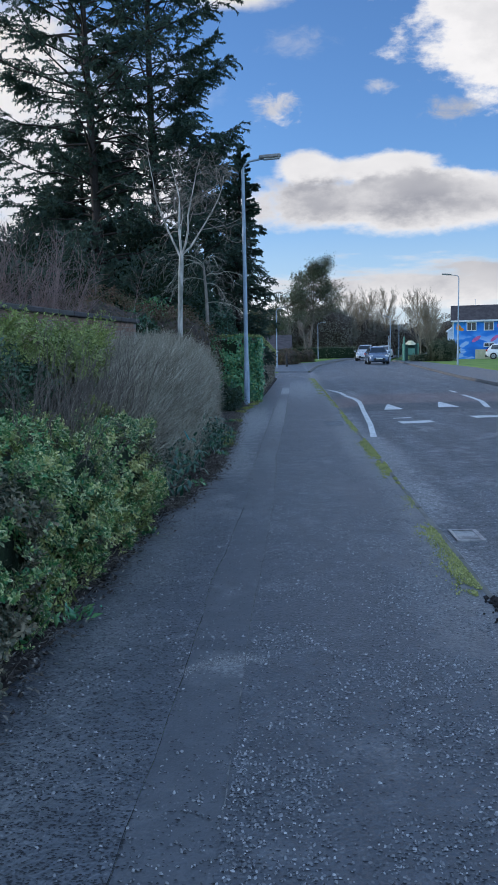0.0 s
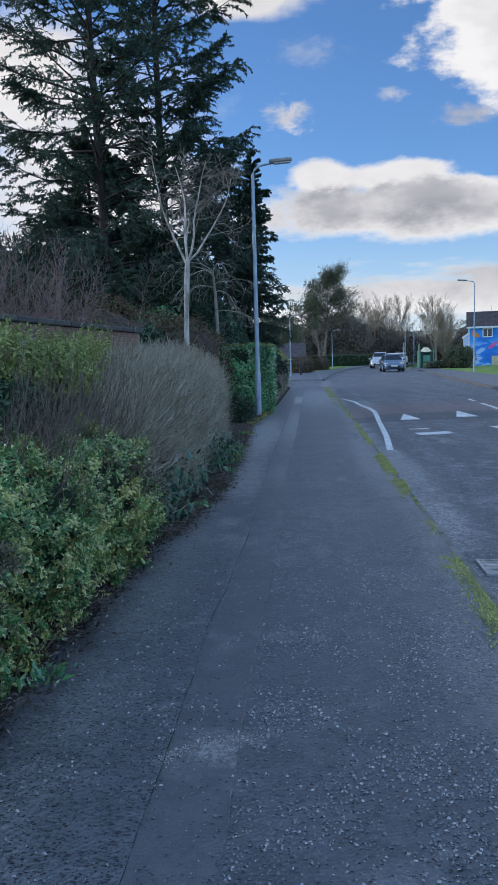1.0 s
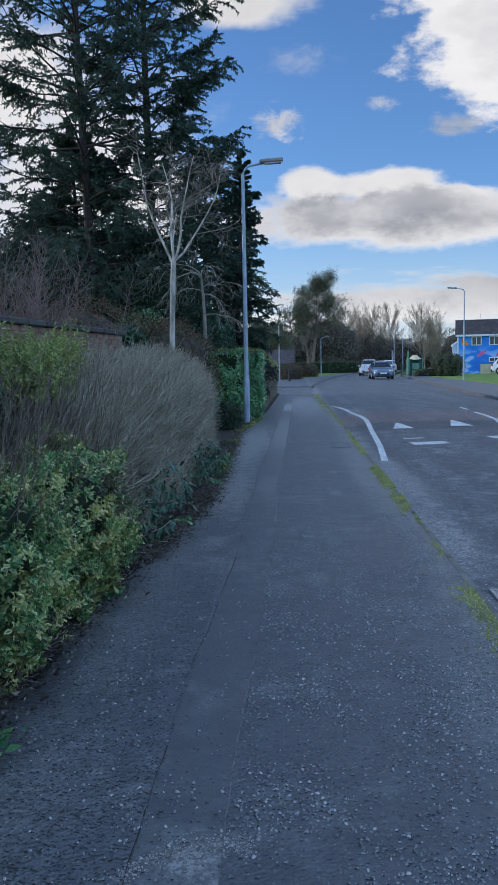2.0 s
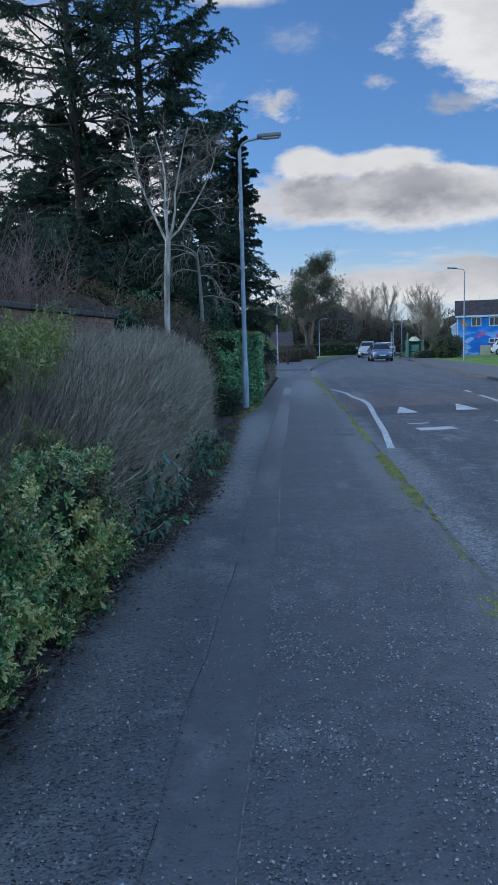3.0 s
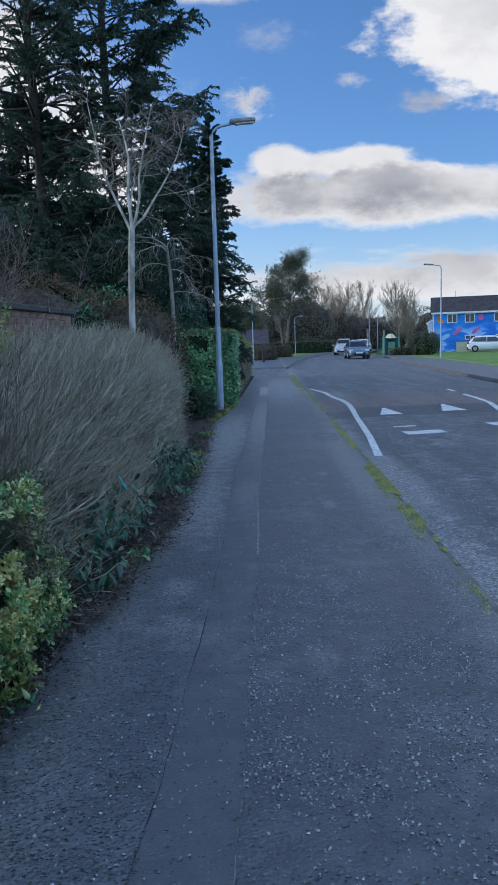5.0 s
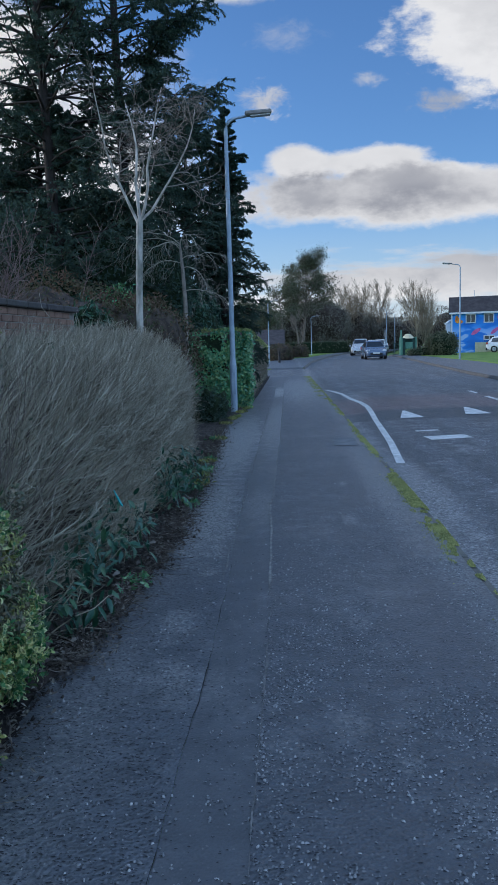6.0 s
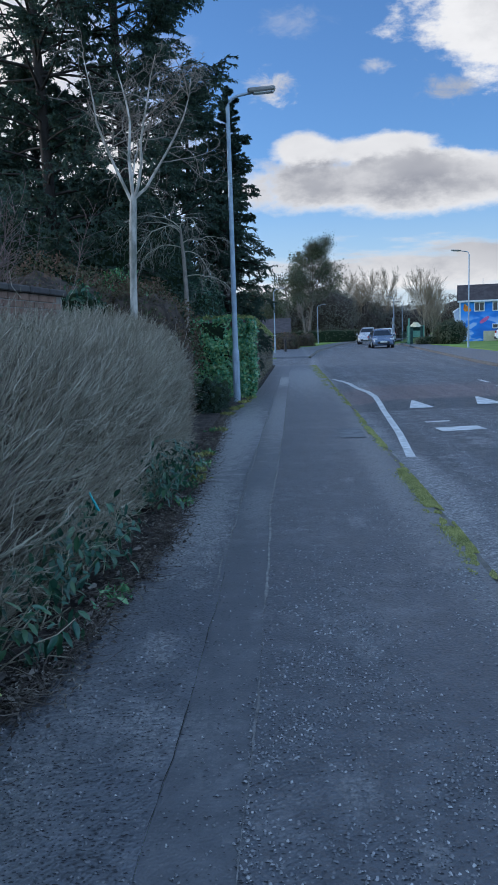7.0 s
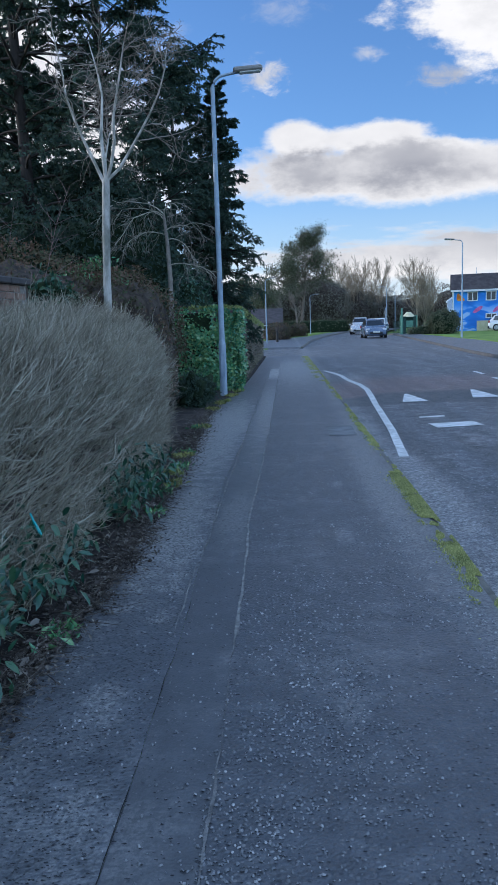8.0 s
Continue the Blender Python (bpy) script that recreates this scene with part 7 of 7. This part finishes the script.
bmesh.ops.create_cone(bm, cap_ends=True, segments=3, radius1=0.3, radius2=0.3, depth=0.03, matrix=pose(11.6, 94.42, 2.75, 90, 0, 0))
part("plate", bm, M["lantern"], sign, "pale triangular plate")
bin_ = thing("dark_bollard", (-1.0, 72, 0.2), "short dark bollard at the far corner", "bollard")
part("body", rod(bmesh.new(), (-0.6, 73, 0.2), (-0.6, 73, 1.15), 0.11, 0.1, 10), M["trim"], bin_)
part("cap", rod(bmesh.new(), (-0.6, 73, 1.15), (-0.6, 73, 1.25), 0.12, 0.05, 10), M["trim"], bin_)

# ---- kerb stones ----
kerb = thing("kerb", (1.19, 0, 0), "row of weathered concrete kerb stones along the road", "kerb", kind="structure")
bm = box(bmesh.new(), -0.056, 0.056, -0.452, 0.452, -0.2, 0.004, 0.012)
stone = bpy.data.meshes.new("kerb_stone")
bm.to_mesh(stone)
bm.free()
stone.materials.append(M["kerb"])
for i in range(63):
    y = -11 + i * 0.915
    o = new("kerb_stone", stone)
    o.parent = kerb
    o.matrix_parent_inverse = Matrix.Translation((-1.19, 0, 0))
    o.matrix_basis = pose(1.192 + 0.004 * math.sin(i * 7.3), y, 0.003 * math.sin(i * 3.1) - 0.014, 0.15 * math.sin(i * 5.7), 0.6 * math.sin(i * 2.2), 0.15 * math.sin(i * 4.4))

# ---- bricks and coping of the garden wall ----
bm = box(bmesh.new(), -0.1075, 0.1075, -0.05, 0.05, -0.0325, 0.0325, 0.004)
brick = bpy.data.meshes.new("brick")
bm.to_mesh(brick)
bm.free()
brick.materials.append(M["brick"])
bm = box(bmesh.new(), -0.225, 0.225, -0.16, 0.16, -0.035, 0.035, 0.012)
cap = bpy.data.meshes.new("coping_stone")
bm.to_mesh(cap)
bm.free()
cap.materials.append(M["coping"])
inv = Matrix.Translation(-wall_thing.location)
for row in range(10):
    z = 1.99 - row * 0.075
    for i in range(int(wall_length / 0.225)):
        x = 0.12 + i * 0.225 + (0.1125 if row % 2 else 0)
        if x > wall_length - 0.1:
            continue
        o = new("brick", brick)
        o.parent, o.matrix_parent_inverse = wall_thing, inv
        o.matrix_basis = wall_place @ pose(x, -0.06 - 0.002 * math.sin(i * 5 + row), z, 0, 0, 0.4 * math.sin(i * 3.3 + row * 1.7))
for i in range(int((wall_length + 3) / 0.46)):
    o = new("coping_stone", cap)
    o.parent, o.matrix_parent_inverse = wall_thing, inv
    o.matrix_basis = wall_place @ pose(wall_length - 0.2 - i * 0.46, 0, 2.068, 0, 0.5 * math.sin(i * 2.7), 0)

# ---- the plan brought to metres ----
for ob in scene.objects:
    if ob.parent is None and ob.type in {"MESH", "EMPTY"}:
        ob.matrix_basis = Matrix.Scale(UNIT, 4) @ ob.matrix_basis
